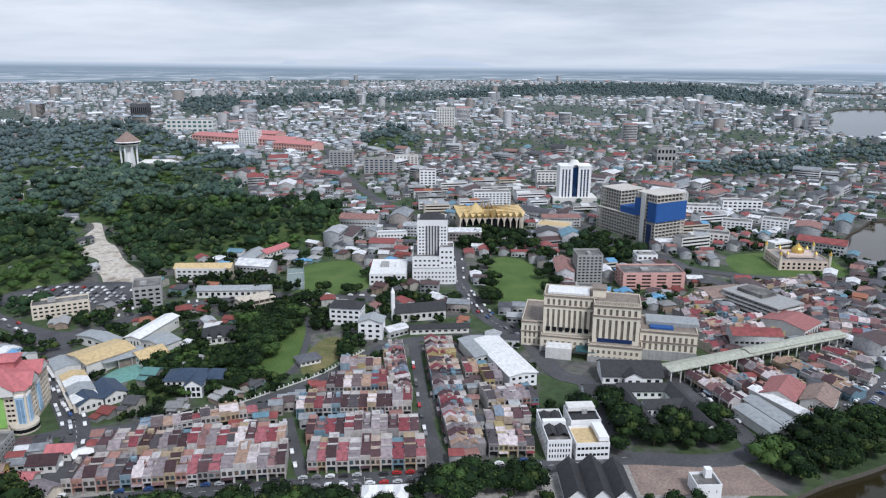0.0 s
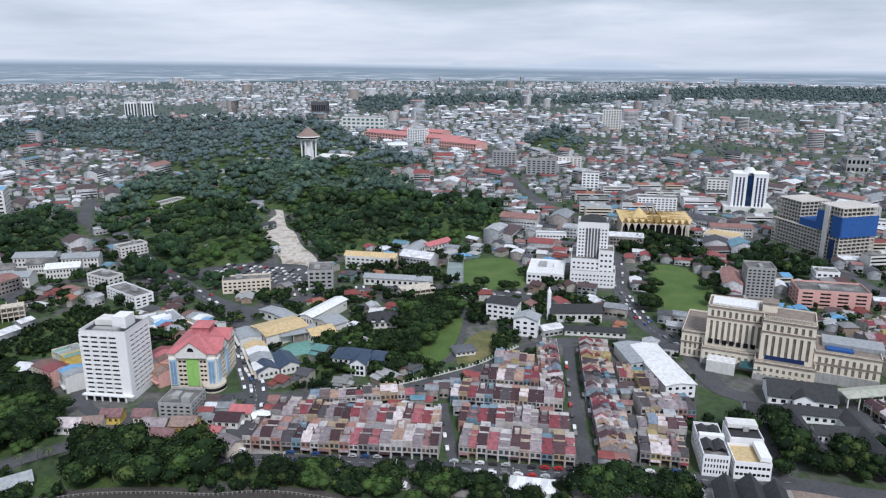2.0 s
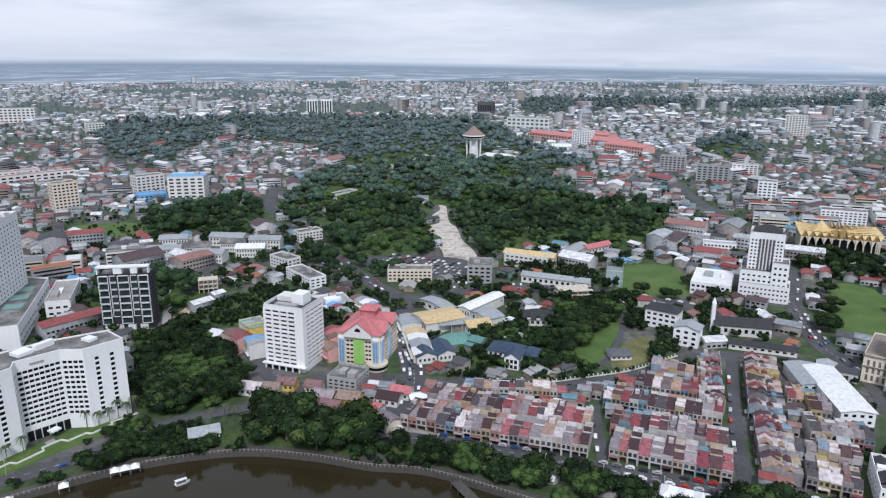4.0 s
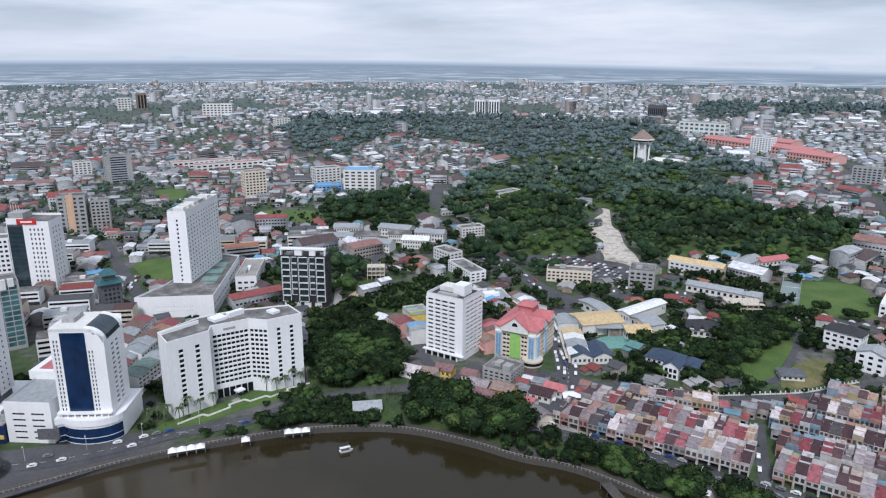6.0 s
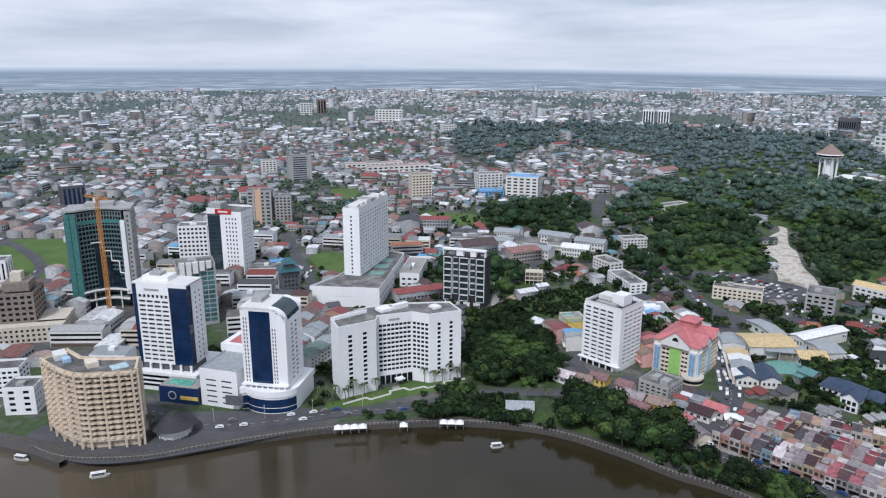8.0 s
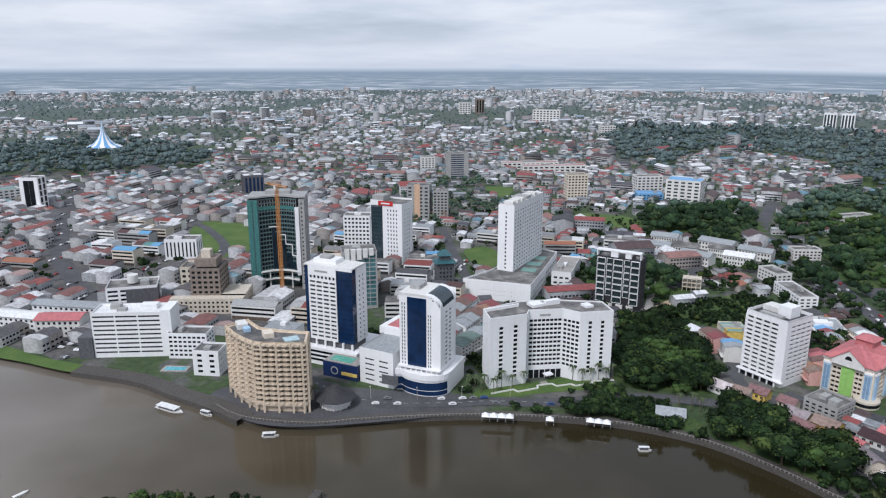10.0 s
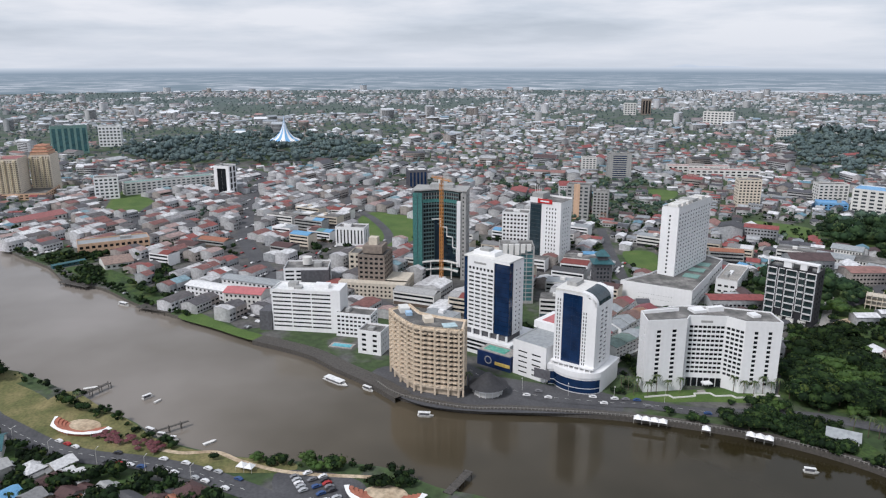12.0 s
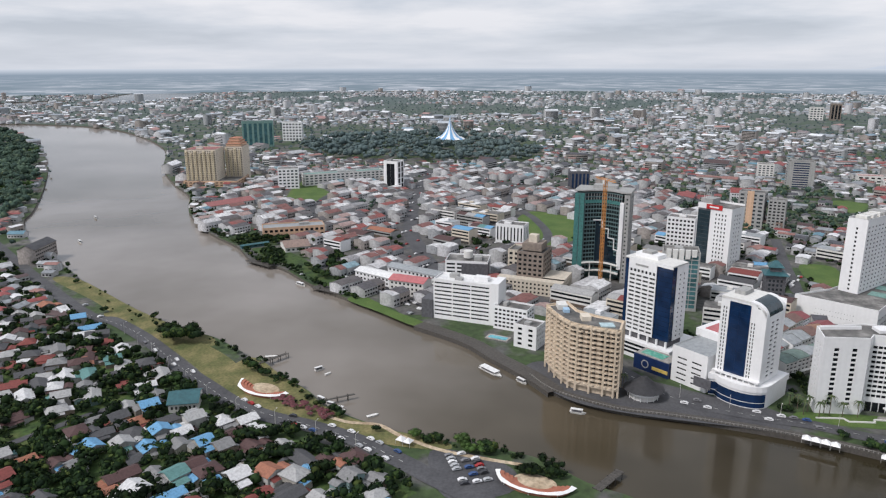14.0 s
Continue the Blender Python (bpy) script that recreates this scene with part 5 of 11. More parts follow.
    Mesh().box(-1, 19, h - 0.5, 6, 28, h + 0.1).make("roof_pool", one("pale_pool_water", (0.42, 0.55, 0.58), rough=0.15), t, "pale blue roof pool")
    base = Mesh().prism(inset(plan, -0.3), 4.3, 5.3, True, True)
    base.make("base_cornice", BEIGE, t)
    mark([(x - 344, y + 18) for x, y in inset(plan, -4)], BUILT)


beige_tower()


def pavilion():
    t = thing("round_pavilion", -337, 61, 0, "round waterside pavilion with dark conical roof", "pavilion")
    Mesh().cone(0, 0, 0, 3.0, 7.6, 7.6, 28).make("wall", OFFWHITE, t)
    Mesh().cone(0, 0, 3.0, 4.2, 8.4, 8.2, 28).make("balcony", WHITE, t)
    Mesh().cone(0, 0, 4.2, 5.6, 7.4, 7.4, 28).make("window_band", DARKWIN, t)
    Mesh().cone(0, 0, 5.2, 7.2, 11.2, 7.2, 28).make("lower_roof", DARKROOF, t)
    Mesh().cone(0, 0, 7.2, 11.8, 7.2, 1.6, 28).make("roof", DARKROOF, t)
    for i in range(14):
        a = 2 * math.pi * i / 14
        Mesh().box(8.3 * math.cos(a) - 0.15, 8.3 * math.sin(a) - 0.15, 0, 8.3 * math.cos(a) + 0.15, 8.3 * math.sin(a) + 0.15, 5.6).make("post", WHITE, t)
    footprint(-347, 51, 0, 20, 20)


pavilion()


def teal_tower():
    """Unfinished tower: a hollow concave front of bare floors and dark glass between netted and white piers, a crane before it."""
    t = thing("unfinished_tower", -562, 61, 68, "unfinished concrete tower with teal netting and hollow curved glass front", "tower")
    t.matrix_basis = t.matrix_basis @ Matrix.Diagonal((0.9, 0.9, 0.99, 1))
    w, d, h, step_ = 50, 28, 77, 3.5

    def hollow(x, back=0.0):
        return 1.0 + back + 8.0 * math.sin(math.pi * (x - 9) / 34)

    def sheet(xa, xb, za, zb, back, thick=0.25):
        m, n = Mesh(), max(2, int((xb - xa) / 2.4))
        for i in range(n):
            a, b = xa + (xb - xa) * i / n, xa + (xb - xa) * (i + 1) / n
            m.face((a, hollow(a, back), za), (b, hollow(b, back), za), (b, hollow(b, back), zb), (a, hollow(a, back), zb))
            m.face((a, hollow(a, back), zb), (b, hollow(b, back), zb), (b, hollow(b, back + thick), zb), (a, hollow(a, back + thick), zb))
        return m

    bow = [(9 + 34 * i / 14, hollow(9 + 34 * i / 14)) for i in range(15)]
    slab = Mesh().prism(bow + [(43, d), (9, d)], 0, 0.7, True, True).data("floor_slab", SLABGREY)
    levels = [5 + step_ * j for j in range(21)]
    for z in levels:
        piece("floor_slab", slab, t, pose(0, 0, z))
    for j, z in enumerate(levels[:-1]):
        # recessed dark sheet stands for the shade inside the open floors
        sheet(9, 43, z + 0.7, z + step_, 2.4).make("glazing", DARKWIN if j < 18 else MIDWIN, t)
        edge = 41 if z < 20 else 37 if z < 28 else 31 if z < 37 else 25 if z < 45 else 22 if z < 52 else 0
        if edge and z > 14:
            sheet(19, edge, z - 0.1, z + step_ - 0.35, -0.35).make("curtain_glass", NAVYGLASS, t, "dark blue curtain glass")
        posts = Mesh()
        for i in range(15):
            x = 9.4 + 33 * i / 14
            if x < 19 or x > edge:
                posts.box(x - 0.2, hollow(x, 0.2), z + 0.7, x + 0.2, hollow(x, 0.7), z + step_)
        tagged(posts.make("post", GREY if j > 16 else SLABGREY, t), kind="stuff")
    sheet(9, 41, 66.5, 69.5, -0.3).make("net_band", TEALNET, t, "teal net band below the top floors")
    edge_ = Mesh()
    for a, b in (((17, 52), (25, 52)), ((25, 52), (25, 45)), ((25, 45), (31, 45)), ((31, 45), (31, 37)), ((31, 37), (37, 37)), ((37, 37), (37, 28)), ((37, 28), (41, 28)), ((41, 28), (41, 17))):
        edge_.bar((a[0], hollow(a[0], -0.6), a[1]), (b[0], hollow(b[0], -0.6), b[1]), 0.7)
    edge_.make("edge_line", WHITE, t, "stepped white edge of the cladding")
    Mesh().box(9, 13, 0, 43, d - 0.5, h - 1).make("core", SLABGREY, t)
    Mesh().box(0.3, 0.6, 0, 8.8, d, h - 1.5).make("wing", SLABGREY, t)
    net = Mesh().box(0, 0, 0, 4.0, 0.25, step_ - 0.25).data("net_panel", TEALNET)
    for j in range(21):
        for x, y in ((0.0, 0.0), (4.7, 0.3)):
            piece("net_panel", net, t, pose(x, y, 2 + step_ * j))
    Mesh().box(-0.3, 0.5, 2, -0.05, d, h - 4).make("side_net", TEALNET, t)
    Mesh().box(41.5, -1.2, 12, 45, 4, h - 8).make("white_pier", WHITE, t)
    wall = Mesh()
    facade(wall, t, (45, 0), (w, 0), 0, h - 1, 1, 20, wf=0.3, hf=0.4, foot=3, head=2, side=0.4, bars=0, deep=0.4)
    facade(wall, t, (w, 0), (w, d), 0, h - 1, 5, 20, wf=0.6, hf=0.6, foot=3, head=2, side=1, bars=0, deep=0.8)
    plain(wall, (w, d), (43.2, d), 0, h - 1); plain(wall, (45, 4), (45, 0), 0, h - 1)
    wall.make("end_wing", GREY, t)
    Mesh().prism([(-0.8, -0.4)] + [(x, y - 1.2) for x, y in bow] + [(w + 0.8, -0.4), (w + 0.8, d + 0.5), (-0.8, d + 0.5)], h, h + 1.2, True, True).make("roof_slab", GREY, t)
    Mesh().box(14, 13, h + 1.2, 36, d - 3, h + 4).make("plant_room", GREY, t)
    for z in (7.6, 14.6):
        rim = Mesh()
        for i in range(14):
            a, b = bow[i], bow[i + 1]
            rim.prism([(a[0], a[1] - 4), (b[0], b[1] - 4), (b[0], b[1] + 1), (a[0], a[1] + 1)], z, z + 0.8, True, True)
        rim.make("canopy", OFFWHITE, t)
    for x in (16, 26, 36):
        Mesh().box(x - 0.5, hollow(x, -3), 0, x + 0.5, hollow(x, -2), 14.6).make("column", OFFWHITE, t)
    footprint(-562, 61, 68, 45, 26, 5)
    c = thing("tower_crane", -520, 76, 20, "orange lattice tower crane beside the unfinished tower", "crane")
    mast = Mesh()
    hh = 92
    for a, b in ((-1, -1), (1, -1), (1, 1), (-1, 1)):
        mast.bar((a, b, 0), (a, b, hh), 0.34)
    for k in range(30):
        z = k * 3.05
        for (a, b), (e, f) in (((-1, -1), (1, -1)), ((1, -1), (1, 1)), ((1, 1), (-1, 1)), ((-1, 1), (-1, -1))):
            mast.bar((a, b, z), (e, f, z + 3), 0.2)
    mast.make("mast", ORANGE, c)
    jib = Mesh()
    for y in (-0.7, 0.7):
        jib.bar((-14, y, hh), (14, y, hh), 0.3)
    jib.bar((-14, 0, hh + 1.2), (14, 0, hh + 1.2), 0.3)
    for k in range(14):
        jib.bar((-14 + k * 2, -0.7, hh), (-13 + k * 2, 0, hh + 1.2), 0.15)
    jib.make("jib", ORANGE, c)
    Mesh().box(-2, -1.5, hh - 3, 0.5, 1.5, hh).make("cab", OFFWHITE, c)


teal_tower()


def stepped_tower():
    t = thing("office_tower", -482, 113, 75, "grey teal glass tower with stepped concrete top", "tower")
    w, d, h = 26, 22, 45
    wall = Mesh()
    facade(wall, t, (0, 0), (w, 0), 0, h, 5, 12, wf=0.9, hf=0.8, glass=TEALGLASS, foot=2, head=2, side=1, bars=2, deep=0.2)
    facade(wall, t, (w, 0), (w, d), 0, h, 4, 12, wf=0.9, hf=0.8, glass=TEALGLASS, foot=2, head=2, side=1, bars=2, deep=0.2)
    plain(wall, (w, d), (0, d), 0, h); plain(wall, (0, d), (0, 0), 0, h)
    wall.make("wall", GREY, t)
    flat_roof(t, rect(w, d), h, GREY, boxes=3, seed=4)
    for i in range(5):
        Mesh().box(2 + 4.5 * i, -1.2, h - 9 + 1.5 * i, 5.4 + 4.5 * i, 1.2, h + 2).make("fin", OFFWHITE, t)
    Mesh().box(-9, 4, 0, -0.1, d, h - 6).make("stair_tower", STONE, t)
    Mesh().box(-8.7, 4.2, h - 16, -0.4, 3.9, h - 8).make("stair_glazing", DARKWIN, t)
    footprint(-482, 113, 75, w, d, 6)


stepped_tower()


def sign_tower():
    t = thing("office_tower", -603, 180, 40, "white tower with dark glass face and red roof sign", "tower")
    w, d, h = 33, 20, 59
    wall = Mesh()
    plain(wall, (0, 0), (13, 0), 0, h)
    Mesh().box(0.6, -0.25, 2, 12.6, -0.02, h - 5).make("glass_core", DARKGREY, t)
    pane_ = Mesh().box(0, -0.12, 0, 11.8, 0, 3.4).data("glass_panel", GREYGLASS)
    for j in range(14):
        piece("glass_panel", pane_, t, pose(0.7, -0.26, 2.2 + j * 3.6))
    facade(wall, t, (13, -1), (w, -1), 0, h - 2, 4, 13, wf=0.4, hf=0.5, side=4, foot=3, head=5, bars=0)
    plain(wall, (13, 0), (13, -1), 0, h - 2)
    facade(wall, t, (w, -1), (w, d), 0, h - 2, 3, 13, wf=0.3, hf=0.45, side=4, foot=3, head=5, bars=0)
    plain(wall, (w, d), (0, d), 0, h); plain(wall, (0, d), (0, 0), 0, h)
    wall.make("wall", WHITE, t)
    Mesh().box(0, 0.5, h - 2, w, d, h - 1.8).make("roof", FLATROOF, t)
    Mesh().box(0.5, 3, h - 2, 12, d - 4, h + 3.5).make("plant_room", GREY, t)
    Mesh().box(9, -1.6, h - 4.6, 24, -1.1, h - 0.4).make("sign", REDSIGN, t, "red sign panel")
    Mesh().box(12, -1.75, h - 3.2, 21, -1.62, h - 1.9).make("sign_lettering", WHITE, t, "plain white bar on the sign")
    ant = Mesh()
    for i in range(4):
        ant.bar((2 + 2 * i, 6, h + 3), (2 + 2 * i, 6, h + 12 - i), 0.25)
    ant.make("aerial", OFFWHITE, t)
    footprint(-603, 180, 40, w, d, 3)


sign_tower()
block("office_block", -640, 165, 60, 26, 18, 38, WHITE, "white office block with rows of windows", front=(7, 9), side=(4, 9), group="office blocks")
footprint(-640, 165, 60, 26, 18)


def pagoda_tower():
    t = thing("pagoda_tower", -488, 194, 75, "grey tower with tiered teal pagoda roof", "tower")
    w, d, h = 14, 14, 25
    wall = Mesh()
    pl = rect(w, d)
    for i in range(4):
        facade(wall, t, pl[i], pl[(i + 1) % 4], 0, h, 4, 6, wf=0.6, hf=0.6, foot=2, head=3, side=1.5, glass=MIDWIN)
    wall.make("wall", DARKGREY, t)
    Mesh().hip(0, 0, w, d, h, 2.8, 1.8, 0.5).make("lower_roof", TEALROOF, t)
    Mesh().box(3, 3, h + 2, w - 3, d - 3, h + 5.5).make("drum", DARKGREY, t)
    Mesh().hip(3, 3, w - 3, d - 3, h + 5.5, 4.5, 1.5, 0.2).make("upper_roof", TEALROOF, t)
    footprint(-488, 194, 75, w, d, 3)


pagoda_tower()


def big_hotel():
    """Tall thin white hotel slab on a wide white podium with a dark roof."""
    t = thing("hotel_building", -482, 246, 36, "tall white hotel slab with small windows above a wide podium", "hotel")
    # long side runs away from the river
    w, d, z0, h = 14, 66, 15, 70
    wall = Mesh()
    facade(wall, t, (0, 0), (w, 0), z0, h, 1, 15, wf=0.14, hf=0.5, foot=1, head=5, side=2, bars=0)
    facade(wall, t, (w, 0), (w, d), z0, h, 12, 16, wf=0.36, hf=0.44, foot=1, head=4, side=1, bars=0)
    plain(wall, (w, d), (0, d), z0, h)
    plain(wall, (0, d), (0, 0), z0, h)
    wall.make("wall", WHITE, t)
    flat_roof(t, rect(w, d), h + 1, WHITE, PAVING, boxes=0)
    for y in (4, 14, 24, 40, 52):
        Mesh().box(3, y, h - 0.2, w - 3, y + 6, h + 2.4).make("plant_room", OFFWHITE, t)
    Mesh().box(1, 28, h, w - 1, 38, h + 3).make("roof_frame", GREY, t)
    footprint(-482, 246, 36, w, d, 2)
    p_ = thing("hotel_podium", -482, 260, 0, "wide white hotel podium with weathered dark flat roof", "building")
    pl, hp = [(12, -52), (50, -13), (12, 26), (-24, 62), (-50, 53), (0, -20)], 16
    wall = Mesh()
    facade(wall, p_, pl[0], pl[1], 0, hp, 14, 2, wf=0.3, hf=0.12, foot=3, head=6, side=14, bars=0)
    facade(wall, p_, pl[1], pl[2], 0, hp, 7, 2, wf=0.8, hf=0.4, foot=0.5, head=6, side=2, bars=2, deep=0.8)
    facade(wall, p_, pl[2], pl[3], 0, hp, 6, 2, wf=0.7, hf=0.35, foot=1, head=4, side=2, bars=2)
    for k in (3, 4, 5):
        plain(wall, pl[k], pl[(k + 1) % 6], 0, hp)
    wall.make("wall", WHITE, p_)
    flat_roof(p_, pl, hp, WHITE, FLATROOF, parapet=1.3, boxes=0)
    for k in range(3):
        x_, y_ = 20 - 14 * k, 10 + 14 * k
        pan = Mesh().box(0, 0, hp - 1.25, 11, 12, hp - 0.9).make("roof_panel", GREENROOF, p_, "pale green roof panel")
        pan.matrix_basis = pose(x_, y_, 0, 0, 0, 135)
    mark([(-470, 205), (-428, 247), (-504, 326), (-535, 315)], BUILT)
    q = thing("hotel_annex", -468, 290, 135, "white two-storey hotel annex beside the podium", "building")
    wall = Mesh()
    facade(wall, q, (0, -17), (52, -17), 0, 12, 8, 2, wf=0.6, hf=0.4, head=3, side=1)
    plain(wall, (52, -17), (52, -0.5), 0, 12); plain(wall, (52, -0.5), (0, -0.5), 0, 12)
    facade(wall, q, (0, -0.5), (0, -17), 0, 12, 3, 2, wf=0.6, hf=0.4, head=3, side=1)
    wall.make("wall", WHITE, q)
    flat_roof(q, [(0, -17), (52, -17), (52, -0.5), (0, -0.5)], 12.4, WHITE, PAVING, boxes=2)
    mark([(-468, 290), (-456, 302), (-493, 339), (-505, 327)], BUILT)


big_hotel()


def dark_apartments():
    """Seven floors of white boxed balconies in five bays between dark piers, under a white roof frame."""
    t = thing("apartment_block", -411, 292, 34, "black and white modern apartment block with projecting balconies", "apartment block")
    w, d, h = 34, 15, 40
    wall = Mesh()
    plain(wall, (0, 0), (w, 0), 0, h)
    facade(wall, t, (w, 0), (w, d), 0, h, 2, 9, wf=0.35, hf=0.5, foot=3, head=3, side=2, deep=0.5)
    plain(wall, (w, d), (0, d), 0, h)
    facade(wall, t, (0, d), (0, 0), 0, h, 2, 9, wf=0.35, hf=0.5, foot=3, head=3, side=2, deep=0.5)
    wall.make("wall", BLACKWALL, t)
    z0, ch = 4.5, 4.95
    bays, x = [], 0.6
    for k, bw in enumerate((7.0, 5.2, 8.0, 5.2, 7.0)):
        bays.append((x, bw, (1.9, 0.9, 1.5, 0.9, 1.9)[k]))
        x += bw + 0.1
    for k, (x, bw, out) in enumerate(bays):
        if k:
            Mesh().box(x - 0.5, -1.4, 0, x + 0.25, -0.02, h).make("pier", BLACKWALL, t)
        box_ = Mesh().box(x + 0.3, -out, 0, x + bw - 0.2, 0, 0.4).box(x + 0.3, -out, ch - 0.7, x + bw - 0.2, 0, ch - 0.45)
        box_.box(x + 0.3, -out, 0.45, x + 0.65, 0, ch - 0.85)
        if k % 2 == 0:
            box_.box(x + bw - 0.5, -out, 0.45, x + bw - 0.2, 0, ch - 0.85)
        balcony = box_.data("balcony", WHITE)
        rail = Mesh().box(x + 0.65, -out + 0.05, 0.45, x + bw - 0.5, -out + 0.13, 1.5).data("railing", GREENPANE)
        pane_ = Mesh()
        n = 3 if bw > 7.5 else 2
        for i in range(n):
            a = x + 0.8 + (bw - 1.4) * i / n
            pane_.box(a, -0.14, 0.5, a + (bw - 1.4) / n - 0.35, -0.03, ch - 0.95)
        pane_ = pane_.data("glass_door", GREENPANE)
        for j in range(7):
            if j == 0 and k % 2:
                continue
            bal = piece("balcony", balcony, t, pose(0, 0, z0 + j * ch))
            piece("railing", rail, bal, Matrix())
            piece("glass_door", pane_, t, pose(0, 0, z0 + j * ch))
    for x in (2, 9, 17, 25):
        Mesh().box(x, -1.6, 0, x + 5, 0.0, 3.6).make("entrance_bay", OFFWHITE, t)
    flat_roof(t, rect(w, d), h, BLACKWALL, boxes=2, seed=5)
    for x, ww in ((0.2, 0.8), (11, 5.5), (22, 4.5), (w - 1, 0.8)):
        Mesh().box(x, -0.8, h, x + ww, 3.2, h + 4.2).make("roof_wall", WHITE, t)
    Mesh().box(0, -1.2, h + 4.2, w, 4.0, h + 5.2).make("roof_frame", WHITE, t)
    footprint(-411, 292, 34, w, d, 3)


dark_apartments()


def striped_block():
    t = thing("office_tower", -272, 295, 6, "white fourteen-storey tower with deep dark window rows", "tower")
    w, d, h = 26.5, 24, 40
    wall = Mesh()
    facade(wall, t, (0, 0), (21.5, 0), 0, h, 4, 13, wf=0.84, hf=0.56, foot=3, head=2.2, side=0.4, bars=2, deep=1.1)
    plain(wall, (21.5, 0), (w, 0), 0, h)
    plain(wall, (w, 0), (w, 3.5), 0, h)
    facade(wall, t, (w, 3.5), (w, d), 0, h, 4, 13, wf=0.9, hf=0.42, foot=3, head=2.5, side=0.4, bars=1, deep=1.0)
    plain(wall, (w, d), (0, d), 0, h)
    facade(wall, t, (0, d), (0, 0), 0, h, 4, 13, wf=0.8, hf=0.45, foot=3, head=2.5, side=1, bars=2, deep=0.8)
    wall.make("wall", WHITE, t)
    for k in range(5):
        Mesh().box(k * 5.3, -0.6, 4.0, k * 5.3 + 0.5, 0.0, h - 2).make("fin", WHITE, t)
    flat_roof(t, rect(w, d), h + 0.8, WHITE, DARKROOF, parapet=1.8, boxes=2, seed=2)
    Mesh().box(14, 9, h - 1.2, 22, 18, h + 5.5).make("lift_tower", WHITE, t)
    Mesh().box(2, 12, h - 1, 13, 20, h + 2).make("plant_room", OFFWHITE, t)
    Mesh().box(6, 3, h - 1, 20, 7, h + 0.6).make("plant_room", GREY, t)
    # thin dark sheet stands for the shade inside the arcade
    Mesh().box(-0.4, -1.0, 0, 22, -0.7, 3.4).make("arcade_shade", DARKWIN, t)
    Mesh().box(-1.5, -2.4, 3.2, w + 1.5, 0.0, 3.9).make("canopy", WHITE, t)
    for k in range(6):
        Mesh().box(0.2 + k * 4.6, -2.0, 0, 0.9 + k * 4.6, -1.3, 3.2).make("column", WHITE, t)
    footprint(-272, 295, 6, w, d, 4)


striped_block()


def red_roofed():
    t = thing("hotel_building", -234.4, 316.4, 12, "cream hotel with big red tiled roof and lime green panel", "hotel")
    t.matrix_basis = t.matrix_basis @ Matrix.Diagonal((0.87, 0.945, 1, 1))
    w, d, h = 31, 36, 22
    wall = Mesh()
    for a, b, nx in (((5.5, 0), (11.5, 0), 2), ((19.5, 0), (24.5, 0), 2), ((w, 5.5), (w, 15), 3), ((w, 21), (w, d), 5)):
        facade(wall, t, a, b, 0, h, nx, 7, wf=0.86, hf=0.6, foot=1.2, head=1.5, side=0.2, bars=1, deep=1.2)
    for a, b in (((0, 0), (5.5, 0)), ((11.5, 0), (19.5, 0)), ((24.5, 0), (w, 0)), ((w, 0), (w, 5.5)), ((w, 15), (w, 21)), ((w, d), (0, d))):
        plain(wall, a, b, 0, h)
    facade(wall, t, (0, d), (0, 0), 0, h, 9, 7, wf=0.6, hf=0.5, foot=1.2, head=1.5, side=0.8, bars=1, deep=0.8)
    wall.make("wall", CREAM, t)
    Mesh().box(11.7, -0.7, 2.2, 19.3, -0.05, h - 2.5).make("panel", LIME, t, "lime green wall panel")
    for x in (0.9, 25.6):
        bay = Mesh().box(x, -0.8, 2.5, x + 4.2, -0.05, h - 4)
        bay.make("panel", PALEBLUE, t, "pale blue window bay")
        for k in (0, 1):
            Mesh().box(x + 0.35 + 1.9 * k, -0.9, 3.2, x + 1.9 + 1.9 * k, -0.82, h - 5).make("bay_glazing", one("pale_bay_glass", (0.20, 0.30, 0.42), rough=0.15) if x < 1 and k == 0 else bpy.data.materials["pale_bay_glass"], t)
        Mesh().box(x - 0.5, -1.1, h - 4, x + 4.7, 0.0, h - 2.8).make("bay_cornice", WHITE, t)
    for y in (1.0, 16):
        Mesh().box(w + 0.05, y, 2.5, w + 0.8, y + 4.2, h - 4).make("panel", PALEBLUE, t, "pale blue window bay")
        Mesh().box(w, y - 0.5, h - 4, w + 1.1, y + 4.7, h - 2.8).make("bay_cornice", WHITE, t)
    Mesh().box(-0.6, -0.6, h - 1.2, w + 0.6, d + 0.6, h).make("cornice", OFFWHITE, t)
    r = Mesh().hip(0, 0, w, d, h, 7.5, 1.2, 0.3)
    r.make("roof", REDROOF, t)
    for k, (ax, ay, bx, by, al, rise) in enumerate(((5.5, -2.0, 25.5, 16, "y", 7.0), (16, 5, w + 2.0, 17, "x", 5.0), (16, 21, w + 2.0, 34, "x", 5.0))):
        Mesh().gable(ax, ay, bx, by, h + 0.2, rise, 0.5, 0.3, al).make("cross_roof", REDROOF, t)
        f = Mesh()
        if al == "y":
            f.prism([(ax, ay), (bx, ay), (bx, ay + 0.5), (ax, ay + 0.5)], h - 2.5, h + 0.2)
            f.face((ax, ay - 0.02, h), (bx, ay - 0.02, h), ((ax + bx) / 2, ay - 0.02, h + rise))
        else:
            f.face((bx + 0.02, ay, h), (bx + 0.02, by, h), (bx + 0.02, (ay + by) / 2, h + rise))
        f.make("pediment", OFFWHITE, t)
    arch = Mesh()
    arch.face(*[(15.5 + 2.2 * math.cos(a), -2.06, h + 1.4 + 2.4 * math.sin(a)) for a in [math.pi * i / 10 for i in range(11)]])
    arch.make("arched_window", DARKWIN, t)
    Mesh().box(10, 17, h + 4.5, 21, 28, h + 9).make("roof_lantern", REDROOF, t)
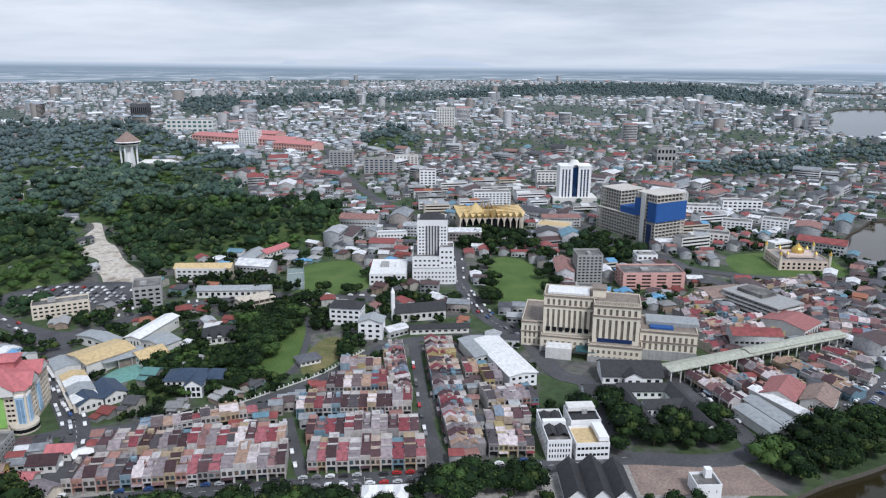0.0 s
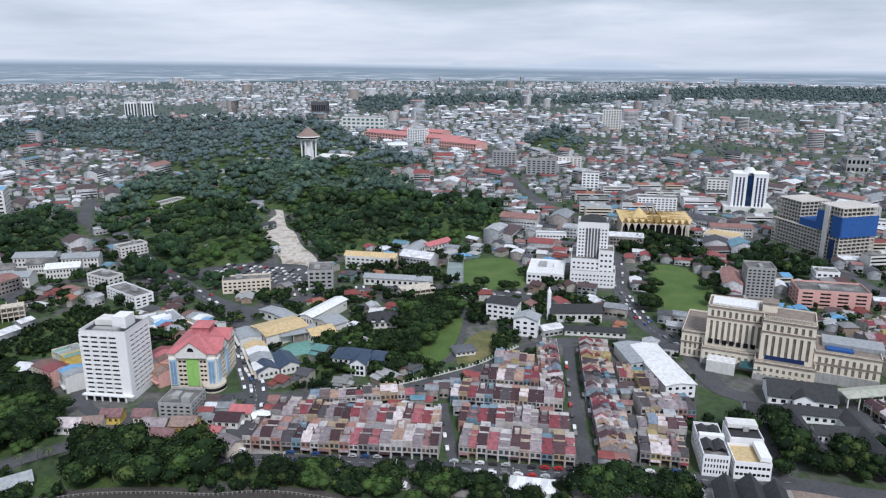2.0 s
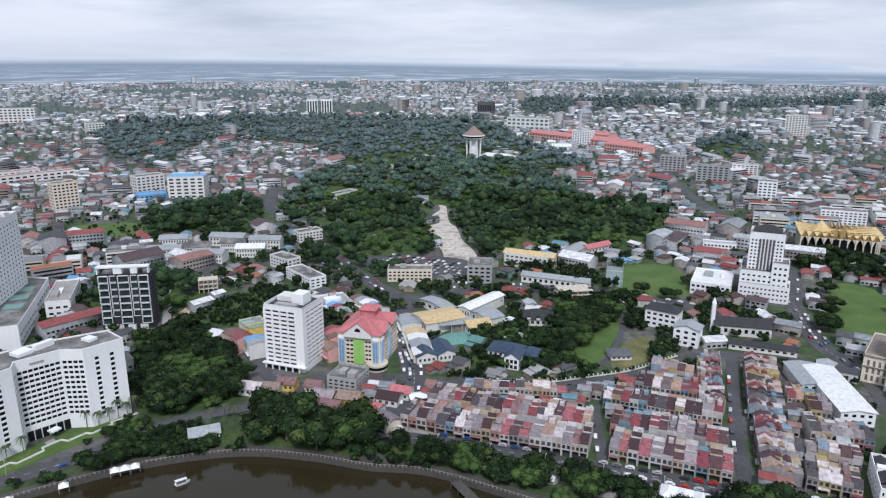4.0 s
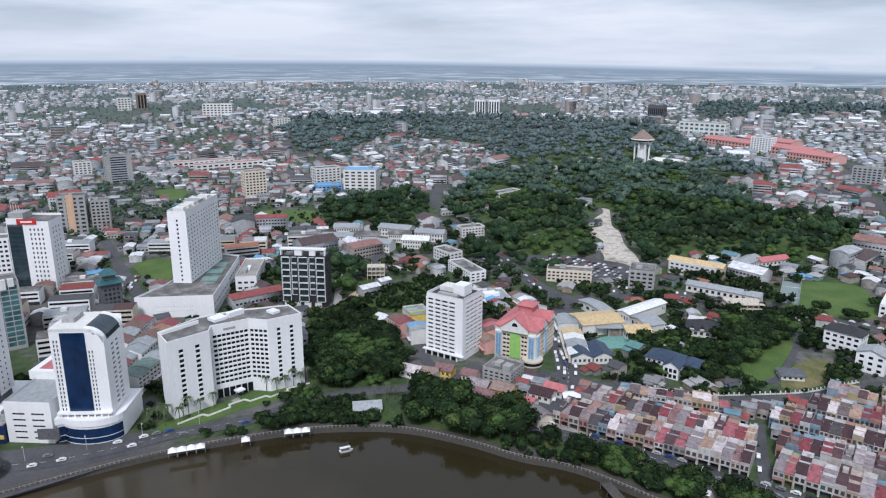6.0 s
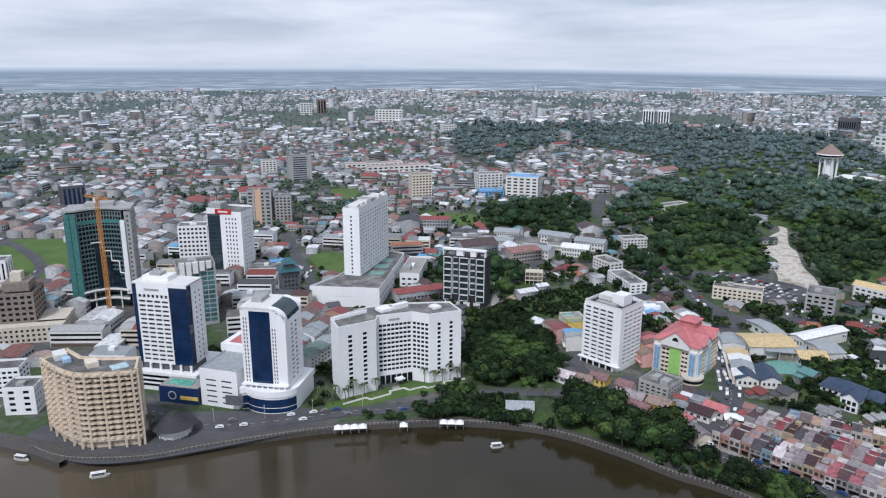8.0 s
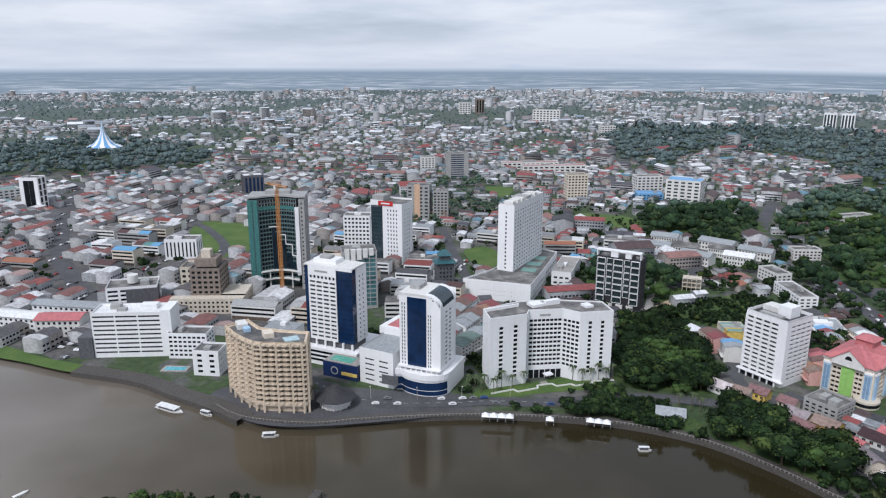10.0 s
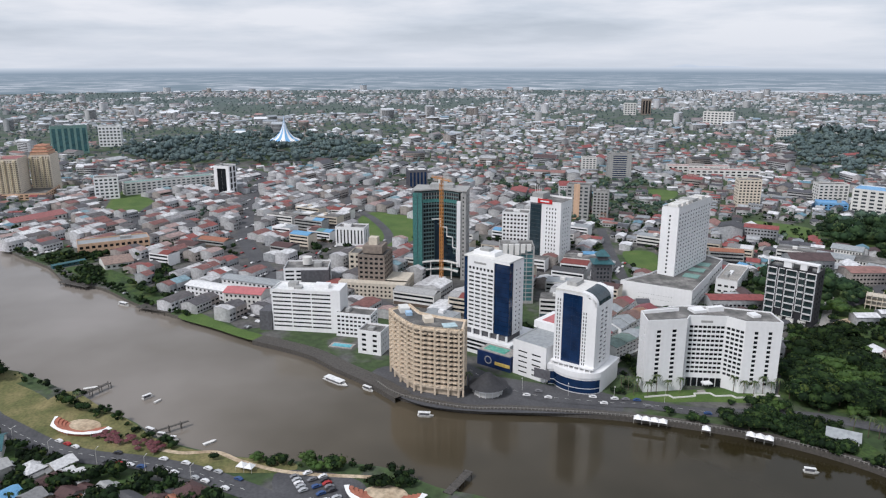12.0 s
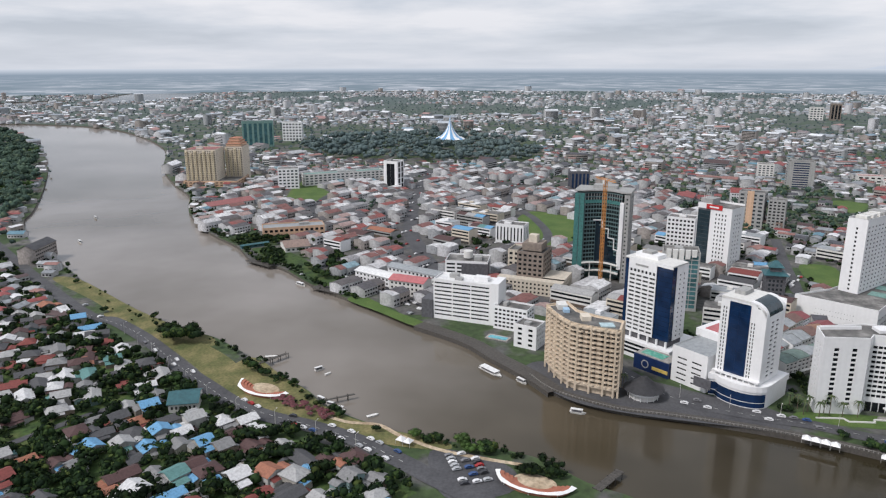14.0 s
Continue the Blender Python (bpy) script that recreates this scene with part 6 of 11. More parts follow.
    Mesh().hip(10, 17, 21, 28, h + 9, 2.6, 1.0).make("lantern_roof", REDROOF, t)
    Mesh().cone(w - 3, 1.5, 0, 3.8, 7.5, 7.5, 20).make("corner_podium", STONE, t)
    Mesh().cone(w - 3, 1.5, 1.0, 2.8, 7.62, 7.62, 20, False).make("podium_glazing", DARKWIN, t)
    footprint(-234.4, 316.4, 12, 27, 34, 4)


red_roofed()

def beige_hotel():
    """Large cream hotel of two tall blocks set corner to corner on a stone base, with low wings."""
    t = thing("hotel_building", 64, 425, -12, "cream stone hotel of two blocks with cornices and tall narrow windows", "hotel")

    def mass(x, y, w, d, z0, h, nx, nz, nside, mat_, wf=0.46, hf=0.78, roof=FLATROOF, head=2.5):
        wall = Mesh()
        pl = rect(w, d, x, y)
        for (p, q, n) in ((pl[0], pl[1], nx), (pl[1], pl[2], nside), (pl[3], pl[0], max(2, nside // 2))):
            if h - z0 > 20:    # tall window strips through four floors, arch-headed row above
                facade(wall, t, p, q, z0, h - 8, n, 1, wf=wf, hf=0.9, foot=2, head=0.5, side=1.2, bars=1, glass=BRONZEWIN, deep=0.6)
                facade(wall, t, p, q, h - 8, h, n, 1, wf=wf, hf=0.8, foot=1, head=2, side=1.2, bars=1, glass=BRONZEWIN, deep=0.6)
            else:
                facade(wall, t, p, q, z0, h, n, nz, wf=wf, hf=hf, foot=1, head=head, side=1.2, bars=0, glass=BRONZEWIN)
        plain(wall, pl[2], pl[3], z0, h)
        wall.make("wall", mat_, t)
        for z in (h - 0.9, h - 7.4):
            if z > z0 + 4:
                Mesh().prism(inset(pl, -0.5), z, z + 0.8, True, True).make("cornice", BROWN, t)
        flat_roof(t, pl, h + 0.8, mat_, roof, boxes=0)

    mass(0, 0, 36, 20, 11, 37, 10, 6, 4, HOTELCREAM)
    mass(31, -9, 28, 24, 11, 36, 7, 6, 4, HOTELCREAM)
    Mesh().box(30, 2, 36, 38, 12, 42).make("roof_tower", HOTELCREAM, t)
    Mesh().box(29.5, 1.5, 42, 38.5, 12.5, 42.8).make("tower_cornice", BROWN, t)
    mass(-1, -3, 62, 24, 0, 11, 16, 2, 5, HOTELCREAM, hf=0.6)
    mass(29, -13, 32, 14, 0, 11.4, 9, 2, 4, HOTELCREAM, hf=0.6)
    mass(-14, 4, 14, 40, 0, 17, 4, 3, 10, HOTELCREAM, roof=BROWN)
    mass(60, -2, 34, 26, 0, 19, 9, 3, 6, HOTELCREAM, roof=BROWN)
    Mesh().box(34, -9.4, 12.0, 55, -9.05, 14.5).make("blue_awning", NAVY, t, "blue awning over the terrace")
    Mesh().box(2, 3, 37.0, 28, 17, 38.2).make("roof_deck", WHITEROOF, t)
    Mesh().box(64, 8, 19, 96, 22, 21.5).make("roof_plant", METALROOF, t)
    Mesh().box(66, 2, 19, 80, 7, 20.2).make("roof_tank", BLUENET, t, "blue rooftop tank covers")
    for x0, y0, x1, y1 in ((-1.3, -3.3, 61.3, -3.06), (28.7, -13.3, 61.3, -13.06), (61.06, -13.3, 61.3, 20)):
        Mesh().box(x0, y0, 0, x1, y1, 3.6).make("stone_base", GREY, t, "grey stone plinth course")
    Mesh().box(59.7, -2.3, 0, 94.3, -2.06, 6.5).make("stone_base", GREY, t, "grey stone plinth course")
    for k in range(7):
        Mesh().box(2 + 4 * k, -0.62, 13.2, 4.6 + 4 * k, -0.06, 16.0).make("entry_window", DARKWIN, t)
    pat = Mesh()
    for k in range(26):
        pat.box(31.5 + k * 1.05, -8.8 + (k % 2) * 0.6, 36.9, 32.3 + k * 1.05, -8.4 + (k % 2) * 0.6, 38.4)
    tagged(pat.make("roof_balustrade", STONE, t), kind="stuff")
    Mesh().box(33, -6, 36.8, 57, 12, 37.1).make("roof_terrace", BROWN, t)
    can = Mesh()
    for k in range(7):
        can.bar((22 + k * 1.6, -13.5, 6.2), (24 + k * 1.6, -3.4, 6.6), 0.3)
    can.box(21.5, -13.5, 6.0, 33.5, -3.5, 6.12)
    can.make("entry_canopy", TEALROOF, t, "dark green glass entry canopy")
    lat = Mesh()
    for k in range(12):
        lat.box(3.2 + k * 1.33, -14.25, 0.4, 3.5 + k * 1.33, -14.05, 7.3)
    lat.make("annex_lattice", OFFWHITE, t)
    Mesh().box(3, -14, 0, 19, -5, 7.5).make("annex", OFFWHITE, t)
    Mesh().box(4, -13, 7.5, 18, -6, 8.1).make("annex_roof", WHITEROOF, t)
    footprint(48, 405, -8, 116, 50, 1)


beige_hotel()


def white_tower():
    t = thing("office_tower", -23, 556, 1, "white office tower on a stepped white base with dark cap", "tower")
    wall = Mesh()
    facade(wall, t, (2, 14), (27, 14), 0, 51, 9, 10, wf=0.5, hf=0.5, foot=18, head=5, side=0.8, bars=0)
    facade(wall, t, (27, 14), (27, 36), 0, 51, 6, 10, wf=0.5, hf=0.5, foot=18, head=5, side=0.8, bars=0)
    plain(wall, (27, 36), (2, 36), 0, 51)
    facade(wall, t, (2, 36), (2, 14), 0, 51, 6, 10, wf=0.5, hf=0.5, foot=18, head=5, side=0.8, bars=0)
    wall.make("wall", WHITE, t)
    Mesh().hip(4, 16, 25, 34, 51, 4.5, 0, 0.3).make("cap", DARKROOF, t)
    g = Mesh()
    for i in range(5):
        g.box(9 + i * 2.4, 13.6, 19, 10.4 + i * 2.4, 13.98, 46)
    g.make("centre_panel", DARKGREY, t)
    for x, y, w, d, h, nx, nz in ((-2, 0, 36, 14, 13, 12, 3), (-2, 5, 24, 40, 22, 6, 5), (20, 4, 12, 18, 30, 3, 6)):
        wl_ = Mesh()
        pl = rect(w, d, x, y)
        for i in range(4):
            if i in (0, 3):
                facade(wl_, t, pl[i], pl[(i + 1) % 4], 0, h, nx, nz, wf=0.5, hf=0.38, foot=1, head=1.5, side=0.8, bars=0)
            else:
                plain(wl_, pl[i], pl[(i + 1) % 4], 0, h)
        wl_.make("base_wing", WHITE, t)
        flat_roof(t, pl, h + 0.6, WHITE, boxes=0)
    footprint(-25, 556, 1, 36, 46)


white_tower()
block("exhibition_hall", -60, 553, 1, 30, 42, 10, WHITE, "white framed hall with pale flat roof", front=(8, 2), side=(9, 2), roof=WHITEROOF, boxes=2)
footprint(-60, 553, 1, 30, 42)
block("old_office", -66, 690, 8, 30, 12, 9, WHITE, "long low white colonial office", front=(9, 2), side=(3, 2), roof=METALROOF, boxes=0)
footprint(-66, 690, 8, 30, 12)


def golden_hall():
    """Cultural hall: pointed golden roof petals over tall arches."""
    t = thing("cultural_hall", 18, 722, 5, "golden-roofed hall with pointed arches and dark glass", "hall")
    w, d, h = 66, 44, 17
    Mesh().box(3, 3, 0, w - 3, d - 3, h).make("glass_core", DARKWIN, t)
    n = 10
    for fix in (0, d):
        for i in range(n):
            x0, x1 = w * i / n, w * (i + 1) / n
            mid_ = (x0 + x1) / 2
            tall = h + (7 if i in (4, 5) else 3)
            y0, y1 = (0, -3.5) if fix == 0 else (d, d + 3.5)
            arch = Mesh()
            for k in range(8):
                s0, s1 = k / 8, (k + 1) / 8
                z0_, z1_ = 9 + (h - 9) * math.sin(s0 * math.pi / 2), 9 + (h - 9) * math.sin(s1 * math.pi / 2)
                for sg in (-1, 1):
                    a0, a1 = mid_ + sg * (x1 - x0) / 2 * (1 - s0), mid_ + sg * (x1 - x0) / 2 * (1 - s1)
                    e = mid_ + sg * (x1 - x0) / 2
                    q = [(a0, y0, z0_), (e, y0, z0_), (e, y0, z1_), (a1, y0, z1_)]
                    arch.face(*(q if (sg > 0) == (fix == 0) else q[::-1]))
            arch.make("arch", CREAM, t)
            Mesh().box(x0 - 0.5, min(y0, y0 + (y1 - y0) * 0.4) , 0, x0 + 0.5, max(y0, y0 + (y1 - y0) * 0.4), h).make("column", CREAM, t)
            petal = Mesh()
            petal.face((x0, y0, h), (x1, y0, h), (mid_ + 0.5, (y0 + y1) / 2, h + 0.4 * 7), (mid_, y1, tall + 3))
            petal.face((x0, y0, h), (mid_, y1, tall + 3), (x0, d / 2, h + 3))
            petal.face((x1, y0, h), (x1, d / 2, h + 3), (mid_, y1, tall + 3))
            petal.make("roof_petal", GOLD, t)
    for fix in (0, w):
        for i in range(6):
            y0, y1 = d * i / 6, d * (i + 1) / 6
            petal = Mesh()
            out_ = -3.5 if fix == 0 else w + 3.5
            petal.face((fix, y0, h), (fix, y1, h), (out_, (y0 + y1) / 2, h + 5.5))
            petal.face((fix, y0, h), (out_, (y0 + y1) / 2, h + 5.5), (w / 2, y0, h + 3.4))
            petal.face((fix, y1, h), (w / 2, y1, h + 3.4), (out_, (y0 + y1) / 2, h + 5.5))
            petal.make("roof_petal", GOLD, t)
            Mesh().box(fix - 0.5, y0 - 0.5, 0, fix + 0.5, y0 + 0.5, h).make("column", CREAM, t)
    Mesh().hip(1, 1, w - 1, d - 1, h - 0.2, 4.5, 0, 0.4).make("roof", GOLD, t)
    peak = Mesh()
    peak.prism([(18 + 11 * math.cos(a), 18 + 11 * math.sin(a)) for a in [i * math.pi / 4 for i in range(8)]], h + 2, h + 13, shrink=0.04)
    peak.make("peak", GOLD, t)
    Mesh().box(w / 2 - 6, -0.6, 0, w / 2 + 6, 0.2, h - 1).make("great_window", DARKWIN, t)
    footprint(18, 722, 5, w, d, 5)


golden_hall()
block("office_block", 98, 730, -20, 34, 26, 9, OFFWHITE, "low office with tan flat roof", front=(8, 2), side=(6, 2), roof=TANROOF, boxes=0)
footprint(98, 730, -20, 34, 26)


def scaffold_tower():
    """Half-built twin tower block: bare concrete frames wrapped in blue net."""
    t = thing("unfinished_building", 167, 756, -62, "half-built concrete frame towers wrapped in blue netting", "building")

    def bare(x, y, w, d, z0, z1, nx, nd):
        n = int((z1 - z0) / 3.4)
        for j in range(n + 1):
            z = z0 + j * (z1 - z0) / n
            Mesh().box(x, y, z - 0.35, x + w, y + d, z + 0.35).make("floor_slab", PALECONC, t)
        # solid core in the shaded colour stands for shade between the floors
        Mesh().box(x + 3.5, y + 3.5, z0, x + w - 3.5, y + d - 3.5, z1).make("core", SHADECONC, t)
        cols = Mesh()
        for i in range(nx + 1):
            for yy in (y + 0.1, y + d - 0.9):
                cols.box(x + (w - 0.8) * i / nx, yy, z0, x + (w - 0.8) * i / nx + 0.8, yy + 0.8, z1)
        for i in range(nd + 1):
            for xx in (x + 0.1, x + w - 0.9):
                cols.box(xx, y + (d - 0.8) * i / nd, z0, xx + 0.8, y + (d - 0.8) * i / nd + 0.8, z1)
        tagged(cols.make("frame", PALECONC, t), kind="stuff")

    bare(0, 0, 87, 40, 0, 24, 22, 8)
    bare(0, 4, 32, 34, 24, 45, 8, 7)
    bare(58, 0, 29, 40, 24, 50, 8, 8)
    Mesh().box(34, 2, 24, 57, 30, 31).make("net", BLUENET, t, "blue safety netting")
    Mesh().box(57.6, -0.5, 26, 66, 0.2, 44).make("net", BLUENET, t, "blue safety netting")
    Mesh().box(76, -0.6, 23, 87.6, 0.2, 42).make("net", BLUENET, t, "blue safety netting")
    Mesh().box(87.1, 0.5, 23, 87.7, 40, 42).make("net", BLUENET, t, "blue safety netting")
    Mesh().box(66.5, -0.8, 0, 72, 0.3, 50).make("hoist", OFFWHITE, t)
    Mesh().box(76, -0.8, 0, 82, 0.2, 20).make("dark_net", NAVY, t)
    footprint(167, 756, -62, 87, 42, 4)


scaffold_tower()


def twin_white():
    t = thing("office_tower", 146, 882, 0, "white twin-shaft office tower with vertical glass strips", "tower")
    w, d, h = 39, 25, 46
    for x0 in (0, 23):
        wall = Mesh()
        facade(wall, t, (x0, 0), (x0 + 16, 0), 0, h, 3, 12, wf=0.55, hf=0.92, foot=6, head=3, side=2, bars=0, glass=BLUEGLASS)
        plain(wall, (x0 + 16, 0), (x0 + 16, d), 0, h); plain(wall, (x0 + 16, d), (x0, d), 0, h); plain(wall, (x0, d), (x0, 0), 0, h)
        wall.make("shaft", WHITE, t)
        Mesh().box(x0 - 0.5, -0.5, h, x0 + 16.5, d, h + 1.5).make("cap", WHITE, t)
    Mesh().box(16, 2, 0, 23, d - 1, h - 1).make("link", BLUEGLASS, t)
    Mesh().cone(w / 2, d / 2, h + 1.5, h + 7, 8, 4, 20).make("crown", OFFWHITE, t)
    Mesh().box(-8, -6, 0, w + 8, d + 4, 8).make("podium", OFFWHITE, t)
    footprint(138, 876, 0, 55, 35)


twin_white()
for nm, x, y, a, w, d, h, m_, lab, fr, sd, gl in (
    ("office_tower", 110, 558, 1, 21, 20, 25, GREY, "grey office tower with red tiled cap", (6, 9), (5, 9), DARKWIN),
    ("shopping_block", 145, 545, 1, 50, 25, 14, PINK, "pink shopping block with open parking decks", (4, 4), (3, 4), DARKWIN),
    ("office_block", 171, 601, 1, 18, 15, 13, WHITE, "white corner office with window rows", (4, 3), (3, 3), DARKWIN),
    ("office_block", 38, 866, 4, 46, 20, 17, WHITE, "white office block with many windows", (10, 5), (4, 5), MIDWIN),
    ("office_block", 133, 998, 0, 55, 20, 20, OFFWHITE, "white office block with flat roof", (10, 5), (4, 5), MIDWIN),
    ("residential_tower", -17, 1798, 1, 45, 25, 49, OFFWHITE, "pale high-rise block standing among houses", (7, 12), (3, 12), MIDWIN),
    ("residential_tower", -33, 982, 1, 23, 20, 25, WHITE, "white slab block with window rows", (4, 6), (3, 6), MIDWIN),
    ("office_tower", -887, 2047, 1, 47, 30, 38, DARKGREY, "dark far office tower with white ribs", (8, 1), (4, 1), DARKWIN),
    ("hospital_block", -642, 1663, 1, 108, 30, 30, OFFWHITE, "long far hospital with blue glass bands", (9, 3), (3, 3), TEALGLASS),
    ("apartment_block", -188, 1171, 1, 39, 15, 25, GREY, "grey apartment slab with window rows", (6, 6), (2, 6), BLUEGLASS),
    ("apartment_block", -123, 1099, 1, 46, 15, 24, GREY, "grey apartment slab with window rows", (6, 6), (2, 6), BLUEGLASS),
    ("apartment_block", -78, 1156, 1, 37, 15, 21, OFFWHITE, "pale apartment slab with window rows", (6, 6), (2, 6), MIDWIN),
    ("government_tower", 369, 1227, 1, 33, 30, 26, GREY, "grey office tower with pilasters", (5, 2), (4, 2), DARKWIN),
    ("residential_tower", -412, 1440, -10, 40, 22, 30, WHITE, "white hospital tower beside pink roofs", (7, 8), (3, 8), MIDWIN),
    ("school_building", -79, 466, -8, 22, 14, 13, WHITE, "white school building with dark roof", (5, 3), (3, 3), DARKWIN),
    ("old_block", -290, 471, 26, 37, 14, 11, CREAM, "cream row of shops with dark windows", (10, 3), (3, 3), DARKWIN),
    ("office_block", -220, 559, 0, 40, 16, 12, OFFWHITE, "pale two-storey school block", (9, 3), (3, 3), MIDWIN),
    ("office_block", -229, 497, 20, 20, 24, 16, GREY, "grey office with tan gable end", (4, 4), (4, 4), DARKWIN),
    ("villa", -518, 725, 80, 46, 14, 9, OFFWHITE, "long pale hillside house", (8, 2), (3, 2), DARKWIN),
    ("office_block", -432, 540, 62, 26, 14, 11, OFFWHITE, "pale three-storey block below the hill", (7, 3), (3, 3), DARKWIN),
    ("office_block", -407, 464, -15, 26, 14, 11, OFFWHITE, "pale three-storey block beside the hill road", (6, 3), (3, 3), DARKWIN),
    ("office_block", -372, 442, -25, 41, 15, 10, WHITE, "white three-storey shop row with red roof sheets", (10, 3), (3, 3), DARKWIN),
    ("office_block", 282, 815, -10, 40, 18, 12, WHITE, "white office block with flat roof", (8, 3), (4, 3), DARKWIN),
    ("office_block", 335, 836, -5, 46, 16, 14, WHITE, "white office block with flat roof", (8, 3), (4, 3), DARKWIN),
    ("office_block", 340, 740, -30, 26, 16, 14, WHITE, "white office block with flat roof", (6, 4), (4, 4), DARKWIN),
    ("office_block", 250, 690, -20, 34, 16, 12, OFFWHITE, "pale office block with flat roof", (7, 3), (4, 3), DARKWIN),
    ("office_block", 300, 745, -20, 30, 16, 11, WHITE, "white office block with flat roof", (7, 3), (4, 3), DARKWIN),
):
    block(nm, x, y, a, w, d, h, m_, lab, front=fr, side=sd, glass=gl, group="town blocks", boxes=1)
    footprint(x, y, a, w, d)
Mesh().hip(0, 0, 22, 14, 13.0, 3.5, 0.8).make("roof", DARKROOF, bpy.data.objects["school_building"])


def hill_tower():
    """Civic lookout tower: round ribbed shaft flaring to a shingled cone."""
    t = thing("lookout_tower", -511, 1156, 0, "white lookout tower with brown conical shingle roof", "tower")
    Mesh().cone(0, 0, 0, 34, 9, 7, 16).make("shaft", WHITE, t)
    for i in range(8):
        a = i * math.pi / 4
        Mesh().bar((12.5 * math.cos(a), 12.5 * math.sin(a), 0), (13.5 * math.cos(a), 13.5 * math.sin(a), 36), 2.0).make("leg", WHITE, t)
    Mesh().cone(0, 0, 36, 38.5, 16, 19, 16).make("gallery_floor", WHITE, t)
    Mesh().cone(0, 0, 38.5, 41.5, 17, 17, 16).make("gallery_glazing", DARKWIN, t)
    Mesh().cone(0, 0, 41.5, 43, 20, 19.5, 16).make("eaves", WHITE, t)
    Mesh().cone(0, 0, 43, 58, 19.5, 1.2, 16).make("roof", SHINGLE, t)
    Mesh().box(16, -8, 0, 76, 10, 8).make("hall", WHITE, t)
    Mesh().hip(16, -8, 76, 10, 8, 5, 1).make("hall_roof", OFFWHITE, t)
    footprint(-530, 1140, 0, 110, 36)
mark([(-535, 1142), (-440, 1142), (-405, 1072), (-500, 1072)], GRASS)


hill_tower()


def mosque():
    t = thing("mosque", 296, 599, -4, "pale pink mosque with golden onion dome and minarets", "mosque")
    w, d, h = 42, 35, 9
    wall = Mesh()
    pl = rect(w, d)
    for i in range(4):
        facade(wall, t, pl[i], pl[(i + 1) % 4], 0, h, 9, 2, wf=0.5, hf=0.6, foot=0.5, head=1.5, side=1)
    wall.make("wall", ROSE, t)
    flat_roof(t, pl, h + 0.6, ROSE, PAVING, boxes=0)
    Mesh().cone(w / 2, d / 2, h, h + 3, 5.8, 5.3, 20).make("drum", ROSE, t)
    Mesh().box(9, 8, h + 0.5, w - 9, d - 8, h + 2.6).make("upper_storey", ROSE, t)
    for x, y in ((9, 8), (w - 9, 8), (w - 9, d - 8), (9, d - 8)):
        Mesh().cone(x, y, h + 0.5, h + 4, 1.6, 1.5, 10).make("turret", ROSE, t)
        Mesh().cone(x, y, h + 4, h + 6.8, 1.7, 0.1, 10).make("turret_dome", DOMEGOLD, t)
    dome = Mesh()
    prof = [(5.0, 0), (5.5, 1.4), (5.1, 3.1), (3.8, 4.8), (2.1, 6.2), (0.8, 7.4), (0.15, 9.5)]
    for (r0, z0_), (r1, z1_) in zip(prof, prof[1:]):
        dome.cone(w / 2, d / 2, h + 3 + z0_, h + 3 + z1_, r0, r1, 20, False)
    dome.make("dome", DOMEGOLD, t)
    for x, y in ((0, 0), (w, 0), (w, d), (0, d)):
        m = Mesh().cone(x, y, 0, 14, 1.3, 1.1, 10)
        m.make("minaret", CREAM, t)
        Mesh().cone(x, y, 14, 18, 1.6, 0.1, 10).make("minaret_cap", DOMEGOLD, t)
    footprint(296, 599, -4, w, d, 4)


mosque()


def gabled(name, x, y, turn, w, d, h, rise, wall_mat, roof_mat, label, category="building", along="x", front=(6, 1), group="", over=0.8):
    """A simple hall with a pitched roof."""
    t = thing(name, x, y, turn, label, category, group)
    wall = Mesh()
    pl = rect(w, d)
    facade(wall, t, pl[0], pl[1], 0, h, *front, wf=0.5, hf=0.5, foot=0.6, head=0.5, side=0.6, bars=1)
    plain(wall, pl[1], pl[2], 0, h); plain(wall, pl[2], pl[3], 0, h); plain(wall, pl[3], pl[0], 0, h)
    if along == "x":
        wall.face((0, d, h), (0, 0, h), (0, d / 2, h + rise)); wall.face((w, 0, h), (w, d, h), (w, d / 2, h + rise))
    else:
        wall.face((0, 0, h), (w, 0, h), (w / 2, 0, h + rise)); wall.face((w, d, h), (0, d, h), (w / 2, d, h + rise))
    wall.make("wall", wall_mat, t)
    Mesh().gable(0, 0, w, d, h + 0.1, rise, over, 0.3, along).make("roof", roof_mat, t)
    footprint(x, y, turn, w, d)
    return t


# church, courthouse, waterfront halls and sheds
ch = gabled("church", -33, 470, 13, 36, 13, 7, 4.5, OFFWHITE, DARKROOF, "white church with steep dark roof and slim spire", "church", front=(8, 1))
Mesh().box(-2.5, 3, 0, 0.0, 6, 21).make("spire_shaft", WHITE, ch)
Mesh().prism(rect(2.9, 3.4, -2.7, 2.8), 21, 25, shrink=0.05).make("spire", WHITE, ch)
gabled("school_hall", -56, 440, -5, 16, 12, 12, 3, WHITE, METALROOF, "white gabled school hall", "hall", along="y", front=(3, 3))
gabled("school_block", -22, 448, 5, 40, 8, 4, 2, OFFWHITE, DARKROOF, "low school block with dark roof", front=(9, 1))
lawn([(109, 347), (126, 346), (127, 357), (108, 358)], TURF, "small green lawn in the courthouse courtyard", z=0.13, code=BUILT, round_=False)
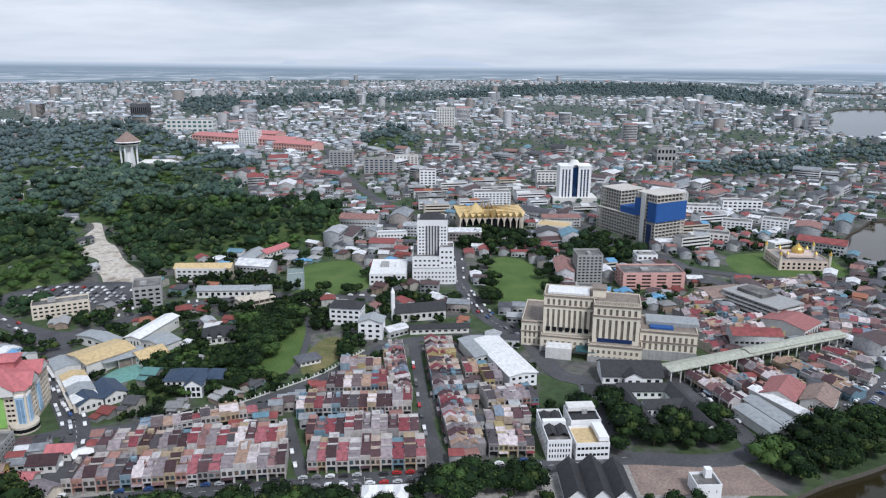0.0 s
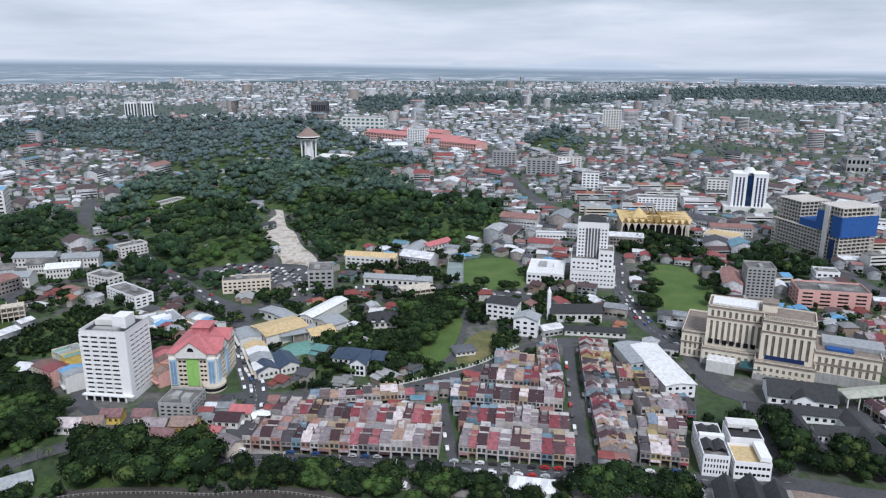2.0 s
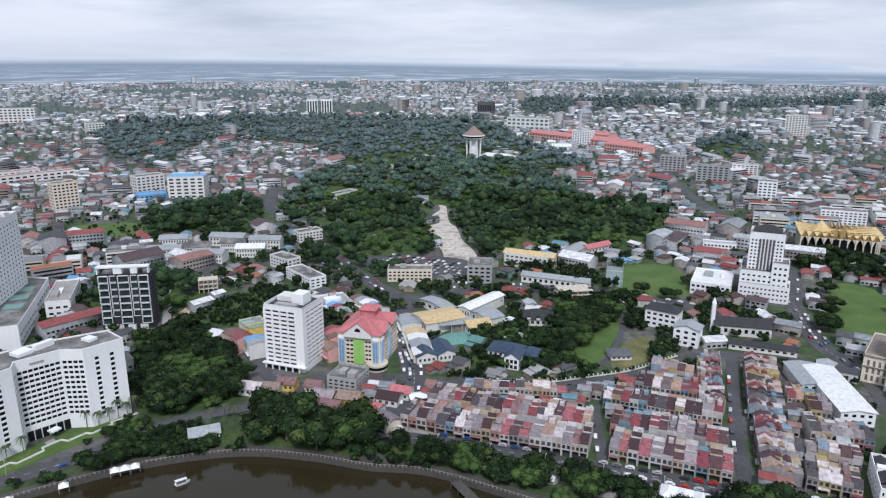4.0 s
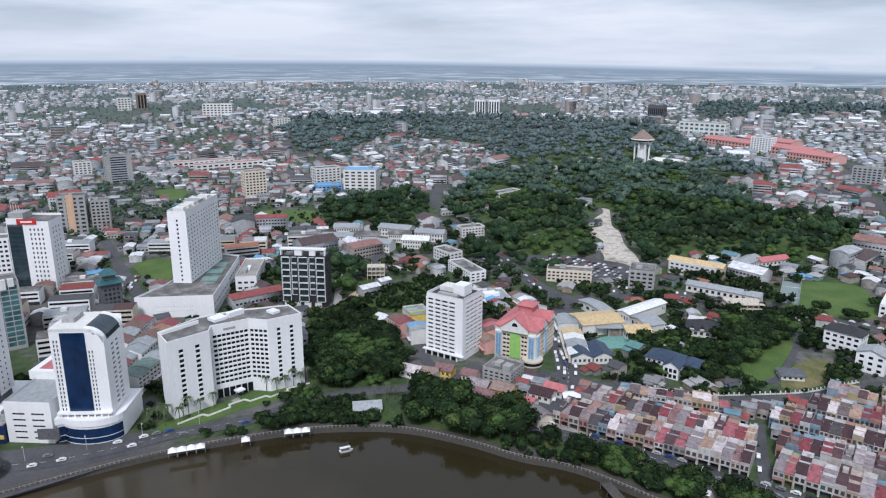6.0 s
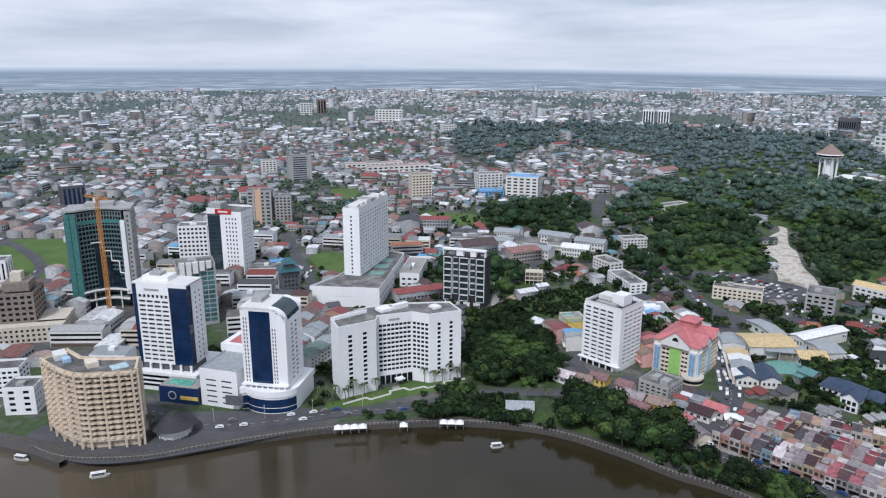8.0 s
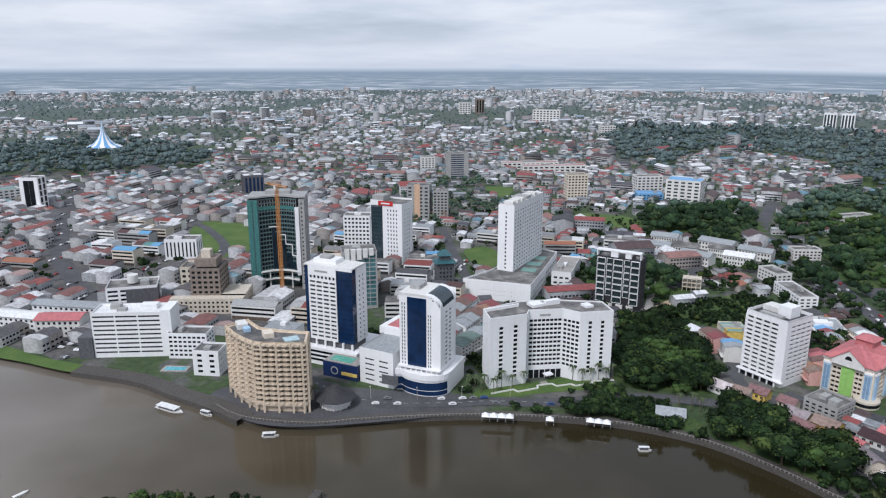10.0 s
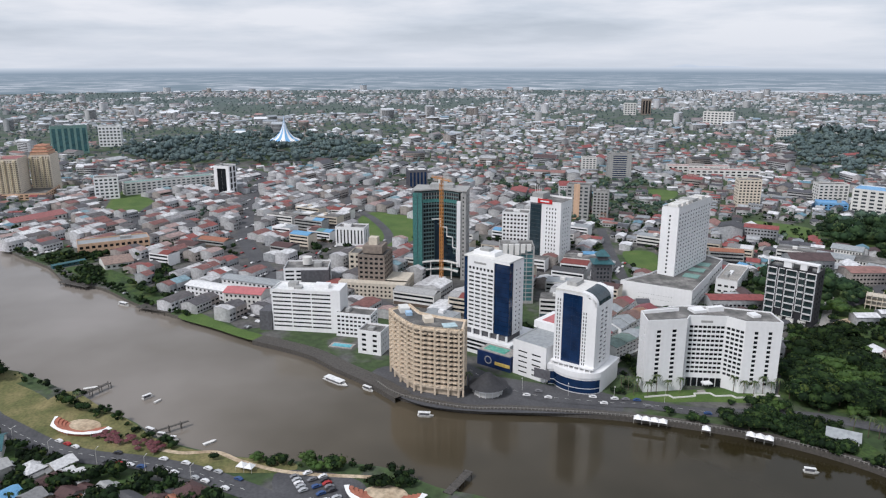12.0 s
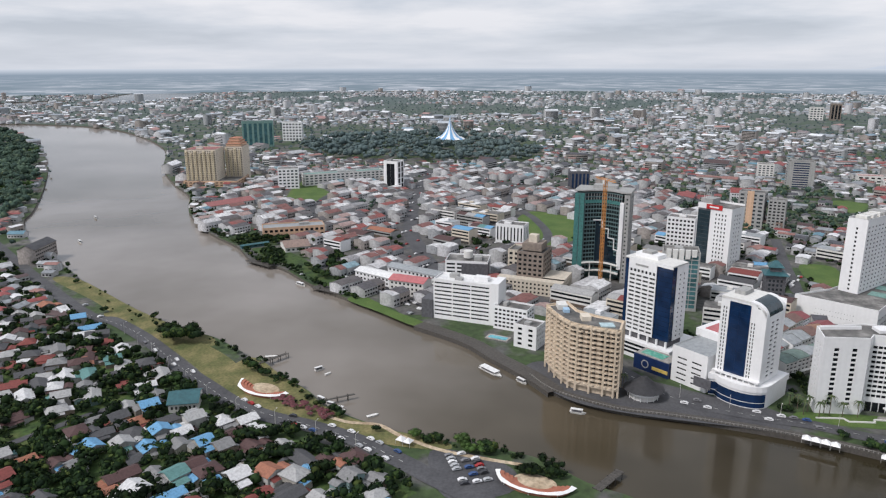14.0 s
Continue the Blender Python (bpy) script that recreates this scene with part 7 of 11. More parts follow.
for x, y, a, w, d, h_, rs, al in ((98, 356.5, 0, 32, 8.5, 5.0, 3.0, "x"), (78, 351.5, 2, 21, 11, 5.2, 3.6, "x"), (100, 317, 8, 8, 41, 5.1, 3.1, "y"), (128.5, 314, 8, 9, 47, 5.3, 3.3, "y"), (107, 336.5, 4, 22, 9, 4.9, 3.2, "x")):
    gabled("courthouse_range", x, y, a, w, d, h_, rs, WHITE, DARKROOF, "white courthouse range with dark shingle roof round a courtyard", "courthouse", along=al, front=(8, 1) if al == "x" else (2, 1), group="courthouse")
gabled("courthouse_range", 92, 374, -3, 34, 20, 5.5, 6, WHITE, DARKROOF, "wide white courthouse hall with broad dark roof", "courthouse", front=(7, 1), group="courthouse")
gabled("courthouse_range", 104, 370, 0, 10, 8, 6.5, 3, WHITE, DARKROOF, "white gabled porch of the courthouse", "courthouse", along="y", front=(2, 1), group="courthouse")
gabled("waterfront_hall", 52, 258, 0, 9, 24, 5, 5, WHITE, DARKROOF, "white gabled waterfront hall with dark roof", "hall", along="y", front=(3, 1), group="waterfront halls")
gabled("waterfront_hall", 61.4, 256, 0, 10, 26, 5.6, 6, WHITE, DARKROOF, "white gabled waterfront hall with dark roof", "hall", along="y", front=(3, 1), group="waterfront halls")
gabled("waterfront_hall", 71.8, 258, 0, 9, 24, 5, 5, WHITE, DARKROOF, "white gabled waterfront hall with dark roof", "hall", along="y", front=(3, 1), group="waterfront halls")
ft = block("square_fort", 109, 266, 2, 11, 10, 6.6, WHITE, "small white square fort with roof turret", "fort", front=(3, 1), side=(3, 1), wf=0.14, hf=0.3, boxes=0)
Mesh().box(6, 6.5, 5.5, 9, 9.3, 9.8).make("turret", WHITE, ft)
tent = thing("marquee", -34, 258, 3, "large white marquee tent on the promenade", "tent")
Mesh().box(0.5, 0.5, 0, 19.5, 10.5, 4).make("tent_wall", TENT, tent)
for k in range(3):
    Mesh().hip(k * 6.7, 0, k * 6.7 + 6.5, 11, 4, 2.0, 0.1).make("tent_roof", TENT, tent)
footprint(-34, 258, 3, 20, 11, 0)
gabled("market_hall", 38, 368, 19, 17, 56, 8, 1.4, WHITE, WHITEROOF, "long white hall with low white metal roof", "hall", along="y", front=(4, 2))
gabled("market_hall", 20, 396, 19, 17, 30, 7, 1.2, OFFWHITE, METALROOF, "hall with grey metal roof", "hall", along="y", front=(4, 2))
cv = thing("covered_street", 131, 374, 22.4, "very long open canopy with pale green roof over the street", "canopy")
Mesh().gable(0, 0, 140, 10, 8.6, 1.2, 0.8, 0.5, "x").make("roof", one("pale_green_roof", (0.40, 0.41, 0.34), rough=0.6, dirt=0.3), cv)
Mesh().box(0, 0, 8.0, 140, 0.5, 8.55).box(0, 9.5, 8.0, 140, 10, 8.55).make("beam", GREY, cv)
Mesh().gable(60, 1, 140, 9, 9.6, 0.9, 0.3, 0.3, "x").make("upper_roof", bpy.data.materials["pale_green_roof"], cv)
post_ = Mesh().box(-0.3, -0.3, 0, 0.3, 0.3, 8.0).data("post", OFFWHITE)
for k in range(21):
    for y in (0.35, 9.65):
        piece("post", post_, cv, pose(0.5 + 6.95 * k, y, 0))
footprint(131, 374, 22.4, 140, 10)
gabled("blue_hall", -191, 337, 42, 12.5, 20, 5, 3, OFFWHITE, BLUEROOF, "hall with dark blue ribbed roof", "hall", along="y", front=(4, 1), group="blue halls")
gabled("blue_hall", -181, 346, 44, 12, 20, 5, 3, OFFWHITE, BLUEROOF, "hall with dark blue ribbed roof", "hall", along="y", front=(4, 1), group="blue halls")
gabled("warehouse", -226, 396, -38, 23, 30, 8, 2, OFFWHITE, TANROOF, "warehouse with tan metal roof", "warehouse", along="y", front=(5, 1), group="warehouses")
gabled("warehouse", -203, 423, -14, 10.5, 42, 8, 1.5, OFFWHITE, WHITEROOF, "warehouse with long white roof", "warehouse", along="y", front=(4, 1), group="warehouses")
gabled("warehouse", -193, 405, -42, 16, 17, 5, 3, OFFWHITE, TANROOF, "shed with orange roof", "warehouse", along="y", front=(4, 1), group="warehouses")
gabled("warehouse", -238, 431, -27, 30, 10, 6, 1.6, OFFWHITE, METALROOF, "shed with grey metal roof", "warehouse", along="y", front=(4, 1), group="warehouses")
gabled("warehouse", -192, 421, -32, 20, 14, 7, 2, OFFWHITE, METALROOF, "shed with grey metal roof", "warehouse", along="y", front=(4, 1), group="warehouses")
gabled("school_wing", -190, 520, 3, 56, 11, 6, 2.5, OFFWHITE, METALROOF, "long school wing with grey roof", front=(12, 1))
gabled("school_wing", -222, 562, 2, 46, 12, 11, 3, CREAM, TANROOF, "school wing with tan roof", front=(10, 3))
gabled("red_roof_hall", -162, 628, 60, 32, 11, 5, 3, OFFWHITE, REDROOF, "hall with red roof among trees", front=(7, 1))
gabled("park_pavilion", -248, 208, 48, 14, 9, 3, 3, WHITE, METALROOF, "small white park pavilion with pale roof", "pavilion", front=(3, 1))
gabled("green_roof_hall", -318, -196, 100, 15, 17, 5, 3.4, OFFWHITE, TEALROOF, "hall with sea green roof by the river road", "hall", front=(6, 1))
for k, (x, y, a, w, d) in enumerate(((-520, 428, 38, 30, 16), (-500, 450, 38, 26, 18), (-476, 440, 20, 28, 16), (-452, 470, 30, 26, 16), (-505, 492, 20, 34, 18), (-478, 478, 30, 22, 14), (-540, 462, 38, 26, 16), (-462, 500, 25, 30, 16))):
    gabled("market_shed", x, y, a, w, d, 9, 3, OFFWHITE, (METALROOF, FLATROOF, METALROOF, WHITEROOF, METALROOF, FLATROOF, METALROOF, METALROOF)[k], "large shed with ribbed metal roof", "shed", front=(10, 2), group="sheds below the hill")
for k, (x, y, a, w, d) in enumerate(((-220, 268, 10, 12, 9), (-206, 272, 12, 12, 10), (-192, 268, 0, 14, 9), (-187, 282, 8, 12, 9), (-178, 262, -20, 12, 10), (-210, 261, 4, 11, 8), (-196, 258, 2, 11, 8), (-184, 292, 6, 11, 8), (-230, 276, 12, 9, 8), (-246, 272, 14, 10, 8), (-262, 258, 12, 12, 9), (-250, 262, 20, 10, 9))):
    gabled("restaurant", x, y, a, w, d, 4.5, 2.6, (CREAM, YELLOW, OFFWHITE, OFFWHITE)[k % 4], (SHOPROOF, SHINGLE, REDROOF, SHOPROOF, SHOPROOF)[k % 5], "small restaurant with tiled roof", "restaurant", front=(3, 1), group="restaurants by the junction")
pk = thing("parking_structure", 211, 512, -62, "open-sided white parking structure of three decks", "car park")
for k in range(4):
    Mesh().box(0, 0, 2.9 * k + 2.2, 50, 28, 2.9 * k + 3.2).make("deck", GREY if k == 3 else OFFWHITE, pk)
# dark solid core stands for the shade between the open decks
Mesh().box(2, 2, 0, 48, 26, 11).make("core", DARKGREY, pk)
for i in range(13):
    for y in (0.1, 27.4):
        Mesh().box(0.1 + 4.1 * i, y, 0, 0.6 + 4.1 * i, y + 0.5, 12).make("column", GREY, pk)
Mesh().box(8, 8, 12, 30, 24, 14.5).make("roof_shed", FLATROOF, pk)
footprint(211, 512, -62, 50, 28)
cs = block("corner_shophouse", 49, 294.5, 3, 11.5, 30, 11, WHITE, "white three-storey corner shop with arcades and dark roofs", "shop", front=(8, 3), side=(8, 3), wf=0.5, hf=0.6, boxes=0, roof=FLATROOF)
for y in (4, 17):
    for x in (0.6, 6.0):
        Mesh().gable(x, y, x + 4.9, y + 9, 11.1, 1.5, 0.1, 0.2, "y").make("unit_roof", DARKROOF, cs)
Mesh().box(0.2, 13.4, 10.5, 11.3, 16.4, 13.2).make("party_wall", WHITE, cs)
c2 = block("corner_shophouse", 62.5, 295.2, 4, 16, 16, 9, WHITE, "white corner shop with tan roof terrace", "shop", front=(8, 2), side=(7, 2), wf=0.8, hf=0.45, boxes=0, roof=TANROOF)
Mesh().box(11, 1, 9, 15.8, 15.4, 11.2).make("stair_head", WHITE, c2)
c3 = block("corner_shophouse", 63, 313, 4, 15, 16, 11, WHITE, "white back house with low roof parapet", "shop", front=(2, 1), side=(3, 2), wf=0.2, hf=0.3, boxes=1, roof=DARKROOF)
Mesh().box(0.6, 9, 11, 14.4, 15.6, 13).make("roof_room", OFFWHITE, c3)
for x, y, w, d in ((49, 294.5, 11.5, 30), (62.5, 295.2, 16, 16), (63, 313, 15, 16)):
    footprint(x, y, 4, w, d)

# ---- the old town along the eastern bank and the towers behind it ----
rh = block("hotel_building", -464, -57, 68, 43, 18, 30, WHITE, "white riverside hotel with ribbon windows", "hotel", front=(3, 9), side=(2, 9), wf=0.94, hf=0.4, boxes=3, roof=WHITEROOF, bars=9, foot=2)
Mesh().box(43, 0, 0, 49, 18, 31).make("stair_tower", WHITE, rh)
Mesh().box(-9, -1, 0, -0.2, 12, 14).make("round_wing", DARKGREY, rh)
footprint(-464, -57, 68, 50, 18, 4)
block("hotel_wing", -443, -15, 62, 25, 14, 17, WHITE, "white hotel wing with balconies", "hotel", front=(8, 5), side=(3, 5), wf=0.7, hf=0.5, boxes=1)
footprint(-443, -15, 62, 25, 14)
block("office_block", -410, -4, 58, 16, 14, 16, WHITE, "small white office with dark flank", "office", front=(2, 4), side=(5, 4), wf=0.4, boxes=1)
footprint(-410, -4, 58, 16, 14)

gabled("office_hall", -520, -93, 66, 30, 16, 12, 2.5, OFFWHITE, REDROOF, "white three-storey office with red roof", "office", front=(8, 3))
gabled("warehouse", -560, -125, 52, 60, 14, 8, 2, WHITE, WHITEROOF, "long white warehouse by the river", "warehouse", front=(14, 2), group="river warehouses")
gabled("warehouse", -572, -98, 55, 60, 13, 8, 2, WHITE, METALROOF, "long pale warehouse by the river", "warehouse", front=(14, 2), group="river warehouses")
pl = thing("swimming_pool", -424, -22, 62, "turquoise hotel swimming pool on the terrace", "pool")
footprint(-424, -22, 62, 16, 8)
Mesh().box(0, 0, 0, 16, 8, 0.5).make("deck", PAVING, pl)
Mesh().box(1.5, 1.5, 0.5, 14.5, 6.5, 0.55).make("water", POOL, pl)
bt = block("office_tower", -530, 10, 66, 22, 25, 33, BROWN, "brown stone-clad office tower with stepped top", "tower", front=(5, 8), side=(5, 8), boxes=2)
Mesh().box(3, 4, 33, 19, 20, 39).make("step", BROWN, bt)
Mesh().box(7, 8, 39, 14, 15, 45).make("turret", STONE, bt)
pw = Mesh()
facade(pw, bt, (-14, -8), (40, -8), 0, 12, 16, 3, wf=0.5, hf=0.5, foot=0.5, head=1.5, side=0.5)
facade(pw, bt, (40, -8), (40, -0.2), 0, 12, 3, 3, wf=0.5, hf=0.5, foot=0.5, head=1.5, side=0.5)
plain(pw, (40, -0.2), (-14, -0.2), 0, 12); plain(pw, (-14, -0.2), (-14, -8), 0, 12)
pw.face((-14, -8, 12), (40, -8, 12), (40, -0.2, 12), (-14, -0.2, 12))
pw.make("podium", STONE, bt)
pv = Mesh()
facade(pv, bt, (40, -0.2), (40, 24), 0, 13, 8, 3, wf=0.5, hf=0.5, foot=0.5, head=1.5, side=0.5)
plain(pv, (22.2, 12), (40, 12), 12, 13); plain(pv, (40, 24), (22.2, 24), 0, 13); plain(pv, (22.2, 24), (22.2, -0.2), 0, 13)
pv.face((22.2, -0.2, 13), (40, -0.2, 13), (40, 24, 13), (22.2, 24, 13))
pv.make("podium_wing", STONE, bt)
footprint(-530, 10, 66, 42, 30, 4)
wd = block("office_block", -552, -48, 80, 36, 24, 19, WHITE, "white office with dark glass end and roof drum", "office", front=(4, 5), side=(3, 5), wf=0.8, boxes=1)
Mesh().box(14, -0.5, 0, 36.6, 10, 17).make("glass_end", DARKGREY, wd)
Mesh().cone(18, 12, 19, 25, 4, 4, 18).make("roof_drum", OFFWHITE, wd)
footprint(-552, -48, 80, 37, 25)
block("office_block", -585, 8, 66, 30, 20, 20, STONE, "stone-faced office block with window rows", front=(6, 4), side=(4, 4))
footprint(-585, 8, 66, 30, 20)
block("striped_office", -690, 5, 66, 30, 18, 20, WHITE, "white office with tall dark slot windows", front=(8, 1), side=(3, 1), hf=0.8, wf=0.4)
footprint(-690, 5, 66, 30, 18)
PALEYELLOW = one("pale_yellow_render", (0.60, 0.52, 0.36), streaks=0.6, dirt=0.2)


def bay_tower(x, y, w, d, h, bays, top, label):
    """Apartment slab of pale bays that stand forward of dark window strips, with tiled roof steps."""
    t = thing("apartment_tower", x, y, 90, label, "tower", "riverside apartments")
    core = Mesh()
    facade(core, t, (0, 0), (w, 0), 0, h, bays * 2, 16, wf=0.6, hf=0.6, foot=9, head=1.5, side=0.3, glass=BRONZEWIN)
    facade(core, t, (w, 0), (w, d), 0, h, 9, 16, wf=0.4, hf=0.45, foot=9, head=1.5, side=1, glass=BRONZEWIN)
    facade(core, t, (0, d), (0, 0), 0, h, 9, 16, wf=0.4, hf=0.45, foot=9, head=1.5, side=1, glass=BRONZEWIN)
    plain(core, (w, d), (0, d), 0, h)
    core.make("wall", CREAM, t)
    flat_roof(t, rect(w, d), h + 0.8, CREAM, BRICKRED, parapet=0.8, boxes=2, seed=bays)
    cw = w / bays
    for k in range(bays):
        Mesh().box(k * cw + cw * 0.08, -2.0, 9, k * cw + cw * 0.52, 0.1, h - 2 - 3 * (k % 2)).make("bay", PALEYELLOW, t, "pale yellow rendered bay")
        strip = Mesh()
        for j in range(15):
            strip.box(k * cw + cw * 0.22, -2.12, 10.2 + j * (h - 13) / 15, k * cw + cw * 0.38, -2.0, 11.6 + j * (h - 13) / 15)
        tagged(strip.make("bay_window", BRONZEWIN, t), kind="stuff")
    for k in range(top):
        Mesh().box(2 + 2 * k, 2 + 3 * k, h + 0.5 + 4 * k, w - 2 - 2 * k, d - 4 - 3 * k, h + 4.5 + 4 * k).make("roof_step", PEACH, t)
        Mesh().hip(2 + 2 * k, 2 + 3 * k, w - 2 - 2 * k, d - 4 - 3 * k, h + 4.5 + 4 * k, 1.6, 0.8).make("step_roof", RUSTY, t)


RUSTY = one("orange_tile_roof", (0.42, 0.19, 0.12), dirt=0.3, bump=0.3)
bay_tower(-1040, -434, 46, 42, 54, 7, 0, "cream riverside apartment slab with pale yellow bays")
bay_tower(-1080, -386, 27, 40, 54, 4, 3, "cream apartment tower with stepped orange tiled top")
gabled("riverside_hall", -848, -340, 137, 64, 22, 6, 4, OFFWHITE, BRICKRED, "long riverside hall with red roof", "hall", front=(12, 1))
gabled("boat_shed", -662, -250, 124, 28, 5, 3, 0.8, TEALROOF, TEALROOF, "long teal roofed boat shed on the bank", "shed", front=(5, 1))
gabled("riverside_house", -647, -203, 112, 24, 30, 5, 3.5, OFFWHITE, SHINGLE, "riverside house with plum brown roof", "house", front=(5, 1))
block("apartment_podium", -1030, -436, 90, 80, 70, 9, PEACH, "peach podium below the riverside apartments", front=(12, 2), side=(8, 2), boxes=0)
footprint(-1036, -436, 90, 82, 72)
for nm, x, y, a, w, d, h, m_, lab, fr, sd, gl, rf in (
    ("arcade_building", -698, -237, 106, 64, 22, 13, PEACH, "peach arcade building with arched windows", (12, 2), (5, 2), DARKWIN, METALROOF),
    ("office_tower", -1536, -482, 108, 66, 22, 57, GREENROOF, "far teal glass office tower", (6, 1), (2, 1), TEALGLASS, FLATROOF),
    ("hotel_tower", -1675, -426, 90, 46, 20, 44, WHITE, "far white hotel tower", (6, 6), (3, 6), MIDWIN, FLATROOF),
    ("office_tower", -1010, -135, 65, 23, 20, 42, WHITE, "white tower with dark glass face", (1, 1), (2, 5), DARKWIN, FLATROOF),
    ("school_block", -1035, -256, 114, 126, 18, 18, OFFWHITE, "long pale block with many windows", (18, 4), (3, 4), MIDWIN, GREENROOF),
    ("office_block", -1010, -290, 100, 30, 24, 30, WHITE, "white office block with flat roof", (5, 6), (4, 6), MIDWIN, FLATROOF),
    ("office_tower", -971, 132, 89, 27, 25, 32, DARKGREY, "dark blue glass tower with white ribs", (5, 1), (4, 1), BLUEGLASS, WHITEROOF),
    ("office_tower", -759, 282, 57, 27, 20, 41, GREY, "grey tower with peach centre stripe", (4, 9), (3, 9), MIDWIN, FLATROOF),
    ("office_tower", -746, 310, 60, 18, 16, 34, GREY, "grey slab beside the peach-striped tower", (4, 9), (3, 9), DARKWIN, FLATROOF),
    ("mall_podium", -770, 274, 57, 60, 36, 9, SHINGLE, "dark red low shopping podium", (8, 1), (5, 1), DARKWIN, REDROOF),
    ("office_tower", -1015, 459, 71, 36, 22, 40, GREY, "grey tower with glass bands", (1, 11), (1, 11), BLUEGLASS, FLATROOF),
    ("office_block", -1101, 453, 71, 24, 20, 24, OFFWHITE, "pale office block with flat roof", (4, 6), (3, 6), MIDWIN, FLATROOF),
    ("apartment_tower", -769, 520, 71, 28, 18, 36, CREAM, "cream apartment tower with balconies", (6, 9), (3, 9), DARKWIN, FLATROOF),
    ("hospital_building", -699, 626, 35, 44, 36, 33, OFFWHITE, "pale hospital with light blue roof", (5, 7), (4, 7), MIDWIN, LIGHTBLUEROOF),
    ("hospital_wing", -769, 639, 71, 38, 20, 26, OFFWHITE, "pale hospital wing with window rows", (6, 6), (3, 6), MIDWIN, FLATROOF),
    ("hospital_hall", -735, 612, 60, 34, 24, 9, LIGHTBLUEROOF, "low hall with light blue roof", (6, 2), (4, 2), DARKWIN, LIGHTBLUEROOF),
    ("apartment_block", -1435, 1095, 71, 36, 26, 27, OFFWHITE, "pale far block above the trees", (5, 5), (3, 5), MIDWIN, FLATROOF),
    ("office_tower", -2296, 1136, 71, 40, 26, 40, OFFWHITE, "far pale office tower with window rows", (4, 5), (3, 5), MIDWIN, FLATROOF),
    ("office_tower", -2280, 1195, 71, 30, 26, 53, BROWN, "far dark brown office tower", (3, 1), (3, 1), DARKWIN, FLATROOF),
    ("hospital_block", -1894, 1186, 42, 86, 26, 38, OFFWHITE, "far pale hospital block", (8, 5), (3, 5), MIDWIN, FLATROOF),
    ("apartment_tower", -1311, 1746, 31, 32, 26, 48, WHITE, "far white twin apartment tower", (4, 1), (3, 1), MIDWIN, FLATROOF),
    ("apartment_tower", -1274, 1768, 31, 32, 26, 48, WHITE, "far white twin apartment tower", (4, 1), (3, 1), MIDWIN, FLATROOF),
    ("school_block", -1010, 600, 70, 110, 18, 12, OFFWHITE, "long block with pinkish red roof", (12, 2), (3, 2), DARKWIN, BRICKRED),
    ("school_block", -1060, 590, 70, 100, 18, 12, OFFWHITE, "long block with pinkish red roof", (12, 2), (3, 2), DARKWIN, BRICKRED),
):
    block(nm, x, y, a, w, d, h, m_, lab, front=fr, side=sd, glass=gl, roof=rf, group="town blocks", boxes=1, hf=0.86 if fr[1] == 1 else 0.5)
    footprint(x, y, a, w, d)
Mesh().box(9, -0.5, 0, 16, -0.05, 42).make("stripe", PEACH, [o for o in bpy.data.objects if o.get("label") == "grey tower with peach centre stripe"][0], "peach wall stripe")
for k, (x, y, a, w, d) in enumerate(((-529, 1506, -24, 120, 50), (-400, 1450, -24, 110, 50), (-330, 1380, -24, 90, 40), (-460, 1560, -20, 110, 40))):
    gabled("mall_building", x, y, a, w, d, 13, 5, PINK, one("salmon_roof", (0.50, 0.20, 0.19), dirt=0.25), "far pink building with salmon roof", front=(14, 2), group="pink buildings")


def spire_hall():
    """Round assembly hall with a tent-like roof of white and blue ribs that sweeps up to a spire."""
    t = thing("assembly_hall", -1640, -30, 0, "round assembly hall with sweeping white and blue spire roof", "hall")
    Mesh().cone(0, 0, 0, 9, 33, 33, 32).make("wall", WHITE, t)
    prof = [(36, 9), (22, 15), (13, 24), (7, 34), (3, 46), (0.4, 64)]
    n = 18
    for i in range(n):
        a0, a1 = 2 * math.pi * i / n, 2 * math.pi * (i + 1) / n
        seg = Mesh()
        for (r0, z0), (r1, z1) in zip(prof, prof[1:]):
            seg.face((r0 * math.cos(a0), r0 * math.sin(a0), z0), (r0 * math.cos(a1), r0 * math.sin(a1), z0), (r1 * math.cos(a1), r1 * math.sin(a1), z1), (r1 * math.cos(a0), r1 * math.sin(a0), z1))
        seg.make("roof_segment", WHITE if i % 2 else LIGHTBLUEROOF, t)
    for i in range(9):
        a = 2 * math.pi * i / 9
        Mesh().bar((38 * math.cos(a), 38 * math.sin(a), 0), (30 * math.cos(a), 30 * math.sin(a), 13), 2).make("buttress", WHITE, t)
    footprint(-1680, -70, 0, 80, 80)


spire_hall()

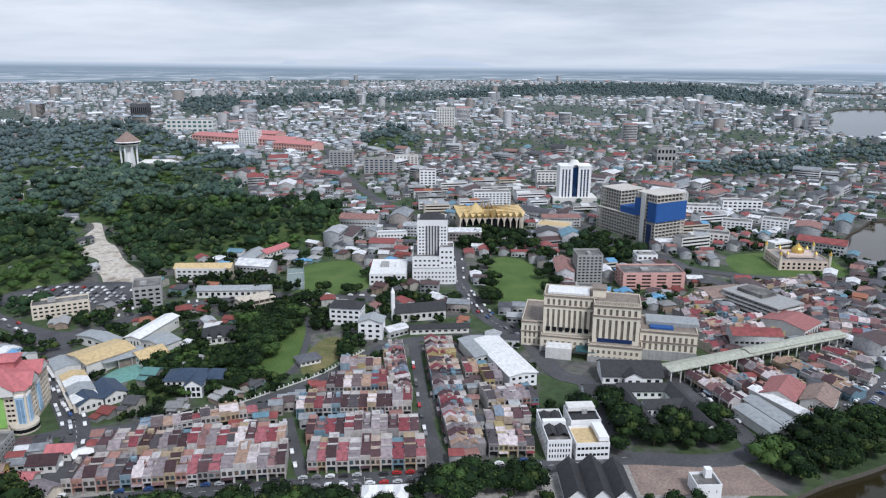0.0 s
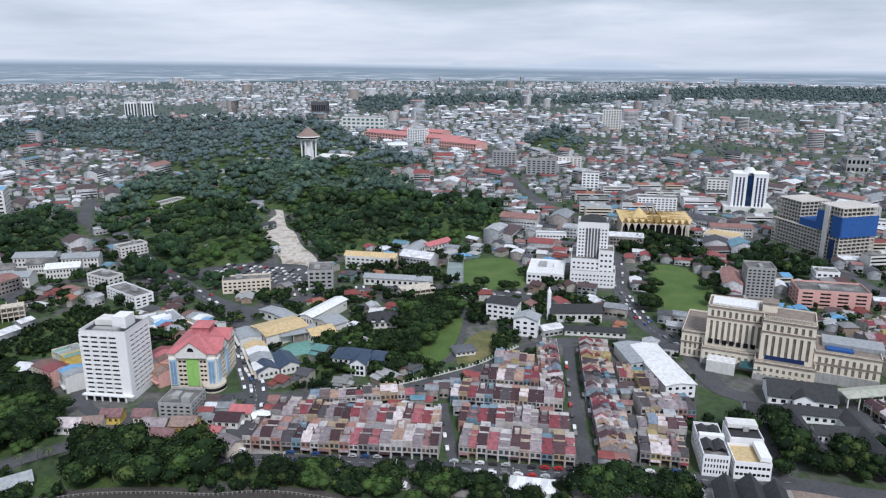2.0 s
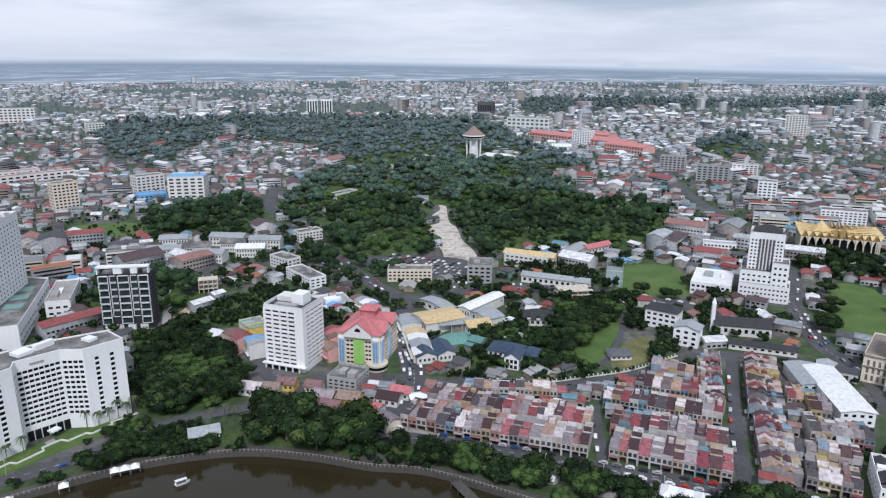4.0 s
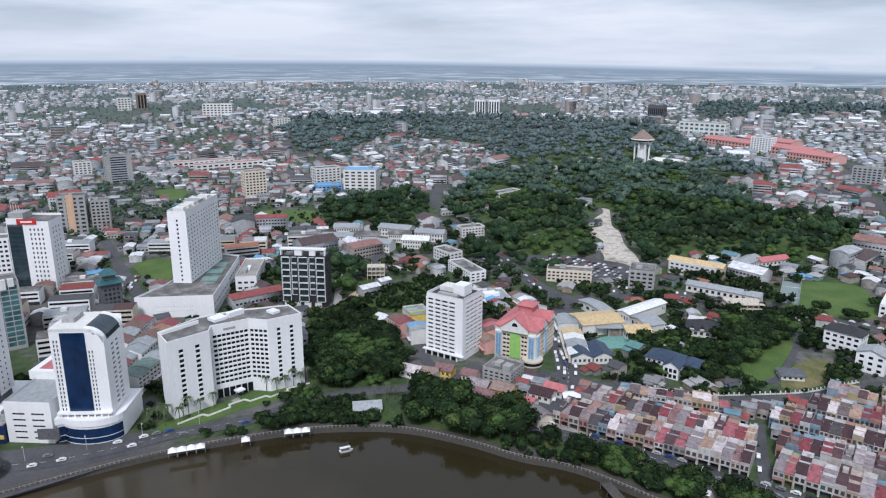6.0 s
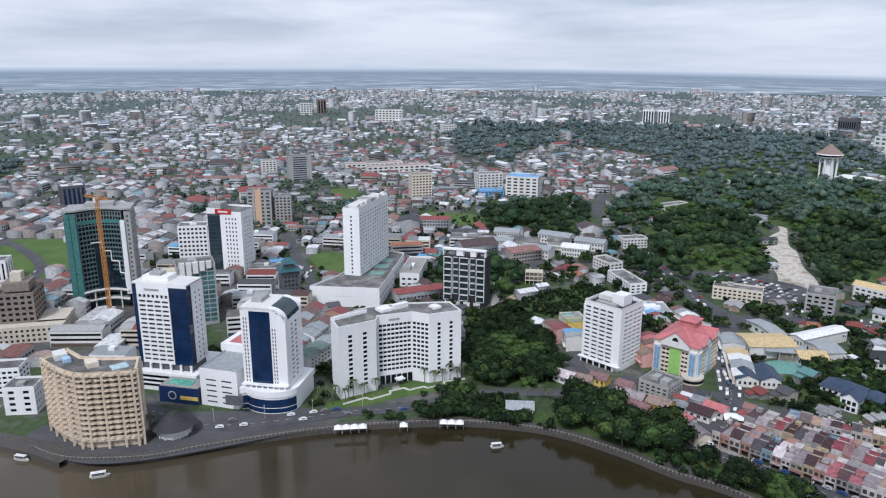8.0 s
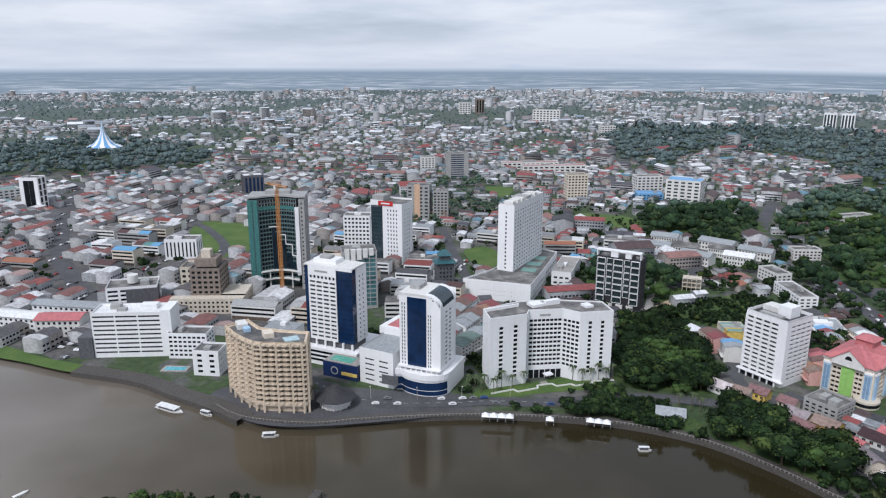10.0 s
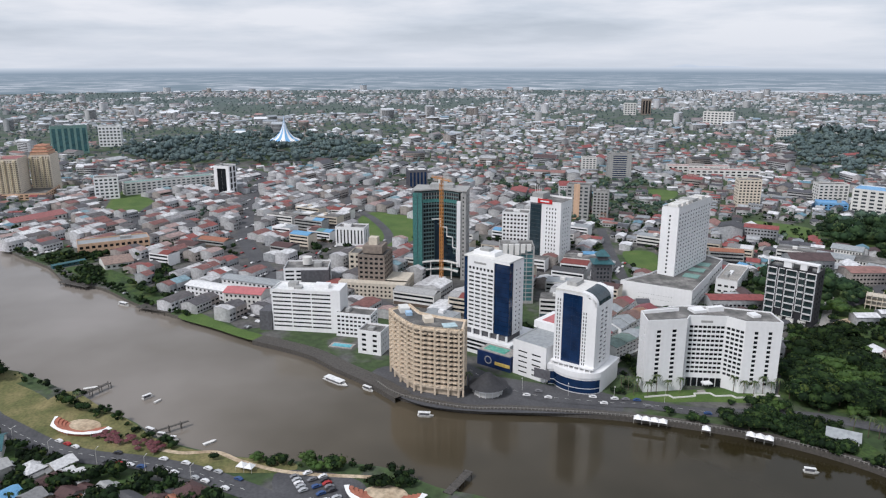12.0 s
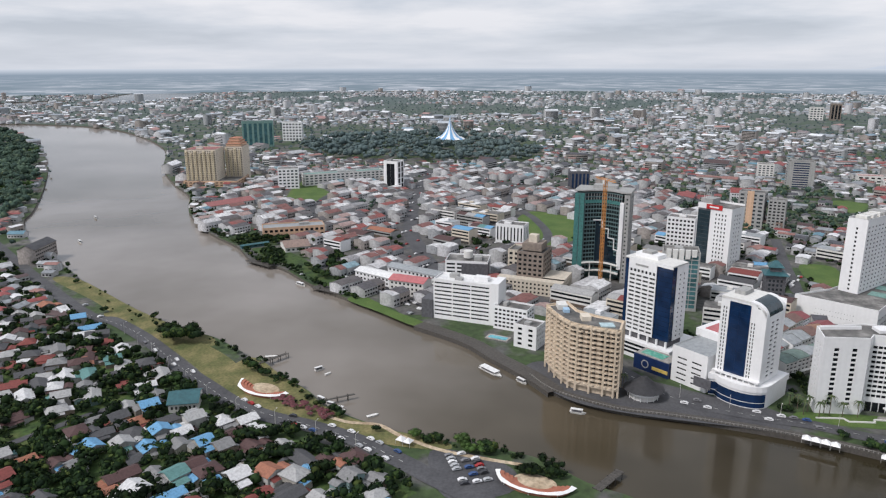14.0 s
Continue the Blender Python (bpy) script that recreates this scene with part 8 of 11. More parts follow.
# ---- the quarter between the hotels, the junction and the hill ----
def units(a, b, n, d, h, rise, roofs, walls=(OFFWHITE, WHITE, CREAM), label="three-storey shophouse with pitched roof", nz=3, name="terraced_shop", group="shop terraces", nx=3):
    """Shops side by side from a to b, looking to the right of that way."""
    a, b = Vector(a), Vector(b)
    u = (b - a) / n
    turn = math.degrees(math.atan2(u.y, u.x))
    w = u.length
    for k in range(n):
        p = a + u * k
        hh = h + ((k * 7) % 3 - 1) * 0.5
        t = thing(name, p.x, p.y, turn, label, "shop", group)
        wall = Mesh()
        facade(wall, t, (0, 0), (w, 0), 0, hh, nx, nz, wf=0.62, hf=0.5, foot=0.3, head=0.6, side=0.3, bars=1, deep=0.5)
        plain(wall, (w, 0), (w, d), 0, hh); plain(wall, (0, d), (0, 0), 0, hh)
        facade(wall, t, (w, d), (0, d), 0, hh, nx, nz, wf=0.4, hf=0.4, foot=0.3, head=0.6, side=0.3, bars=0)
        if rise:
            wall.face((0, d, hh), (0, 0, hh), (0, d / 2, hh + rise)); wall.face((w, 0, hh), (w, d, hh), (w, d / 2, hh + rise))
            Mesh().gable(0, 0, w, d, hh + 0.08, rise, 0.25, 0.2, "x").make("roof", roofs[k % len(roofs)], t)
        else:
            flat_roof(t, rect(w, d), hh + 0.7, walls[k % len(walls)], roofs[k % len(roofs)], parapet=0.7, boxes=1, seed=k)
        wall.make("wall", walls[k % len(walls)], t)
        Mesh().box(0.1, -1.6, 3.0, w - 0.1, 0, 3.25).make("canopy", walls[k % len(walls)], t)
        footprint(p.x, p.y, turn, w, d, 0.5)


BROWNROOF = one("brown_tile_roof", (0.17, 0.10, 0.085), streaks=0.5, dirt=0.3, bump=0.3)
MAROONROOF = one("maroon_metal_roof", (0.22, 0.06, 0.065), streaks=0.5, dirt=0.3, rough=0.6)
RUSTROOF = one("rusty_metal_roof", (0.30, 0.17, 0.11), streaks=0.5, dirt=0.4)
SAGE = one("sage_green_render", (0.44, 0.52, 0.44), streaks=0.7, dirt=0.2)
GREENSHEET = one("grey_green_sheet_roof", (0.15, 0.21, 0.185), streaks=0.5, dirt=0.35)
# terraces between the glass tower and the big hotel
units((-357, 149), (-383, 197), 5, 12, 11, 1.2, (GREENSHEET, GREENSHEET, METALROOF, GREENSHEET), (OFFWHITE,), "long white four-storey terrace with grey green roof", nz=4)
units((-388, 168), (-418, 212), 5, 14, 10, 2.6, (METALROOF, METALROOF, BROWNROOF, RUSTROOF, MAROONROOF), (WHITE, OFFWHITE))
units((-380, 153), (-392, 169), 2, 13, 9, 2.4, (MAROONROOF, METALROOF), (OFFWHITE,))
units((-412, 172), (-442, 206), 4, 13, 9, 2.4, (BROWNROOF, METALROOF, BROWNROOF, MAROONROOF), (WHITE, CREAM, OFFWHITE))
# shops round the white tower
units((-318, 307), (-300, 301), 2, 12, 10, 1.5, (BROWNROOF, MAROONROOF), (CREAM, PINK))
units((-319, 324), (-300, 313), 3, 15, 12, 0, (GREENROOF, METALROOF, GREENROOF), (CREAM, SAGE, YELLOW), "painted four-storey shop block with flat roof", nz=4)
units((-299, 306), (-287, 297), 2, 13, 10, 1.2, (LIGHTBLUEROOF, METALROOF), (GREY, OFFWHITE))
units((-265, 342), (-249, 328), 3, 14, 9, 2.2, (MAROONROOF, REDROOF, BROWNROOF), (PINK, OFFWHITE))
units((-253, 322), (-241, 315), 2, 11, 8, 2.0, (RUSTROOF, SHINGLE), (PEACH, PINK))
units((-219, 372), (-194, 338), 4, 13, 6, 1.8, (TANROOF, WHITEROOF, METALROOF, WHITEROOF), (OFFWHITE, CREAM), "two-storey street shop with pale sheet roof", nz=2)
units((-236, 391), (-223, 375), 2, 14, 7, 1.2, (METALROOF, METALROOF), (OFFWHITE,), "two-storey street shop with pale sheet roof", nz=2)
units((-297, 392), (-269, 372), 4, 11, 5.5, 1.8, (LIGHTBLUEROOF, MAROONROOF, METALROOF, BROWNROOF), (OFFWHITE, PINK), "two-storey shop with sheet roof", nz=2)
units((-288, 410), (-254, 392), 5, 12, 6, 1.8, (BROWNROOF, METALROOF, WHITEROOF, LIGHTBLUEROOF, METALROOF), (OFFWHITE, CREAM), "two-storey shop with sheet roof", nz=2)
block("corner_office", -221, 285, 8, 18, 18, 9, GREY, "grey weathered three-storey office with flat roof", "office", front=(5, 3), side=(5, 3), boxes=3)
footprint(-221, 285, 8, 18, 18)
lm = block("clinic", -316, 402, -38, 24, 24, 5, WHITE, "low white modern clinic with stepped flat roofs", "clinic", front=(7, 1), side=(6, 1), roof=METALROOF, boxes=2)
Mesh().box(14, 4, 5, 22, 14, 8).make("upper_floor", WHITE, lm)
footprint(-316, 402, -38, 24, 24)
cp = thing("carport", -209, 398, -51, "open shed with broad grey metal roof", "shed")
Mesh().gable(0, 0, 14, 24, 6.5, 1.2, 0.6, 0.3, "y").make("roof", METALROOF, cp)
Mesh().box(1.5, 8, 0, 12.5, 23, 6.3).make("back_wall", BROWN, cp)
for k in range(8):
    Mesh().box((k % 2) * 13.4, 0.2 + (k // 2) * 7.6, 0, (k % 2) * 13.4 + 0.5, 0.7 + (k // 2) * 7.6, 6.5).make("post", GREY, cp)
footprint(-209, 398, -51, 14, 24)


def hipped(name, x, y, turn, w, d, h, rise, wall_mat, roof_mat, label, category, nx=6, nz=2):
    t = thing(name, x, y, turn, label, category)
    wall = Mesh()
    pl = rect(w, d)
    for i in range(4):
        facade(wall, t, pl[i], pl[(i + 1) % 4], 0, h, nx if i % 2 == 0 else max(3, int(nx * d / w)), nz, wf=0.5, hf=0.55, foot=0.4, head=0.4, side=0.5)
    wall.make("wall", wall_mat, t)
    Mesh().hip(0, 0, w, d, h + 0.1, rise, 1.0).make("roof", roof_mat, t)
    footprint(x, y, turn, w, d)
    return t


man = hipped("mansion", -155, 362, 4, 20, 14, 7.5, 4.2, WHITE, BLUEROOF, "white mansion with dark blue hipped roof and gable", "house")
Mesh().box(13, -7, 0, 22, 2, 7.3).make("wing", WHITE, man)
Mesh().gable(13, -7, 22, 7, 7.5, 3.6, 0.8, 0.3, "y").make("wing_roof", BLUEROOF, man)
gf = Mesh()
gf.face((13, -7.02, 7.3), (22, -7.02, 7.3), (17.5, -7.02, 10.8))
gf.make("gable", WHITE, man)
for k in range(3):
    Mesh().box(14 + 2.6 * k, -7.1, 4.2, 15.8 + 2.6 * k, -7.02, 6.4).make("window", DARKWIN, man)
    Mesh().box(14 + 2.6 * k, -7.1, 0.8, 15.8 + 2.6 * k, -7.02, 3.0).make("window", DARKWIN, man)
Mesh().box(20, 4, 0, 30, 16, 6).make("wing", WHITE, man)
Mesh().hip(20, 4, 30, 16, 6.1, 3.4, 0.9).make("wing_roof", BLUEROOF, man)
bh_ = hipped("black_roofed_hall", -155, 428, 18, 20, 17, 5, 5.0, OFFWHITE, DARKROOF, "white park hall with broad black roof and dormers", "hall", 5, 1)
for k in range(3):
    dm = Mesh().gable(2 + 6.5 * k, -1.2, 5.4 + 6.5 * k, 5, 6.0, 2.0, 0.2, 0.2, "y")
    dm.make("dormer_roof", DARKROOF, bh_)
    Mesh().box(2.2 + 6.5 * k, -0.9, 4.6, 5.2 + 6.5 * k, 4, 6.0).make("dormer", WHITE, bh_)
hipped("lodge", -86, 396, 30, 13, 10, 3.2, 2.2, OFFWHITE, one("grey_slate_roof", (0.11, 0.115, 0.13), dirt=0.3, bump=0.3), "low lodge with grey hipped roof by the boulevard", "house", 4, 1)
gabled("school_hall", -170, 600, 82, 38, 14, 6, 3, OFFWHITE, METALROOF, "hall with steep grey metal roof among trees", "hall", front=(8, 1))


def bare_frame(x, y, turn, w, d, n, step, label, nx, ny):
    t = thing("building_frame", x, y, turn, label, "building site")
    for j in range(1, n + 1):
        Mesh().box(0, 0, j * step - 0.35, w, d, j * step).make("floor_slab", STONE, t)
    for i in range(nx + 1):
        for k in range(ny + 1):
            Mesh().box(0.2 + (w - 0.9) * i / nx, 0.2 + (d - 0.9) * k / ny, 0, 0.7 + (w - 0.9) * i / nx, 0.7 + (d - 0.9) * k / ny, n * step + (1.6 if (i + k) % 2 else 0.2)).make("column", STONE, t)
    footprint(x, y, turn, w, d)


bare_frame(-146, 490, 38, 26, 16, 2, 3.3, "bare concrete frame of a school under construction", 6, 3)
bare_frame(-408, 378, 43, 15, 10, 3, 3.6, "weathered bare concrete frame on an empty plot", 4, 2)
# the tennis court's fence
fc = thing("court_fence", -125, 540, 0, "tall wire fence posts round the tennis court", "fence")
cor = [(0, 0), (14, 2), (2, 62), (-11, 58)]
for i in range(4):
    a, b = Vector(cor[i]), Vector(cor[(i + 1) % 4])
    m = max(2, int((b - a).length / 7))
    for k in range(m):
        q = a.lerp(b, k / m)
        Mesh().box(q.x - 0.12, q.y - 0.12, 0, q.x + 0.12, q.y + 0.12, 4.2).make("post", GREY, fc)
    for z in (0.2, 2.1, 4.1):
        Mesh().bar((*a, z), (*b, z), 0.16).make("rail", GREY, fc)
for s in (0.27, 0.73):
    a, b = Vector(cor[0]).lerp(Vector(cor[3]), s), Vector(cor[1]).lerp(Vector(cor[2]), s)
    Mesh().bar((*a, 0.5), (*b, 0.5), 0.2).make("net", WHITE, fc)

# ---- rows of shophouses ----
SHOP_MESHES = {}


def shop_meshes(w, d, h, kind):
    key = (round(w, 1), round(d, 1), round(h, 1), kind)
    if key in SHOP_MESHES:
        return SHOP_MESHES[key]
    wall, roof = Mesh(), Mesh()
    arcade = 2.2
    wall.box(0, 0, 3.3, w, d, h)
    wall.box(0, arcade, 0, w, d, 3.3)
    for x in (0, w - 0.45):
        wall.box(x, 0, 0, x + 0.45, 0.5, 3.3)
    rise = 1.9 + 0.03 * d
    if kind == 0:      # a street roof, a lower roof behind it and a lean-to over the yard
        a, b = d * 0.48, d * 0.84
        wall.face((0, a, h), (0, 0, h), (0, a / 2, h + rise)); wall.face((w, 0, h), (w, a, h), (w, a / 2, h + rise))
        roof.gable(0, 0, w, a, h + 0.05, rise, 0.1, 0.2, "x")
        roof.gable(0, a + 0.3, w, b, h - 0.7, rise * 0.75, 0.05, 0.2, "x")
        roof.box(0, b + 0.2, h - 2.2, w, d, h - 2.0)
    elif kind == 1:    # a front gabled roof and a lower back roof with an air well between
        roof.gable(0, 0, w, d * 0.40, h + 0.05, rise * 0.8, 0.1, 0.22, "x")
        roof.gable(0, d * 0.50, w, d * 0.78, h - 0.5, rise * 0.7, 0.1, 0.22, "x")
        roof.gable(0, d * 0.8, w, d, h - 1.6, rise * 0.4, 0.05, 0.15, "x")
        wall.box(0, -0.15, h, w, 0.15, h + 0.9)
    else:              # one long shed behind a tall parapet
        k_ = d * 0.6
        roof.face((0, 0.2, h + 1.2), (w, 0.2, h + 1.2), (w, k_, h + 0.2), (0, k_, h + 0.2))
        roof.box(0, k_, h - 0.2, w, d, h + 0.02)
        wall.box(0, -0.15, h, w, 0.2, h + 1.6)
        wall.box(w * 0.3, k_ + 1, h, w * 0.8, k_ + 3.4, h + 2.1)
    wall.box(-0.06, 0, h - 0.4, 0.12, d, h + 0.6)
    if int(h * 10) % 3 == 0:    # a raised roof vent and a water tank
        roof.gable(w * 0.2, d * 0.3, w * 0.8, d * 0.52, h + rise * 0.75, 0.9, 0.1, 0.12, "x")
        wall.box(w * 0.25, d * 0.31, h + 0.3, w * 0.75, d * 0.51, h + rise * 0.75)
    elif int(h * 10) % 3 == 1:
        wall.box(w * 0.55, d * 0.8, h - 1, w * 0.55 + 1.3, d * 0.8 + 1.3, h + 1.5)
        roof.face((0, d, h - 2.2), (w, d, h - 2.2), (w, d + 1.8, h - 2.9), (0, d + 1.8, h - 2.9))
    SHOP_MESHES[key] = wall.data("shop_wall", SHOPWALL), roof.data("roof", SHOPROOF)
    return SHOP_MESHES[key]


front_mesh = Mesh().box(0, 0, 0, 1, 0.1, 1).data("shopfront", SHUTTER)
awning_mesh = Mesh().box(0, -1, 0, 1, 0, 0.06).data("awning", SHOPROOF)
SHOP_LABELS = ("two-storey shophouse with tiled roof and shuttered windows", "narrow shophouse with painted front and arcade", "old shophouse with weathered metal roof")


def shop_row(a, b, depth, detail=True, h=6.6, unit=4.6, seed=1):
    """Shophouses side by side along a line; they look to the right of it."""
    g = random.Random(seed)
    a, b = Vector(a), Vector(b)
    length = (b - a).length
    u = (b - a) / length
    back_ = Vector((-u.y, u.x))
    turn = math.degrees(math.atan2(u.y, u.x))
    s = 0.0
    while s + 3.5 < length:
        w = min(round(g.choice((unit - 0.7, unit, unit, unit + 0.8)), 1), length - s)
        p = a + u * s
        mid_ = p + u * w / 2 + back_ * depth / 2
        s += w
        if code_at(mid_.x, mid_.y) in (BUILT, WET):
            continue
        hh = h + g.choice((-0.4, -0.2, 0, 0, 0.2, 0.5, 1.6))
        kind = g.choice((0, 0, 0, 0, 0, 1, 1, 2))
        wm, rm = shop_meshes(w, depth - g.choice((0, 0, 1.5, 3.5)), hh, kind)
        ob = new(("shophouse", "air_well_shophouse", "parapet_shophouse")[kind], wm)
        ob.matrix_basis = pose(p.x + back_.x * 0.3 * g.random(), p.y + back_.y * 0.3 * g.random(), g.uniform(-0.05, 0.05), 0, 0, turn)
        tagged(ob, SHOP_LABELS[kind], "shophouse", "shophouses of the old town")
        piece("roof", rm, ob, Matrix())
        if detail:
            piece("shopfront", front_mesh, ob, Matrix.LocRotScale((0.45, 2.12, 0.05), None, (w - 0.9, 1, 2.9)))
            n = 2
            for k in range(n):
                piece("window", front_mesh, ob, Matrix.LocRotScale((w * (k + 0.5) / n - w * 0.16, -0.06, 4.2), None, (w * 0.32, 1, min(2.0, hh - 5))))
            if g.random() < 0.35:
                piece("awning", awning_mesh, ob, pose(0.1, -0.02, 3.2, 12) @ Matrix.Diagonal((w - 0.2, 1.6, 1, 1)))
    mark([tuple(a), tuple(b), tuple(b + back_ * depth), tuple(a + back_ * depth)], BUILT, False)


for x, y, a, w, d, h_, rs, mt, lb in (
    (170, 314, 108, 27, 9, 5.5, 1.6, METALROOF, "market shed with blue grey sheet roof"), (180, 321, 108, 30, 9, 5.2, 1.8, METALROOF, "market shed with blue grey sheet roof"), (186, 341, 52, 24, 17, 7, 4.0, BRICKRED, "market hall with steep rusty red roof"), (202, 334, 52, 22, 15, 7, 3.6, SHINGLE, "market hall with brown tiled roof"),
    (239, 438, 40, 24, 30, 8, 3.0, BRICKRED, "hall with large maroon roof"), (203, 505, 15, 36, 24, 7, 2.6, SHINGLE, "long hall with brown roof"), (191, 328, 116, 36, 7, 6.5, 1.2, WHITEROOF, "narrow shed with white sheet roof"),
):
    gabled("market_shed", x, y, a, w, d, h_, rs, OFFWHITE, mt, lb, "shed", front=(6, 1), group="market sheds")
for k, (a, b, dep, det) in enumerate((
    ((-163, 266), (-68, 279), 22, True), ((-160, 290), (-72, 302), 20, False), ((-148, 311), (-94, 330), 11, True),
    ((-61, 283), (-4, 287), 22, True), ((-66, 307), (-8, 311), 20, False), ((-76, 333), (-14, 336), 18, True), ((-64, 357), (-30, 359), 20, True), ((-60, 384), (-34, 386), 14, False),
    ((-16, 352), (-26, 424), 13, False), ((-12, 424), (-5, 354), 18, True), ((-3, 350), (4, 297), 17, True),
    ((22, 297), (46, 298), 22, True), ((22, 322), (48, 324), 14, False), ((24, 340), (52, 346), 20, True), ((24, 364), (36, 366), 20, True), ((8, 376), (22, 378), 18, True),
    ((140, 378), (156, 336), 15, True), ((158, 386), (172, 350), 15, False), ((177, 394), (202, 334), 16, False), ((197, 402), (224, 350), 15, False), ((216, 410), (244, 370), 14, False), ((234, 418), (256, 392), 12, False),
    ((136, 402), (250, 449), 13, False), ((150, 424), (262, 470), 13, False), ((165, 446), (290, 498), 13, False), ((170, 470), (208, 486), 14, False), ((236, 500), (300, 525), 14, False), ((180, 500), (205, 510), 14, False), ((245, 532), (310, 556), 14, False), ((272, 470), (330, 440), 14, False), ((262, 450), (320, 420), 14, False),
)):
    if k < 16:
        shop_row(a, b, dep, det, seed=k + 10)
    else:
        shop_row(a, b, dep, det, h=5.0, unit=6.2, seed=k + 10)


# ---- terraces of the town centre: one thing each, with window bands and roof bays ----
def terrace(x, y, turn, w, d, floors, g):
    h = 3.4 * floors + 0.8
    wm = g.choice((OFFWHITE, WHITE, WHITE, OFFWHITE, CREAM, GREY, STONE))
    t = thing("shop_terrace", x, y, turn, g.choice(("pale shop terrace with window bands", "white shop terrace of several bays")) if wm in (WHITE, OFFWHITE) else "painted shop terrace with window bands", "terrace", "town terraces")
    Mesh().box(0, 0, 0, w, d, h).make("wall", wm, t)
    for j in range(1, floors):
        Mesh().box(0.8, -0.1, 3.4 * j + 1.1, w - 0.8, 0.02, 3.4 * j + 2.6).make("window_band", DARKWIN, t)
    Mesh().box(0.3, -0.12, 0.2, w - 0.3, 0.02, 2.8).make("shopfront", SHUTTER, t)
    n = max(1, int(w / g.choice((8, 12, 18))))
    pitched = g.random() < 0.65
    for i in range(n):
        x0, x1 = w * i / n + 0.05, w * (i + 1) / n - 0.05
        r = Mesh()
        if pitched:
            r.gable(x0, 0, x1, d, h + 0.05, 1.6 + 0.5 * g.random(), 0.15, 0.2, "x")
        else:
            r.box(x0, 0.1, h + 0.01, x1, d - 0.1, h + 0.35)
        r.make("roof", HOUSEROOF if pitched else g.choice((FLATROOF, METALROOF, WHITEROOF)), t)
    if not pitched:
        Mesh().box(w * 0.4, d * 0.4, h, w * 0.4 + 4, d * 0.4 + 4, h + 2.4).make("roof_hut", wm, t)
    footprint(x, y, turn, w, d, 1.5)


g_ = random.Random(21)
for (ox, oy, turn, nu, nv, du, dv) in ((-470, -40, 52, 5, 9, 44, 33), (-640, -190, 52, 3, 9, 44, 33), (-420, 120, 62, 5, 9, 44, 27), (-655, 150, 45, 7, 4, 44, 28), (130, 560, 20, 6, 7, 42, 28), (-20, 800, 10, 5, 6, 44, 34)):
    for iu in range(nu):
        for iv in range(nv):
            c, s = math.cos(radians(turn)), math.sin(radians(turn))
            lu, lv = iu * du + g_.uniform(-5, 5), iv * dv + g_.uniform(-3, 3)
            x, y = ox + c * lu - s * lv, oy + s * lu + c * lv
            w, d = g_.uniform(22, 38), g_.uniform(12, 17)
            tt = turn + g_.uniform(-4, 4)
            cc, ss = math.cos(radians(tt)), math.sin(radians(tt))
            ok = all(code_at(x + cc * a - ss * b, y + ss * a + cc * b) in (0,) for a in (0, w * 0.33, w * 0.66, w) for b in (0, d / 2, d))
            if ok and g_.random() < 0.9:
                terrace(x, y, tt, w, d, g_.choice((2, 3, 3, 3, 4)), g_)

# ---- houses that stand near enough to be told apart ----
def house_meshes(w, d, h, hipped, veranda):
    wall, roof = Mesh(), Mesh()
    wall.box(0, 0, 0, w, d, h)
    if hipped:
        roof.hip(0, 0, w, d, h + 0.05, 0.26 * min(w, d), 0.7)
    else:
        rise = 0.24 * d
        wall.face((0, d, h), (0, 0, h), (0, d / 2, h + rise)); wall.face((w, 0, h), (w, d, h), (w, d / 2, h + rise))
        roof.gable(0, 0, w, d, h + 0.05, rise, 0.7, 0.2, "x")
    # a lower annex at the back and a lean-to at one end
    roof.gable(w * 0.35, d + 0.2, w, d + 5.2, h * 0.8, 0.9, 0.3, 0.15, "x")
    wall.box(w * 0.38, d, 0, w - 0.1, d + 5, h * 0.79)
    roof.face((w + 0.3, 0.6, h * 0.84), (w + 3.2, 0.6, h * 0.66), (w + 3.2, d * 0.8, h * 0.66), (w + 0.3, d * 0.8, h * 0.84))
    wall.box(w, 0.9, 0, w + 2.9, d * 0.76, h * 0.63)
    if veranda:
        roof.face((w * 0.1, -2.6, h * 0.75), (w * 0.8, -2.6, h * 0.75), (w * 0.8, 0, h - 0.1), (w * 0.1, 0, h - 0.1))
        roof.face((w * 0.1, 0, h - 0.2), (w * 0.8, 0, h - 0.2), (w * 0.8, -2.6, h * 0.75 - 0.1), (w * 0.1, -2.6, h * 0.75 - 0.1))
        for x in (w * 0.12, w * 0.78):
            wall.box(x, -2.5, 0, x + 0.2, -2.3, h * 0.74)
    return wall.data("house_wall", HOUSEWALL), roof.data("roof", HOUSEROOF)


hg = random.Random(5)
HOUSES = [(w, d, *house_meshes(w, d, h, hp, ve)) for w, d, h, hp, ve in ((8, 7, 3.2, False, True), (9.5, 8, 3.4, False, False), (7.5, 9, 5.4, False, False), (10, 8.5, 3.4, True, True), (12, 7, 3.2, False, True), (9, 9, 5.6, False, False), (6.5, 7, 3.0, False, False), (10.5, 9, 5.6, True, False), (14, 8, 3.6, False, False))]
WINDOWQ = Mesh().box(0, 0, 0, 1.3, 0.08, 1.2).data("window", DARKWIN)
FAR_HOUSES = [(x, y, hg.uniform(0, 180), hg.uniform(9, 20), hg.uniform(8, 11), hg.uniform(4, 7)) for x, y in CLEAR]
VILLAGE = [(-245, -62), (-264, -78), (-284, -104), (-300, -135), (-318, -160), (-345, -194), (-405, -248), (-450, -300), (-565, -410), (-720, -545), (-800, -600), (-1150, -830), (-1100, -1000), (-600, -760), (-350, -520), (-225, -290), (-205, -120)]


